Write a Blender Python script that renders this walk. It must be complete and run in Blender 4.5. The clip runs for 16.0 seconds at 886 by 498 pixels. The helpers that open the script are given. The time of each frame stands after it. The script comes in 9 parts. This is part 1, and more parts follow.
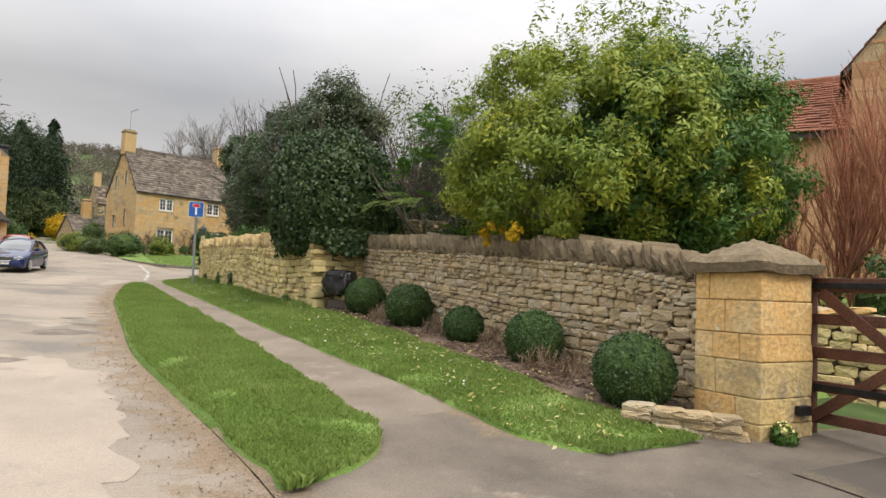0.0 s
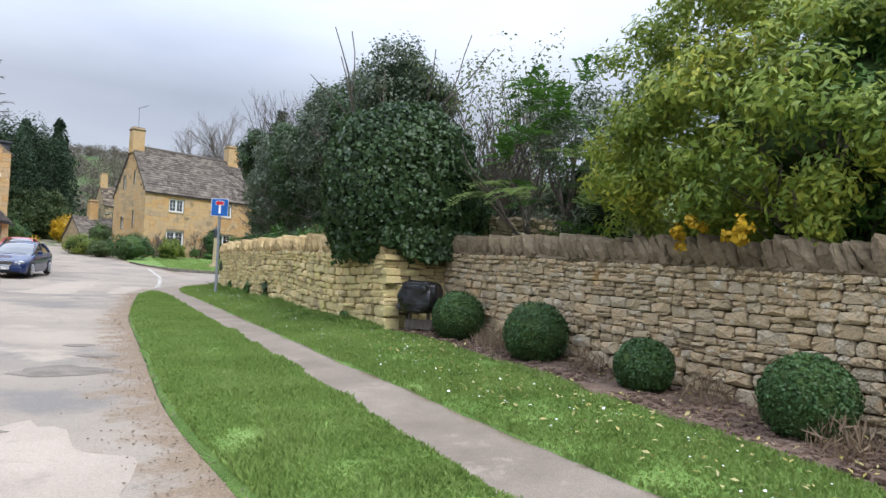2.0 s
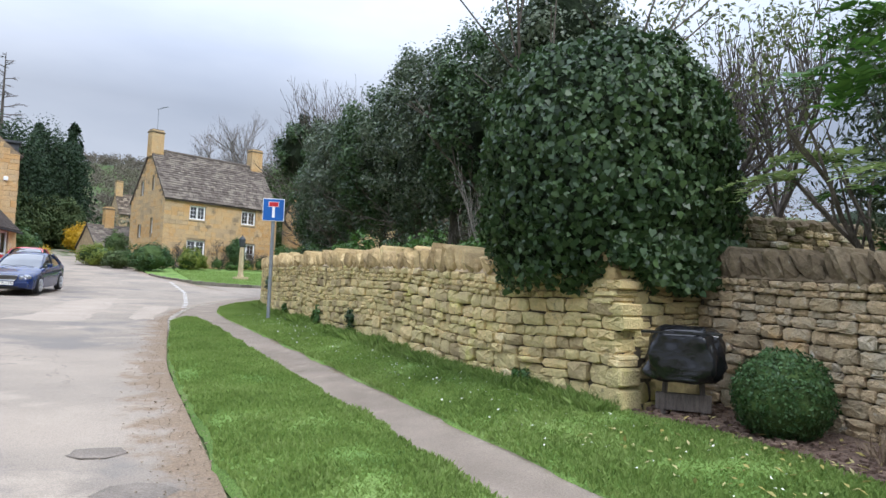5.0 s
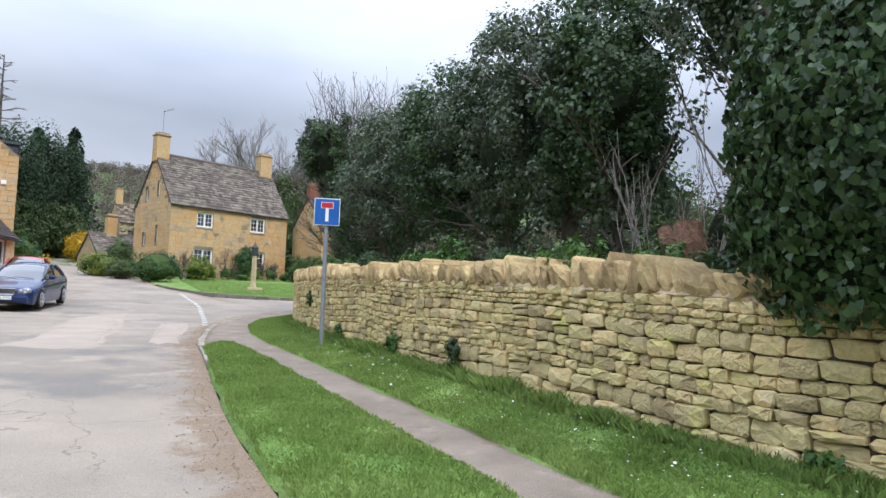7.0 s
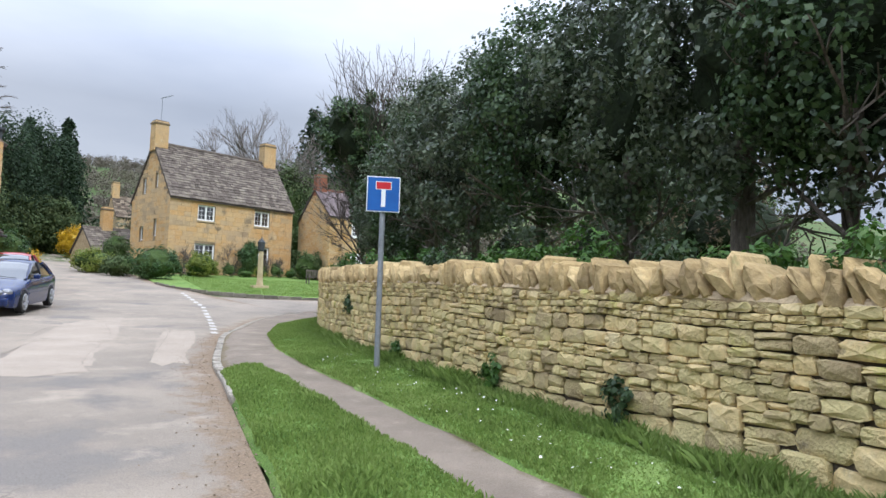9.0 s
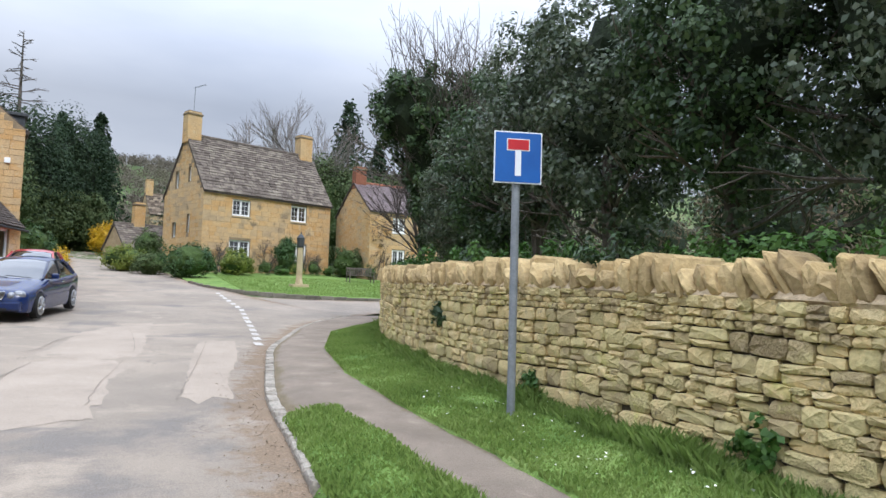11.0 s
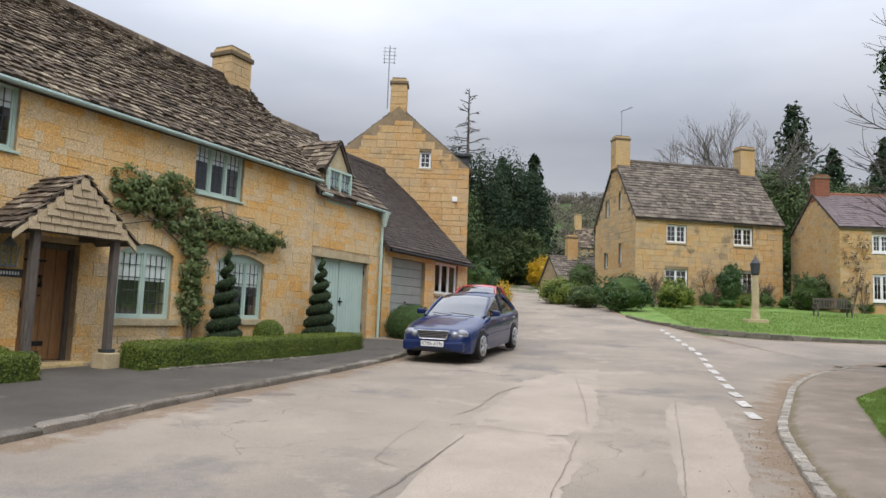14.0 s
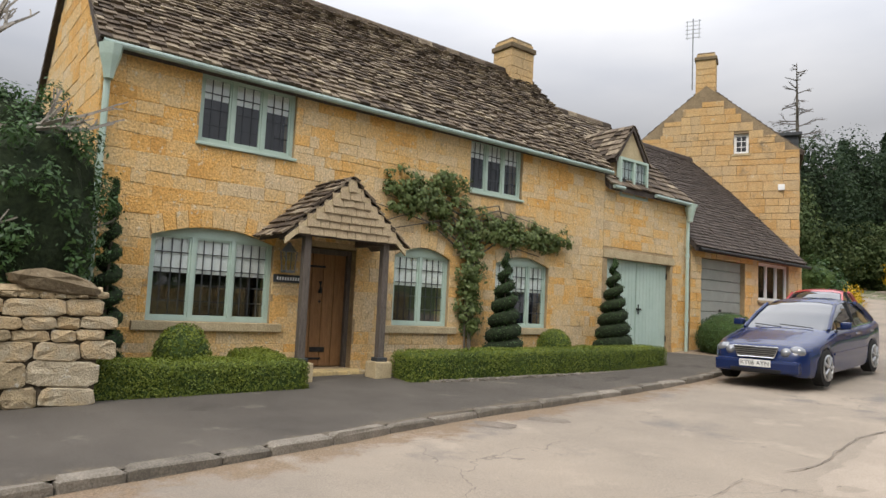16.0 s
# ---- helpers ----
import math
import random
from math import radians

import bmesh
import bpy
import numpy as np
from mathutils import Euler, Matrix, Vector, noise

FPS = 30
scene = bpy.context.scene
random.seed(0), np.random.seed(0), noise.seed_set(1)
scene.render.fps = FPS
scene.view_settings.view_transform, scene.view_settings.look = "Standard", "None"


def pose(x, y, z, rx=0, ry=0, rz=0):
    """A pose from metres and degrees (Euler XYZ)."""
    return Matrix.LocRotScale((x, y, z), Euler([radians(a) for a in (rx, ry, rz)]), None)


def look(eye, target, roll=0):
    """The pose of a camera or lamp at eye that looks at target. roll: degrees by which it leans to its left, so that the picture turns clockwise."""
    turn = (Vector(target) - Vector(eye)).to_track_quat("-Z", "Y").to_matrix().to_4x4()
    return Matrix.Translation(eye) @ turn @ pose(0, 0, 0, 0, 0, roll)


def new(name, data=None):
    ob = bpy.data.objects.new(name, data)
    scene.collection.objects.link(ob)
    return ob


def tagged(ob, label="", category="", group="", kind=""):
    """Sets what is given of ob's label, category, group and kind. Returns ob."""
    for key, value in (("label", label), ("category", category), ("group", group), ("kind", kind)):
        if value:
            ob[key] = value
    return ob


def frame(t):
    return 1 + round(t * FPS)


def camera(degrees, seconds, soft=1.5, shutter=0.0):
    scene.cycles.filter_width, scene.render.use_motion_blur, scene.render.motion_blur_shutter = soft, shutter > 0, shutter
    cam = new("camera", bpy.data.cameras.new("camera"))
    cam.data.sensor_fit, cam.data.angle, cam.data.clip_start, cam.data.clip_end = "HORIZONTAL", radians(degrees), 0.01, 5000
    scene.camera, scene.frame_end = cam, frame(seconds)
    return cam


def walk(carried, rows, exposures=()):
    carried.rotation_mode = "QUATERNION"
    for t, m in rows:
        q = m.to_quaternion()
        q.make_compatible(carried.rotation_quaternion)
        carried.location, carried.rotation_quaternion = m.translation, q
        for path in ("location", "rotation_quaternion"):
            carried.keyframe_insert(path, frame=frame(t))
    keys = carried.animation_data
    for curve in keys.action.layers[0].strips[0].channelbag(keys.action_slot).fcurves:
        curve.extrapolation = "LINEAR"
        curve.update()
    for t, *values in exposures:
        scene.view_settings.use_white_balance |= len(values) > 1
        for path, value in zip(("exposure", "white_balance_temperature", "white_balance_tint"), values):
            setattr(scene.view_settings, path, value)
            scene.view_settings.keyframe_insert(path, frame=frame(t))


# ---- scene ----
cam = camera(65.6, 16.0)
METRES, EYE, TILT, LEAN, TURN = 23.0, 1.5, 0.0, 0.0, -28.0
ROWS = [
    (0.0, 0.0, 0.0, 0.0, -0.12, 3.37, -2.06),
    (0.5, -0.0157, 0.0313, 0.0004, -0.35, 3.39, -2.04),
    (1.0, -0.0329, 0.0622, 0.0025, -0.26, 3.43, -2.05),
    (1.5, -0.0489, 0.0918, 0.0045, -0.02, 3.47, -2.05),
    (2.0, -0.0652, 0.121, 0.0066, 0.28, 3.52, -2.01),
    (2.5, -0.0795, 0.1521, 0.0075, 0.57, 3.53, -1.86),
    (3.0, -0.0948, 0.1832, 0.0098, 0.78, 3.53, -1.82),
    (3.5, -0.109, 0.2137, 0.0114, 0.94, 3.53, -1.87),
    (4.0, -0.126, 0.2424, 0.0146, 1.03, 3.61, -1.87),
    (4.5, -0.1428, 0.2715, 0.0161, 1.14, 3.88, -1.93),
    (5.0, -0.1633, 0.2995, 0.019, 1.22, 4.21, -2.02),
    (7.5, -0.2512, 0.4359, 0.0283, 1.0, 4.86, -1.77),
    (8.0, -0.2666, 0.4661, 0.0308, 0.82, 4.71, -1.7),
    (10.5, -0.3334, 0.6269, 0.0379, 1.95, 4.07, -1.66),
    (11.0, -0.349, 0.6574, 0.0397, 3.32, 4.1, -1.74),
    (11.5, -0.3639, 0.6857, 0.0421, 6.47, 4.21, -1.72),
    (12.0, -0.3806, 0.713, 0.044, 11.88, 4.51, -1.78),
    (12.5, -0.3949, 0.7387, 0.0458, 18.72, 4.76, -1.92),
    (13.0, -0.4092, 0.7616, 0.0471, 25.5, 4.96, -2.01),
    (13.5, -0.4216, 0.7832, 0.0486, 31.37, 5.19, -2.13),
    (14.0, -0.4348, 0.802, 0.0485, 37.66, 5.4, -2.21),
    (14.5, -0.4458, 0.8206, 0.0484, 43.94, 5.46, -2.31),
    (15.0, -0.4582, 0.8372, 0.0488, 50.77, 5.44, -2.47),
    (15.5, -0.4711, 0.8529, 0.0494, 57.44, 5.28, -2.6),
    (16.0, -0.4831, 0.8699, 0.0498, 63.23, 4.93, -2.72),
]
walk(cam, [(t, pose(0, 0, EYE, TILT, LEAN, TURN) @ pose(METRES * x, METRES * y, METRES * z, 90 + pitch, roll, yaw)) for t, x, y, z, yaw, pitch, roll in ROWS],
     [(0.0, 0.40, 7250, 10), (0.8, 0.42, 7000, 10), (1.8, 0.54, 6050, 10), (5.0, 0.54, 5950, 10), (11.5, 0.48, 6050, 10), (13.0, 0.26, 6450, 10), (14.5, 0.2, 6500, 10), (16.0, 0.3, 7000, 10)])

# ---------------------------------------------------------------- world and light
world = bpy.data.worlds.new("world")
scene.world = world
world.use_nodes = True
wn, wl = world.node_tree.nodes, world.node_tree.links
wn.clear()
w_out = wn.new("ShaderNodeOutputWorld")
w_bg = wn.new("ShaderNodeBackground")
w_sky = wn.new("ShaderNodeTexSky")
w_sky.sky_type, w_sky.sun_disc = "NISHITA", False
w_sky.sun_elevation, w_sky.sun_rotation = radians(48), radians(250)
w_sky.air_density, w_sky.dust_density, w_sky.ozone_density = 1.0, 2.0, 1.0
# an overcast deck of cloud: soft streaks over the whole dome
w_tc = wn.new("ShaderNodeTexCoord")
w_map = wn.new("ShaderNodeMapping")
w_map.inputs["Scale"].default_value = (1.0, 1.0, 3.2)
w_noise = wn.new("ShaderNodeTexNoise")
w_noise.inputs["Scale"].default_value, w_noise.inputs["Detail"].default_value = 1.5, 6.0
w_noise.inputs["Roughness"].default_value = 0.5
w_ramp = wn.new("ShaderNodeValToRGB")
w_ramp.color_ramp.elements[0].position, w_ramp.color_ramp.elements[0].color = 0.30, (2.7, 2.98, 3.6, 1)
w_ramp.color_ramp.elements[1].position, w_ramp.color_ramp.elements[1].color = 0.68, (4.35, 4.5, 4.9, 1)
w_mix = wn.new("ShaderNodeMix")
w_mix.data_type = "RGBA"
w_mix.inputs["Factor"].default_value = 0.94
wl.new(w_tc.outputs["Generated"], w_map.inputs["Vector"])
wl.new(w_map.outputs["Vector"], w_noise.inputs["Vector"])
wl.new(w_noise.outputs["Fac"], w_ramp.inputs["Fac"])
wl.new(w_sky.outputs["Color"], w_mix.inputs["A"])
wl.new(w_ramp.outputs["Color"], w_mix.inputs["B"])
# brighter overhead than towards the horizon, as under an even cloud deck
w_sep = wn.new("ShaderNodeSeparateXYZ")
w_up = wn.new("ShaderNodeMapRange")
w_up.inputs["From Min"].default_value, w_up.inputs["From Max"].default_value = 0.25, 0.85
w_up.inputs["To Min"].default_value, w_up.inputs["To Max"].default_value = 1.0, 5.2
wl.new(w_tc.outputs["Generated"], w_sep.inputs["Vector"])
wl.new(w_sep.outputs["Z"], w_up.inputs["Value"])
w_mul = wn.new("ShaderNodeMix")
w_mul.data_type, w_mul.blend_type = "RGBA", "MULTIPLY"
w_mul.inputs["Factor"].default_value = 1.0
wl.new(w_mix.outputs["Result"], w_mul.inputs["A"])
wl.new(w_up.outputs["Result"], w_mul.inputs["B"])
wl.new(w_mul.outputs["Result"], w_bg.inputs["Color"])
w_bg.inputs["Strength"].default_value = 0.1
wl.new(w_bg.outputs["Background"], w_out.inputs["Surface"])

sun = new("sun", bpy.data.lights.new("sun", "SUN"))
sun.data.energy, sun.data.angle, sun.data.color = 1.5, radians(20), (1.0, 0.95, 0.88)
sun.matrix_world = look((2.2, -9, 11.5), (0, 0, 0))

# ---------------------------------------------------------------- materials


def material(name, colours, scale=3.0, rough=0.85, metal=0.0, bump=0.0, bump_scale=40.0, island=0.0, per_object=0.0,
             grain=0.25, spots=None, spot_scale=6.0, spot_at=0.6, coat=0.0, spec=0.3, stretch=(1, 1, 1), translucent=0.0, more=()):
    """A surface: colours blended by noise at one scale, a finer grain, optional blotches, change from piece to piece, relief."""
    m = bpy.data.materials.new(name)
    m.use_nodes = True
    n, l = m.node_tree.nodes, m.node_tree.links
    b = n["Principled BSDF"]
    tc = n.new("ShaderNodeTexCoord")
    mp = n.new("ShaderNodeMapping")
    mp.inputs["Scale"].default_value = stretch
    geo = n.new("ShaderNodeNewGeometry")
    l.new(geo.outputs["Position"], mp.inputs["Vector"])
    n1 = n.new("ShaderNodeTexNoise")
    n1.inputs["Scale"].default_value, n1.inputs["Detail"].default_value, n1.inputs["Roughness"].default_value = scale, 6, 0.6
    l.new(mp.outputs["Vector"], n1.inputs["Vector"])
    fac = n1.outputs["Fac"]
    k = n.new("ShaderNodeMapRange")
    k.inputs["From Min"].default_value, k.inputs["From Max"].default_value = 0.32, 0.68
    l.new(fac, k.inputs["Value"])
    fac = k.outputs["Result"]
    source = geo.outputs["Random Per Island"] if island else None
    amount = island
    if per_object:
        oi = n.new("ShaderNodeObjectInfo")
        source, amount = oi.outputs["Random"], per_object
    if source is not None:
        mx = n.new("ShaderNodeMix")
        mx.inputs["Factor"].default_value = amount
        l.new(fac, mx.inputs["A"])
        l.new(source, mx.inputs["B"])
        fac = mx.outputs["Result"]
    ramp = n.new("ShaderNodeValToRGB")
    els = ramp.color_ramp.elements
    while len(els) < len(colours):
        els.new(0.5)
    for i, c in enumerate(colours):
        els[i].position, els[i].color = i / max(1, len(colours) - 1), (*c, 1)
    l.new(fac, ramp.inputs["Fac"])
    col = ramp.outputs["Color"]
    for spots, spot_scale, spot_at in ([(spots, spot_scale, spot_at)] if spots else []) + list(more):
        n3 = n.new("ShaderNodeTexNoise")
        n3.inputs["Scale"].default_value, n3.inputs["Detail"].default_value, n3.inputs["Roughness"].default_value = spot_scale, 8, 0.65
        l.new(mp.outputs["Vector"], n3.inputs["Vector"])
        k3 = n.new("ShaderNodeMapRange")
        k3.inputs["From Min"].default_value, k3.inputs["From Max"].default_value = spot_at, spot_at + 0.1
        l.new(n3.outputs["Fac"], k3.inputs["Value"])
        m3 = n.new("ShaderNodeMix")
        m3.data_type = "RGBA"
        l.new(k3.outputs["Result"], m3.inputs["Factor"])
        l.new(col, m3.inputs["A"])
        m3.inputs["B"].default_value = (*spots, 1)
        col = m3.outputs["Result"]
    if grain:
        n2 = n.new("ShaderNodeTexNoise")
        n2.inputs["Scale"].default_value, n2.inputs["Detail"].default_value = bump_scale, 4
        l.new(mp.outputs["Vector"], n2.inputs["Vector"])
        k2 = n.new("ShaderNodeMapRange")
        k2.inputs["From Min"].default_value, k2.inputs["From Max"].default_value = 0.3, 0.7
        k2.inputs["To Min"].default_value, k2.inputs["To Max"].default_value = 1 - grain, 1 + grain
        l.new(n2.outputs["Fac"], k2.inputs["Value"])
        m2 = n.new("ShaderNodeMix")
        m2.data_type, m2.blend_type = "RGBA", "MULTIPLY"
        m2.inputs["Factor"].default_value = 1
        l.new(col, m2.inputs["A"])
        l.new(k2.outputs["Result"], m2.inputs["B"])
        col = m2.outputs["Result"]
        if bump:
            bp = n.new("ShaderNodeBump")
            bp.inputs["Strength"].default_value, bp.inputs["Distance"].default_value = min(1, bump), 0.02
            l.new(n2.outputs["Fac"], bp.inputs["Height"])
            l.new(bp.outputs["Normal"], b.inputs["Normal"])
    l.new(col, b.inputs["Base Color"])
    b.inputs["Roughness"].default_value, b.inputs["Metallic"].default_value = rough, metal
    b.inputs["Specular IOR Level"].default_value, b.inputs["Coat Weight"].default_value = spec, coat
    if translucent:
        tr = n.new("ShaderNodeBsdfTranslucent")
        l.new(col, tr.inputs["Color"])
        ms = n.new("ShaderNodeMixShader")
        ms.inputs["Fac"].default_value = translucent
        l.new(b.outputs["BSDF"], ms.inputs[1])
        l.new(tr.outputs["BSDF"], ms.inputs[2])
        l.new(ms.outputs["Shader"], n["Material Output"].inputs["Surface"])
    return m


def crackle(m, scale, width, dark):
    """Adds thin broken crack lines to a surface."""
    n, l = m.node_tree.nodes, m.node_tree.links
    b = n["Principled BSDF"]
    old = b.inputs["Base Color"].links[0].from_socket
    geo = n.new("ShaderNodeNewGeometry")
    wob = n.new("ShaderNodeTexNoise")
    wob.inputs["Scale"].default_value, wob.inputs["Detail"].default_value = 2.0, 5
    l.new(geo.outputs["Position"], wob.inputs["Vector"])
    add = n.new("ShaderNodeMix")
    add.data_type, add.blend_type = "RGBA", "ADD"
    add.inputs["Factor"].default_value = 0.8
    l.new(geo.outputs["Position"], add.inputs["A"])
    l.new(wob.outputs["Color"], add.inputs["B"])
    vor = n.new("ShaderNodeTexVoronoi")
    vor.feature = "DISTANCE_TO_EDGE"
    vor.inputs["Scale"].default_value = scale
    l.new(add.outputs["Result"], vor.inputs["Vector"])
    line = n.new("ShaderNodeMapRange")
    line.inputs["From Min"].default_value, line.inputs["From Max"].default_value = 0.0, width
    line.inputs["To Min"].default_value, line.inputs["To Max"].default_value = 1.0, 0.0
    l.new(vor.outputs["Distance"], line.inputs["Value"])
    gate_ = n.new("ShaderNodeTexNoise")
    gate_.inputs["Scale"].default_value = 0.35
    l.new(geo.outputs["Position"], gate_.inputs["Vector"])
    g2 = n.new("ShaderNodeMapRange")
    g2.inputs["From Min"].default_value, g2.inputs["From Max"].default_value = 0.45, 0.6
    l.new(gate_.outputs["Fac"], g2.inputs["Value"])
    mul = n.new("ShaderNodeMath")
    mul.operation = "MULTIPLY"
    l.new(line.outputs["Result"], mul.inputs[0])
    l.new(g2.outputs["Result"], mul.inputs[1])
    mx = n.new("ShaderNodeMix")
    mx.data_type = "RGBA"
    l.new(mul.outputs["Value"], mx.inputs["Factor"])
    l.new(old, mx.inputs["A"])
    mx.inputs["B"].default_value = (*dark, 1)
    l.new(mx.outputs["Result"], b.inputs["Base Color"])


def edge_dirt(m, colour, reach, strength=1.0):
    """Grit and dust gathered unevenly along a surface's rims, by the distance kept in its "edge" attribute."""
    n, l = m.node_tree.nodes, m.node_tree.links
    b = n["Principled BSDF"]
    old = b.inputs["Base Color"].links[0].from_socket
    at = n.new("ShaderNodeAttribute")
    at.attribute_name = "edge"
    geo = n.new("ShaderNodeNewGeometry")
    ns = n.new("ShaderNodeTexNoise")
    ns.inputs["Scale"].default_value, ns.inputs["Detail"].default_value, ns.inputs["Roughness"].default_value = 2.6, 8, 0.7
    l.new(geo.outputs["Position"], ns.inputs["Vector"])
    near = n.new("ShaderNodeMapRange")
    near.inputs["From Min"].default_value, near.inputs["From Max"].default_value = 0.0, reach
    near.inputs["To Min"].default_value, near.inputs["To Max"].default_value = 0.62, -0.35
    l.new(at.outputs["Fac"], near.inputs["Value"])
    rag = n.new("ShaderNodeMapRange")
    rag.inputs["From Min"].default_value, rag.inputs["From Max"].default_value = 0.3, 0.7
    l.new(ns.outputs["Fac"], rag.inputs["Value"])
    add = n.new("ShaderNodeMath")
    add.operation = "ADD"
    l.new(near.outputs["Result"], add.inputs[0])
    l.new(rag.outputs["Result"], add.inputs[1])
    cut = n.new("ShaderNodeMapRange")
    cut.inputs["From Min"].default_value, cut.inputs["From Max"].default_value = 0.55, 0.95
    cut.inputs["To Max"].default_value = strength
    l.new(add.outputs["Value"], cut.inputs["Value"])
    fine = n.new("ShaderNodeTexNoise")
    fine.inputs["Scale"].default_value, fine.inputs["Detail"].default_value = 55, 5
    l.new(geo.outputs["Position"], fine.inputs["Vector"])
    shade = n.new("ShaderNodeMapRange")
    shade.inputs["From Min"].default_value, shade.inputs["From Max"].default_value = 0.3, 0.7
    shade.inputs["To Min"].default_value, shade.inputs["To Max"].default_value = 0.6, 1.4
    l.new(fine.outputs["Fac"], shade.inputs["Value"])
    tint = n.new("ShaderNodeMix")
    tint.data_type, tint.blend_type = "RGBA", "MULTIPLY"
    tint.inputs["Factor"].default_value = 1
    tint.inputs["A"].default_value = (*colour, 1)
    l.new(shade.outputs["Result"], tint.inputs["B"])
    mx = n.new("ShaderNodeMix")
    mx.data_type = "RGBA"
    l.new(cut.outputs["Result"], mx.inputs["Factor"])
    l.new(old, mx.inputs["A"])
    l.new(tint.outputs["Result"], mx.inputs["B"])
    l.new(mx.outputs["Result"], b.inputs["Base Color"])


def glass_material(name, tint=(0.9, 0.95, 0.95)):
    m = bpy.data.materials.new(name)
    m.use_nodes = True
    n, l = m.node_tree.nodes, m.node_tree.links
    n.clear()
    out = n.new("ShaderNodeOutputMaterial")
    clear = n.new("ShaderNodeBsdfTransparent")
    clear.inputs["Color"].default_value = (*tint, 1)
    gloss = n.new("ShaderNodeBsdfGlossy")
    gloss.inputs["Roughness"].default_value = 0.03
    mx = n.new("ShaderNodeMixShader")
    mx.inputs["Fac"].default_value = 0.14
    l.new(clear.outputs["BSDF"], mx.inputs[1])
    l.new(gloss.outputs["BSDF"], mx.inputs[2])
    l.new(mx.outputs["Shader"], out.inputs["Surface"])
    return m


M_ROAD = material("road_tarmac", [(0.20, 0.172, 0.142), (0.265, 0.225, 0.18), (0.325, 0.272, 0.215)], 0.35, 0.9, bump=0.6, bump_scale=90, grain=0.2,
                  spots=(0.185, 0.165, 0.145), spot_scale=0.5, spot_at=0.56, more=[((0.34, 0.285, 0.225), 0.8, 0.58), ((0.15, 0.13, 0.11), 5.0, 0.68), ((0.36, 0.31, 0.25), 9.0, 0.68)])
crackle(M_ROAD, 0.38, 0.004, (0.16, 0.138, 0.115))
edge_dirt(M_ROAD, (0.20, 0.14, 0.088), 0.8, 0.85)
M_PATCH = material("pale_road_patch", [(0.295, 0.247, 0.197), (0.36, 0.302, 0.242)], 1.2, 0.9, bump=0.4, bump_scale=80, grain=0.16, spots=(0.27, 0.228, 0.185), spot_scale=2.5, spot_at=0.6)
M_POTHOLE = material("worn_asphalt", [(0.13, 0.11, 0.09), (0.22, 0.185, 0.15)], 4, 0.9, bump=0.6, bump_scale=70)
M_PATH = material("footpath_tarmac", [(0.17, 0.138, 0.107), (0.255, 0.21, 0.165)], 1.5, 0.95, bump=0.5, bump_scale=110, grain=0.22,
                  spots=(0.29, 0.245, 0.195), spot_scale=3, spot_at=0.6, more=[((0.13, 0.105, 0.08), 1.1, 0.62)])
edge_dirt(M_PATH, (0.15, 0.12, 0.07), 0.17, 0.9)
M_APRON = material("drive_tarmac", [(0.10, 0.084, 0.068), (0.155, 0.13, 0.105), (0.21, 0.176, 0.14)], 0.9, 0.95, bump=0.6, bump_scale=100, grain=0.25,
                   spots=(0.25, 0.21, 0.165), spot_scale=2.2, spot_at=0.62)
edge_dirt(M_APRON, (0.20, 0.15, 0.10), 0.5)
M_PAVE = material("pavement_tarmac", [(0.066, 0.058, 0.049), (0.105, 0.092, 0.077)], 0.7, 0.9, bump=0.5, bump_scale=120, grain=0.2,
                  spots=(0.14, 0.122, 0.10), spot_scale=1.6, spot_at=0.6, more=[((0.05, 0.043, 0.036), 0.9, 0.6)])
edge_dirt(M_PAVE, (0.13, 0.105, 0.075), 0.3, 0.8)
M_KERB = material("kerb_stone", [(0.10, 0.088, 0.072), (0.17, 0.15, 0.122), (0.25, 0.22, 0.18)], 5, 0.9, bump=0.5, bump_scale=60, per_object=0.5)
M_SETT = material("pale_sett", [(0.19, 0.17, 0.14), (0.38, 0.345, 0.29)], 5, 0.9, bump=0.5, bump_scale=40, per_object=0.6)
M_SOIL = material("bare_soil", [(0.085, 0.055, 0.04), (0.14, 0.095, 0.07), (0.19, 0.135, 0.10)], 6, 1.0, bump=1.0, bump_scale=45, grain=0.4)
M_GRIT = material("roadside_grit", [(0.22, 0.165, 0.115), (0.34, 0.275, 0.205)], 5, 1.0, bump=0.9, bump_scale=70, grain=0.35)
M_TURF = material("turf", [(0.085, 0.155, 0.03), (0.135, 0.22, 0.048), (0.18, 0.25, 0.07)], 1.1, 1.0, bump=0.8, bump_scale=60, grain=0.35)
M_FIELD = material("field", [(0.05, 0.085, 0.025), (0.08, 0.12, 0.035), (0.11, 0.12, 0.05)], 0.05, 1.0, bump=0.3, bump_scale=3, grain=0.25)
M_GRASS = material("grass_blade", [(0.11, 0.18, 0.036), (0.18, 0.265, 0.06), (0.26, 0.335, 0.105)], 1.1, 0.7, island=0.55, grain=0, translucent=0.3)
M_CORE = material("wall_core", [(0.055, 0.044, 0.03), (0.10, 0.08, 0.055)], 8, 1.0, bump=0.5, bump_scale=50)
M_STONE_A = material("weathered_wall_stone", [(0.22, 0.165, 0.10), (0.37, 0.295, 0.185), (0.47, 0.35, 0.205), (0.42, 0.355, 0.25), (0.60, 0.51, 0.37)], 5, 0.95, bump=1.0, bump_scale=55,
                     per_object=0.6, grain=0.14, spots=(0.55, 0.52, 0.44), spot_scale=7, spot_at=0.60, more=[((0.52, 0.34, 0.15), 1.6, 0.63), ((0.23, 0.19, 0.13), 9, 0.64)])
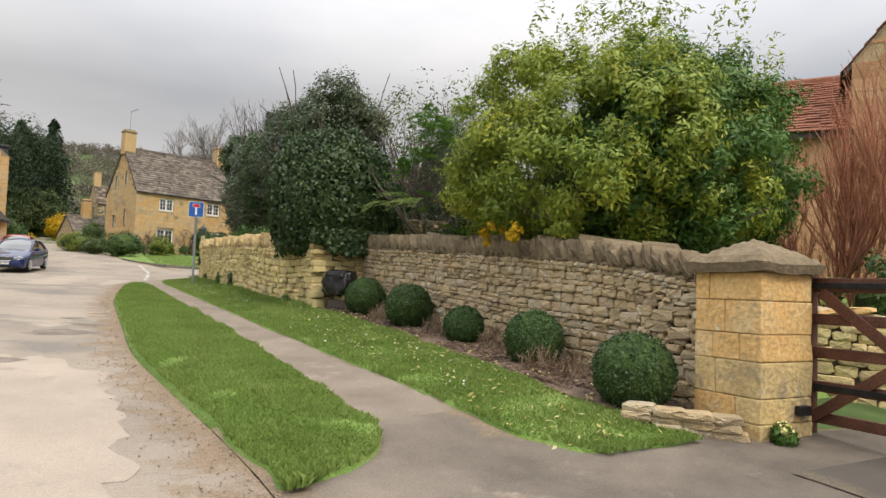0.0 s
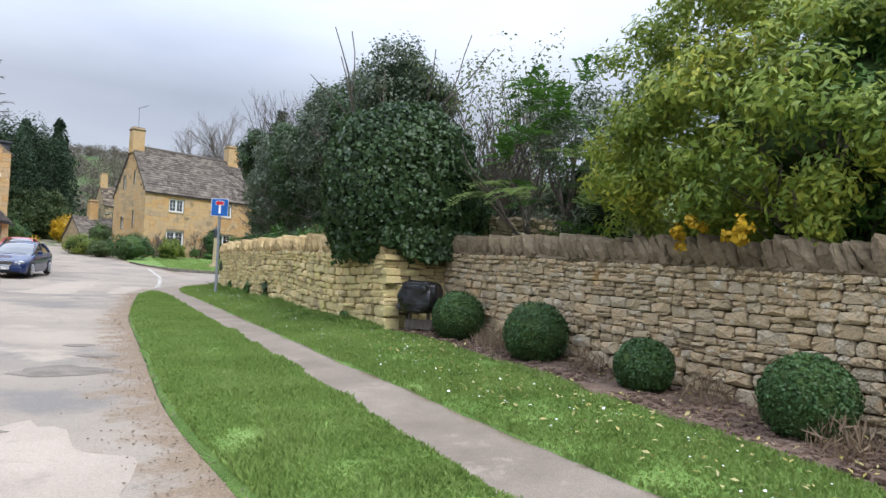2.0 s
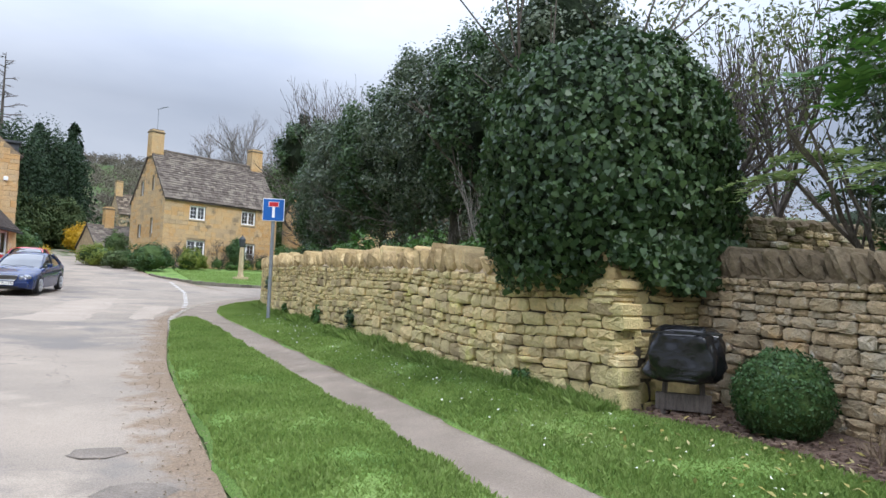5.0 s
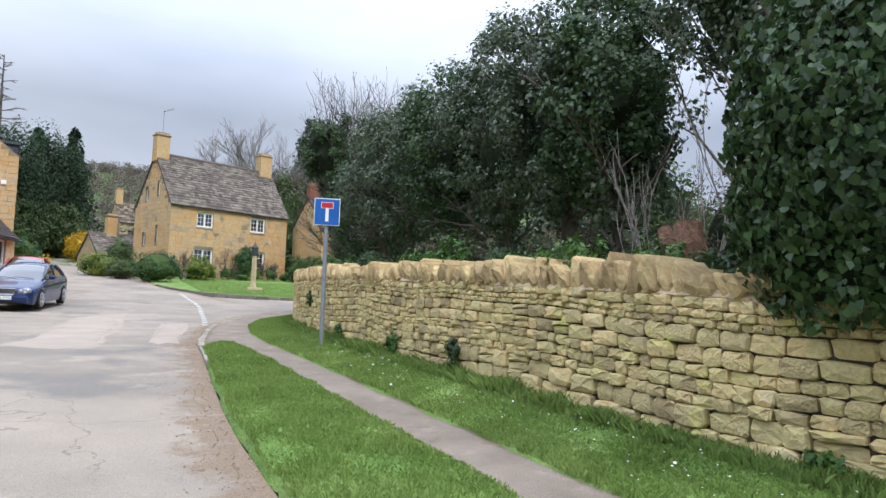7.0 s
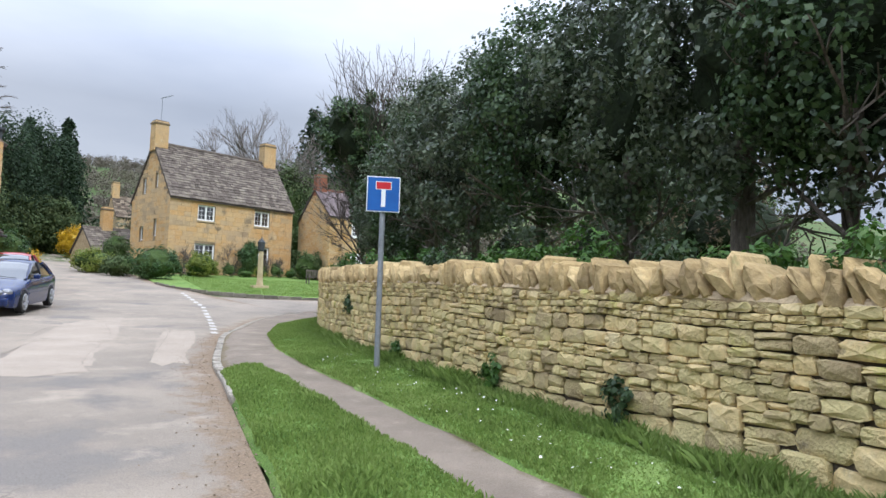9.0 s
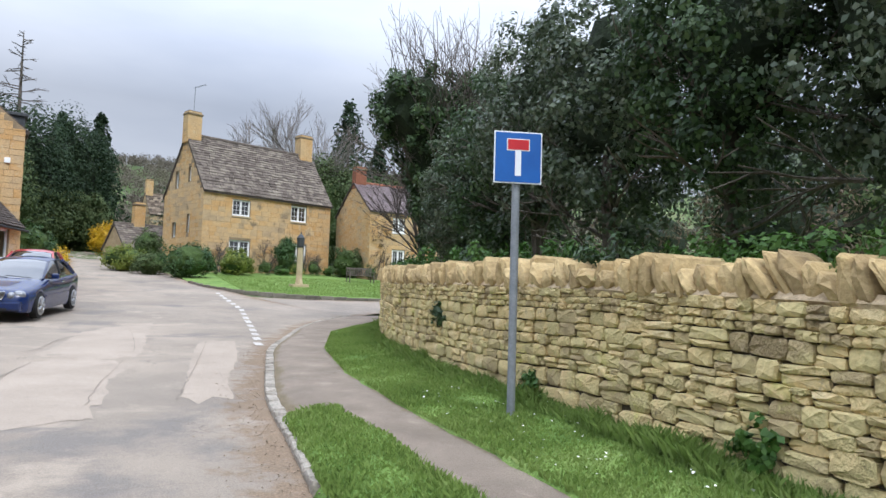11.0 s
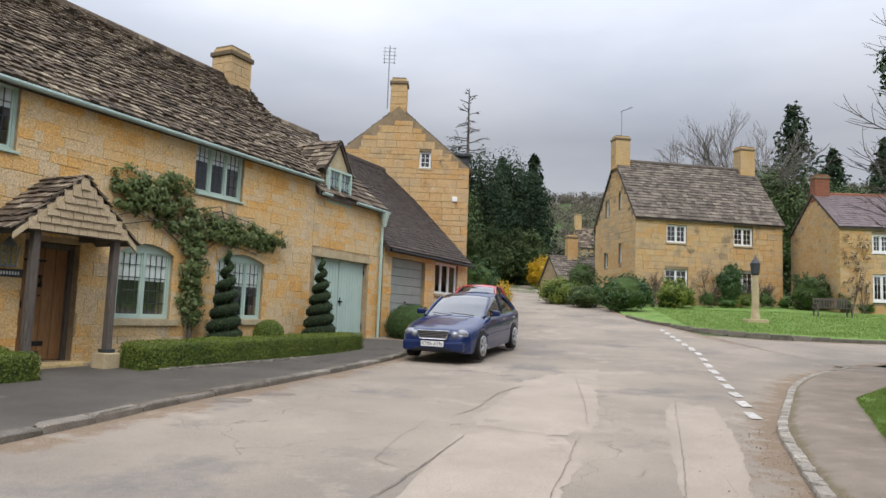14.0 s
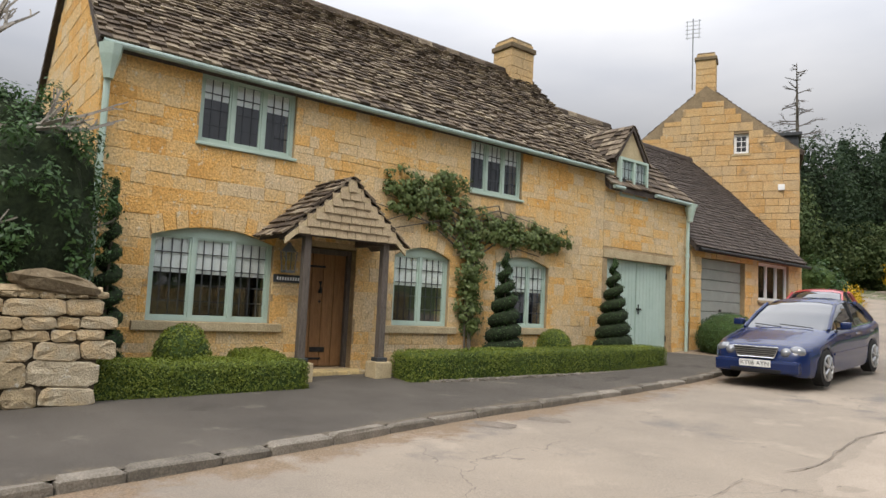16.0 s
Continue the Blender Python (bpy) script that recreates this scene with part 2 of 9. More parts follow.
M_STONE_A2 = material("weathered_wall_stone_rest", [(0.22, 0.165, 0.10), (0.37, 0.295, 0.185), (0.47, 0.35, 0.205), (0.42, 0.355, 0.25), (0.60, 0.51, 0.37)], 5, 0.95, bump=1.0, bump_scale=55,
                      island=0.6, grain=0.14, spots=(0.55, 0.52, 0.44), spot_scale=7, spot_at=0.60, more=[((0.52, 0.34, 0.15), 1.6, 0.63), ((0.23, 0.19, 0.13), 9, 0.64)])
M_STONE_B = material("pale_lichened_stone", [(0.25, 0.19, 0.105), (0.43, 0.34, 0.18), (0.55, 0.465, 0.225), (0.62, 0.475, 0.235), (0.70, 0.60, 0.36)], 3, 0.95, bump=0.7, bump_scale=30,
                     per_object=0.6, grain=0.13, spots=(0.52, 0.475, 0.16), spot_scale=1.9, spot_at=0.58, more=[((0.24, 0.195, 0.12), 7, 0.61), ((0.66, 0.60, 0.44), 12, 0.68)])
M_STONE_B2 = material("pale_lichened_stone_rest", [(0.25, 0.19, 0.105), (0.43, 0.34, 0.18), (0.55, 0.465, 0.225), (0.62, 0.475, 0.235), (0.70, 0.60, 0.36)], 3, 0.95, bump=1.0, bump_scale=50,
                      island=0.6, grain=0.13, spots=(0.52, 0.475, 0.16), spot_scale=1.9, spot_at=0.58, more=[((0.24, 0.195, 0.12), 7, 0.61), ((0.66, 0.60, 0.44), 12, 0.68)])
M_COPE_A = material("dark_coping_stone", [(0.10, 0.075, 0.047), (0.17, 0.13, 0.08), (0.24, 0.19, 0.125)], 6, 0.95, bump=0.8, bump_scale=28, per_object=0.5,
                    grain=0.16, spots=(0.30, 0.28, 0.22), spot_scale=12, spot_at=0.63)
M_COPE_B = material("golden_coping_stone", [(0.22, 0.16, 0.085), (0.42, 0.31, 0.15), (0.60, 0.46, 0.24)], 5, 0.95, bump=0.7, bump_scale=26, per_object=0.6,
                    grain=0.14, spots=(0.33, 0.31, 0.14), spot_scale=6, spot_at=0.62)
M_BED = material("lime_bedding", [(0.34, 0.26, 0.16), (0.46, 0.36, 0.23), (0.54, 0.42, 0.25)], 3, 0.95, bump=0.9, bump_scale=30, grain=0.2, spots=(0.24, 0.19, 0.13), spot_scale=5, spot_at=0.6)
M_PILLAR = material("pillar_ashlar", [(0.38, 0.29, 0.15), (0.56, 0.42, 0.20), (0.62, 0.38, 0.15), (0.58, 0.48, 0.28)], 2.2, 0.9, bump=0.9, bump_scale=24, per_object=0.6,
                    grain=0.2, spots=(0.30, 0.245, 0.16), spot_scale=4, spot_at=0.57, more=[((0.60, 0.54, 0.36), 6, 0.6), ((0.17, 0.14, 0.10), 13, 0.66), ((0.52, 0.24, 0.09), 1.8, 0.66)])
M_HOUSE = material("honey_house_stone", [(0.36, 0.27, 0.165), (0.60, 0.46, 0.28), (0.62, 0.43, 0.21), (0.66, 0.38, 0.125), (0.52, 0.27, 0.075)], 0.6, 0.95, bump=1.0, bump_scale=34,
                   island=0.5, grain=0.26, spots=(0.60, 0.52, 0.37), spot_scale=11, spot_at=0.58, more=[((0.33, 0.235, 0.125), 4.5, 0.62), ((0.70, 0.62, 0.46), 17, 0.68), ((0.30, 0.22, 0.12), 0.9, 0.66)])
M_HOUSE_P = material("honey_house_stone_block", [(0.36, 0.27, 0.165), (0.60, 0.46, 0.28), (0.62, 0.43, 0.21), (0.66, 0.38, 0.125), (0.52, 0.27, 0.075)], 0.6, 0.95, bump=1.0, bump_scale=34,
                   per_object=0.5, grain=0.26, spots=(0.60, 0.52, 0.37), spot_scale=11, spot_at=0.58, more=[((0.33, 0.235, 0.125), 4.5, 0.62), ((0.70, 0.62, 0.46), 17, 0.68), ((0.30, 0.22, 0.12), 0.9, 0.66)])
M_MORTAR = material("lime_mortar", [(0.29, 0.21, 0.12), (0.44, 0.33, 0.195)], 3, 1.0, bump=0.7, bump_scale=45, grain=0.25,
                    spots=(0.28, 0.22, 0.14), spot_scale=2, spot_at=0.6)
M_HOUSE_F = material("muted_house_stone", [(0.27, 0.20, 0.125), (0.44, 0.325, 0.19), (0.53, 0.365, 0.185), (0.50, 0.30, 0.12), (0.55, 0.44, 0.28)], 0.5, 0.95, bump=0.9, bump_scale=30,
                     island=0.42, grain=0.24, spots=(0.25, 0.19, 0.12), spot_scale=1.3, spot_at=0.58, more=[((0.52, 0.44, 0.30), 5, 0.6), ((0.20, 0.155, 0.10), 8, 0.64)])
M_MORTAR_F = material("muted_mortar", [(0.20, 0.15, 0.095), (0.30, 0.23, 0.145)], 2, 1.0, bump=0.7, bump_scale=40, grain=0.25)
M_DRESSED = material("dressed_stone", [(0.38, 0.30, 0.18), (0.50, 0.41, 0.26)], 4, 0.9, bump=0.5, bump_scale=50, grain=0.2, spots=(0.2, 0.17, 0.12), spot_scale=8, spot_at=0.64)
M_TILE = material("stone_roof_slate", [(0.028, 0.021, 0.016), (0.07, 0.053, 0.039), (0.125, 0.095, 0.068), (0.20, 0.16, 0.115), (0.36, 0.30, 0.21)], 6, 0.95, bump=0.8, bump_scale=30, island=0.72,
                  grain=0.3, spots=(0.26, 0.23, 0.17), spot_scale=9, spot_at=0.66)
M_TILE_P = material("stone_roof_slate_piece", [(0.028, 0.021, 0.016), (0.07, 0.053, 0.039), (0.125, 0.095, 0.068), (0.20, 0.16, 0.115), (0.36, 0.30, 0.21)], 6, 0.95, bump=0.8, bump_scale=30, per_object=0.72,
                    grain=0.3, spots=(0.26, 0.23, 0.17), spot_scale=9, spot_at=0.66)
M_TILE_F = material("far_roof_slate", [(0.05, 0.04, 0.034), (0.10, 0.082, 0.068), (0.165, 0.138, 0.112), (0.24, 0.21, 0.165)], 3, 0.95, bump=0.8, bump_scale=20, island=0.6, grain=0.35, spots=(0.25, 0.225, 0.175), spot_scale=5, spot_at=0.6, more=[((0.04, 0.034, 0.028), 4, 0.62)])
M_TILE_D = material("dark_roof_tile", [(0.045, 0.036, 0.032), (0.075, 0.06, 0.052), (0.11, 0.09, 0.075)], 5, 0.95, bump=0.6, bump_scale=50, island=0.5, grain=0.3)
M_TILE_S = material("grey_purple_slate", [(0.11, 0.085, 0.085), (0.155, 0.12, 0.12), (0.19, 0.15, 0.145)], 3, 0.7, bump=0.3, bump_scale=30, island=0.5, grain=0.2)
M_TILE_R = material("red_clay_tile", [(0.19, 0.075, 0.045), (0.28, 0.115, 0.07)], 4, 0.9, bump=0.5, bump_scale=40, island=0.5, grain=0.25)
M_TILE_PORCH = material("porch_stone_tile", [(0.20, 0.155, 0.10), (0.36, 0.28, 0.18), (0.45, 0.37, 0.25)], 6, 0.95, bump=0.8, bump_scale=45, island=0.6, grain=0.25)
M_SAGE = material("sage_green_paint", [(0.37, 0.48, 0.42), (0.43, 0.54, 0.475)], 3, 0.45, grain=0.05, spec=0.4)
M_GUTTER = material("dull_sage_paint", [(0.25, 0.32, 0.29), (0.31, 0.39, 0.355)], 3, 0.55, grain=0.1)
M_WHITE = material("white_paint", [(0.72, 0.73, 0.72), (0.8, 0.8, 0.78)], 4, 0.5, grain=0.04, spec=0.4)
M_BLIND = material("white_blind", [(0.76, 0.76, 0.74), (0.82, 0.81, 0.79)], 2, 0.9, grain=0.05)
# Near-black surface: the dimness of an unlit room put into colour.
M_ROOM_DIMNESS = material("room_dimness_colour", [(0.05, 0.045, 0.04), (0.09, 0.08, 0.07)], 1.5, 0.95, grain=0.1)
M_LEAD = material("lead_bar", [(0.04, 0.045, 0.05), (0.07, 0.075, 0.08)], 8, 0.6, metal=0.3, grain=0.1)
M_OAK = material("oak_door_wood", [(0.14, 0.065, 0.028), (0.22, 0.11, 0.045), (0.28, 0.15, 0.065)], 6, 0.6, bump=0.4, bump_scale=60, grain=0.25, stretch=(6, 6, 0.6), per_object=0.4)
M_OLDWOOD = material("weathered_timber", [(0.085, 0.07, 0.06), (0.16, 0.135, 0.115)], 8, 0.85, bump=0.6, bump_scale=60, grain=0.3, stretch=(6, 6, 0.7))
M_GATE = material("stained_gate_wood", [(0.075, 0.03, 0.018), (0.125, 0.052, 0.03)], 5, 0.6, bump=0.4, bump_scale=60, grain=0.25)
M_BLACK = material("black_iron", [(0.012, 0.012, 0.013), (0.03, 0.03, 0.03)], 12, 0.5, metal=0.4, grain=0.1)
M_GALV = material("grey_post_paint", [(0.20, 0.22, 0.24), (0.27, 0.29, 0.31)], 6, 0.5, metal=0.3, grain=0.12)
M_BLUE = material("sign_blue", [(0.008, 0.085, 0.33), (0.012, 0.11, 0.40)], 3, 0.35, grain=0.03, spec=0.5)
M_RED = material("sign_red", [(0.45, 0.012, 0.018), (0.52, 0.02, 0.025)], 3, 0.35, grain=0.03, spec=0.5)
M_SIGNWHITE = material("sign_white", [(0.74, 0.76, 0.78), (0.8, 0.82, 0.83)], 3, 0.35, grain=0.03, spec=0.5)
M_BAG = material("black_plastic_bag", [(0.006, 0.006, 0.007), (0.014, 0.014, 0.016)], 6, 0.22, bump=0.6, bump_scale=14, grain=0.2, spec=0.6)
M_BARK = material("bark", [(0.06, 0.048, 0.038), (0.12, 0.10, 0.08), (0.17, 0.145, 0.12)], 8, 0.95, bump=0.9, bump_scale=40, grain=0.3, stretch=(1, 1, 0.35))
M_TWIG = material("bare_twig", [(0.085, 0.07, 0.06), (0.15, 0.13, 0.11)], 5, 0.95, grain=0.2)
M_PALEBARK = material("pale_branch", [(0.20, 0.18, 0.155), (0.34, 0.31, 0.27)], 8, 0.95, bump=0.6, bump_scale=40, grain=0.25)
M_REDTWIG = material("red_stem", [(0.30, 0.12, 0.07), (0.44, 0.20, 0.12)], 5, 0.9, grain=0.15)
M_GLASS = glass_material("window_glass")


def leaf_material(name, colours, rough=0.5, island=0.65, translucent=0.25, scale=1.2):
    return material(name, colours, scale, rough, island=island, grain=0, translucent=translucent, spec=0.35)


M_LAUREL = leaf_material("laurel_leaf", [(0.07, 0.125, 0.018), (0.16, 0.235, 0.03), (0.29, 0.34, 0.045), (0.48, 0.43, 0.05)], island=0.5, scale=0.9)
# Laurel's shaded half put into colour; also the mahonia's own frond green.
M_LAUREL_SHADE_FROND = leaf_material("laurel_shade_and_frond_leaf", [(0.035, 0.09, 0.018), (0.075, 0.165, 0.03), (0.14, 0.25, 0.045)])
M_YELLOW = leaf_material("yellow_flower", [(0.52, 0.33, 0.01), (0.62, 0.42, 0.03)])
M_IVY = leaf_material("ivy_leaf", [(0.015, 0.034, 0.012), (0.042, 0.08, 0.027), (0.095, 0.15, 0.05)], 0.42)
M_HOLLY = leaf_material("holly_leaf", [(0.024, 0.042, 0.02), (0.078, 0.108, 0.056), (0.20, 0.23, 0.15)], 0.3)
M_BOX = leaf_material("box_leaf", [(0.02, 0.05, 0.016), (0.045, 0.10, 0.028), (0.08, 0.15, 0.045)])
M_HEDGE = leaf_material("clipped_hedge_leaf", [(0.065, 0.095, 0.014), (0.15, 0.195, 0.026), (0.27, 0.30, 0.05)], island=0.5)
M_MAHONIA = leaf_material("mahonia_leaf", [(0.13, 0.20, 0.06), (0.24, 0.32, 0.11), (0.36, 0.42, 0.18)], 0.4)
M_MIXED = leaf_material("spring_shrub_leaf", [(0.06, 0.085, 0.025), (0.12, 0.15, 0.045), (0.20, 0.22, 0.09)])
M_CONIFER = leaf_material("conifer_needle", [(0.012, 0.026, 0.013), (0.026, 0.050, 0.022), (0.052, 0.082, 0.032)], 0.8)
M_FARTREE = leaf_material("far_tree_leaf", [(0.035, 0.065, 0.02), (0.075, 0.11, 0.04), (0.13, 0.155, 0.06)], 0.8)
# Woodland browns and olives, lightened to put distance haze into the colour.
M_WOOD_HAZE = leaf_material("hazed_bare_woodland", [(0.12, 0.10, 0.08), (0.16, 0.14, 0.11), (0.15, 0.155, 0.085)], 0.95, island=0.3, scale=0.05)
M_TWIG_F = material("far_bare_twig", [(0.16, 0.14, 0.125), (0.25, 0.22, 0.195)], 5, 0.95, grain=0.2)
M_BRAMBLE = leaf_material("dead_bramble", [(0.075, 0.052, 0.036), (0.13, 0.095, 0.065), (0.17, 0.15, 0.08)], 0.9)
M_FORSYTHIA = leaf_material("forsythia_flower", [(0.45, 0.27, 0.008), (0.60, 0.40, 0.02)])
M_CREEPER = leaf_material("creeper_leaf", [(0.05, 0.08, 0.022), (0.11, 0.155, 0.045), (0.20, 0.235, 0.09)])
M_WEED = leaf_material("weed_leaf", [(0.03, 0.08, 0.012), (0.06, 0.14, 0.02), (0.10, 0.18, 0.04)])
M_DRY = leaf_material("dry_stem", [(0.16, 0.11, 0.07), (0.26, 0.195, 0.13)], 0.9)
# Crown cores: shade between the leaves is put into a dark colour.
M_INNER_SHADE = material("painted_inner_shade", [(0.011, 0.018, 0.008), (0.022, 0.034, 0.014)], 6, 1.0, bump=1.0, bump_scale=20, grain=0.4)
M_INNER_SHADE_G = material("painted_inner_shade_green", [(0.03, 0.05, 0.014), (0.055, 0.09, 0.022)], 6, 1.0, bump=1.0, bump_scale=20, grain=0.4)

# ---------------------------------------------------------------- building blocks


def mesh_object(name, verts, faces, mat, parent=None, label=""):
    me = bpy.data.meshes.new(name)
    me.from_pydata([tuple(v) for v in verts], [], faces)
    me.materials.append(mat)
    ob = new(name, me)
    ob.parent = parent
    if label:
        ob["label"] = label
    return ob


def part(name, bm, mat, parent=None, label=""):
    """Links a bmesh as one mesh object, a part of parent."""
    me = bpy.data.meshes.new(name)
    bm.to_mesh(me)
    bm.free()
    me.materials.append(mat)
    ob = new(name, me)
    ob.parent = parent
    if label:
        ob["label"] = label
    return ob


def thing(name, m, label, category, group="", kind=""):
    ob = new(name)
    ob.empty_display_size = 0.1
    ob.matrix_world = m
    return tagged(ob, label, category, group, kind)


def smooth(ob):
    for p in ob.data.polygons:
        p.use_smooth = True
    return ob


def slab(x0, x1, y0, y1, z0, z1, bevel=0.0, bm=None):
    bm = bm or bmesh.new()
    vs = [bm.verts.new((x, y, z)) for x in (x0, x1) for y in (y0, y1) for z in (z0, z1)]
    fs = [bm.faces.new([vs[i] for i in f]) for f in ((0, 1, 3, 2), (4, 6, 7, 5), (0, 4, 5, 1), (2, 3, 7, 6), (0, 2, 6, 4), (1, 5, 7, 3))]
    if bevel:
        es = {e for f in fs for e in f.edges}
        bmesh.ops.bevel(bm, geom=list(es), offset=bevel, segments=2, affect="EDGES", profile=0.6)
    return bm


def tube(points, radii, sides=8, bm=None, cap=True):
    """A tapered tube along points."""
    bm = bm or bmesh.new()
    rings = []
    for i, p in enumerate(points):
        p = Vector(p)
        a = Vector(points[max(0, i - 1)])
        b = Vector(points[min(len(points) - 1, i + 1)])
        q = (b - a).to_track_quat("Z", "Y")
        r = radii[i] if isinstance(radii, (list, tuple)) else radii
        rings.append([bm.verts.new(p + q @ Vector((math.cos(k * math.tau / sides) * r, math.sin(k * math.tau / sides) * r, 0))) for k in range(sides)])
    for r0, r1 in zip(rings, rings[1:]):
        for k in range(sides):
            bm.faces.new((r0[k], r0[(k + 1) % sides], r1[(k + 1) % sides], r1[k]))
    if cap and sides > 2:
        bm.faces.new(list(reversed(rings[0])))
        bm.faces.new(rings[-1])
    return bm


def prism(outline, y0, y1, bm=None):
    """Outline in x and z, drawn out from y0 to y1."""
    bm = bm or bmesh.new()
    a = [bm.verts.new((x, y0, z)) for x, z in outline]
    b = [bm.verts.new((x, y1, z)) for x, z in outline]
    n = len(outline)
    bm.faces.new(a)
    bm.faces.new(list(reversed(b)))
    for i in range(n):
        bm.faces.new((a[i], b[i], b[(i + 1) % n], a[(i + 1) % n]))
    bmesh.ops.recalc_face_normals(bm, faces=bm.faces)
    return bm


# ---------------------------------------------------------------- the lie of the land
GROUND_Y = np.array([-42, -5.2, 0, 5.2, 7.8, 11.5, 16.4, 20.9, 23, 33.5, 37.6, 47, 60.6, 73, 125, 190, 330, 480])
GROUND_Z = np.array([-2.58, -0.26, 0.04, 0.35, 0.49, 0.71, 0.94, 1.13, 1.21, 1.44, 1.63, 2.34, 3.38, 4.53, 9.3, 17, 55, 70])
KERB_Y = np.array([-30, 4.3, 6.3, 9.1, 17, 19.9, 23.5, 24.5, 26.9, 28.3, 29.9, 35.1, 37.4, 39.1])
KERB_X = np.array([1.3, 1.08, 0.91, 0.64, 0.76, 1.0, 1.34, 1.39, 1.82, 2.09, 2.37, 4.14, 5.4, 6.93])


def base_z(y):
    return (np.interp(y - 1.2, GROUND_Y, GROUND_Z) + np.interp(y, GROUND_Y, GROUND_Z) + np.interp(y + 1.2, GROUND_Y, GROUND_Z)) / 3


def kerb_x(y):
    return (np.interp(y - 0.7, KERB_Y, KERB_X) + np.interp(y, KERB_Y, KERB_X) + np.interp(y + 0.7, KERB_Y, KERB_X)) / 3


def fade(v, a, b):
    k = np.clip((v - a) / (b - a), 0, 1)
    return k * k * (3 - 2 * k)


def land(x, y):
    """Height of the finished ground, without kerbs."""
    d = x - kerb_x(np.minimum(y, 39.0))
    rise = np.interp(d, [0, 0.35, 1.2, 1.9, 2.7, 4, 8], [0.0, 0.09, 0.1, 0.15, 0.25, 0.30, 0.34])
    rise = rise * (0.45 + 0.55 * fade(y, 3.6, 6.2)) * (1 - fade(y, 36.5, 40.0))
    left = 0.10 * fade(-x, 5.0, 7.5)
    return base_z(y) + rise + left


def sheet(name, sections, cols, dz, mat, label, category, wobble=0.0, skirt=0.0):
    """A ground surface through cross sections ((xl, yl), (xr, yr)), laid dz above the land; skirt turns its rims down."""
    verts, faces, edge = [], [], []
    us = [i / cols for i in range(cols + 1)]
    if skirt:
        us = [0.0] + us + [1.0]
    w = len(us)
    for si, (a, b) in enumerate(sections):
        for i, u in enumerate(us):
            x, y = a[0] + (b[0] - a[0]) * u, a[1] + (b[1] - a[1]) * u
            if skirt and i in (0, w - 1):
                k = 0.06 / max(0.1, math.hypot(b[0] - a[0], b[1] - a[1])) * (-1 if i == 0 else 1)
                x, y = x + (b[0] - a[0]) * k, y + (b[1] - a[1]) * k
            rim = skirt and (i in (0, w - 1) or si in (0, len(sections) - 1))
            z = float(land(x, y)) + (dz if not rim else dz - skirt)
            if wobble and not rim:
                z += wobble * noise.noise((x * 1.7, y * 1.7, 3.1))
            verts.append((x, y, z))
            edge.append(min(u, 1 - u) * math.hypot(b[0] - a[0], b[1] - a[1]))
    for r in range(len(sections) - 1):
        for c in range(w - 1):
            i = r * w + c
            faces.append((i, i + 1, i + w + 1, i + w))
    ob = smooth(mesh_object(name, verts, faces, mat))
    ob.data.attributes.new("edge", "FLOAT", "POINT").data.foreach_set("value", edge)
    return tagged(ob, label, category, kind="structure")


def path_points(pts, step):
    """Points every step along a smooth line through pts."""
    out = []
    ps = [Vector((*p, 0)) if len(p) == 2 else Vector(p) for p in pts]
    for i in range(len(ps) - 1):
        p0, p1, p2, p3 = ps[max(0, i - 1)], ps[i], ps[i + 1], ps[min(len(ps) - 1, i + 2)]
        n = max(1, int((p2 - p1).length / step))
        for k in range(n):
            t = k / n
            out.append(0.5 * ((2 * p1) + (p2 - p0) * t + (2 * p0 - 5 * p1 + 4 * p2 - p3) * t * t + (3 * p1 - p0 - 3 * p2 + p3) * t ** 3))
    out.append(ps[-1])
    return out


# one sheet of ground to the horizon, fine near the lane
gx = sorted({*np.arange(-30, 40.1, 1.0).round(2), *(-30 - 1.25 ** np.arange(1, 30) * 1.0).round(1), *(40 + 1.25 ** np.arange(1, 30) * 1.0).round(1)})
gy = sorted({*np.arange(-20, 75.1, 1.0).round(2), *(-20 - 1.3 ** np.arange(1, 26) * 1.0).round(1), *(75 + 1.12 ** np.arange(1, 60) * 2.0).round(1)})


def wild(x, y):
    far = fade(np.hypot(x, y - 30), 70, 160)
    side = fade(np.abs(x - 3), 25, 260)
    z = float(land(min(max(x, -40), 40), min(max(y, -42), 480)))
    z += float(far) * 2.5 * noise.noise((x * 0.012, y * 0.012, 0.3)) + 14 * float(side) * float(fade(y, 20, 200))
    return z


gverts = [(x, y, wild(x, y) - (0.09 if (-14 < x < 34 and -30 < y < 72) else 0.0)) for y in gy for x in gx]
gfaces = [(r * len(gx) + c, r * len(gx) + c + 1, (r + 1) * len(gx) + c + 1, (r + 1) * len(gx) + c) for r in range(len(gy) - 1) for c in range(len(gx) - 1)]
tagged(smooth(mesh_object("ground", gverts, gfaces, M_FIELD)), "rough green pasture rolling up to the wooded hill", "ground", kind="structure")

# the lane: left edge is the pavement's kerb, then the drives; it bends left past the green
LEFT_Y = np.array([-30, 20, 25.1, 27, 29.9, 36.4, 41, 47, 55, 69, 90])
LEFT_X = np.array([-6.0, -5.6, -5.28, -5.08, -4.86, -3.76, -3.4, -3.2, -2.9, -3.6, -9.0])
RIGHT_Y = np.array([39.1, 44, 53, 60, 69, 90])
RIGHT_X = np.array([6.93, 5.0, 2.85, 2.2, 0.6, -5.0])


def left_x(y):
    return float(np.interp(y, LEFT_Y, LEFT_X))


def right_x(y):
    return float(kerb_x(y)) if y <= 39.1 else float(np.interp(y, RIGHT_Y, RIGHT_X))


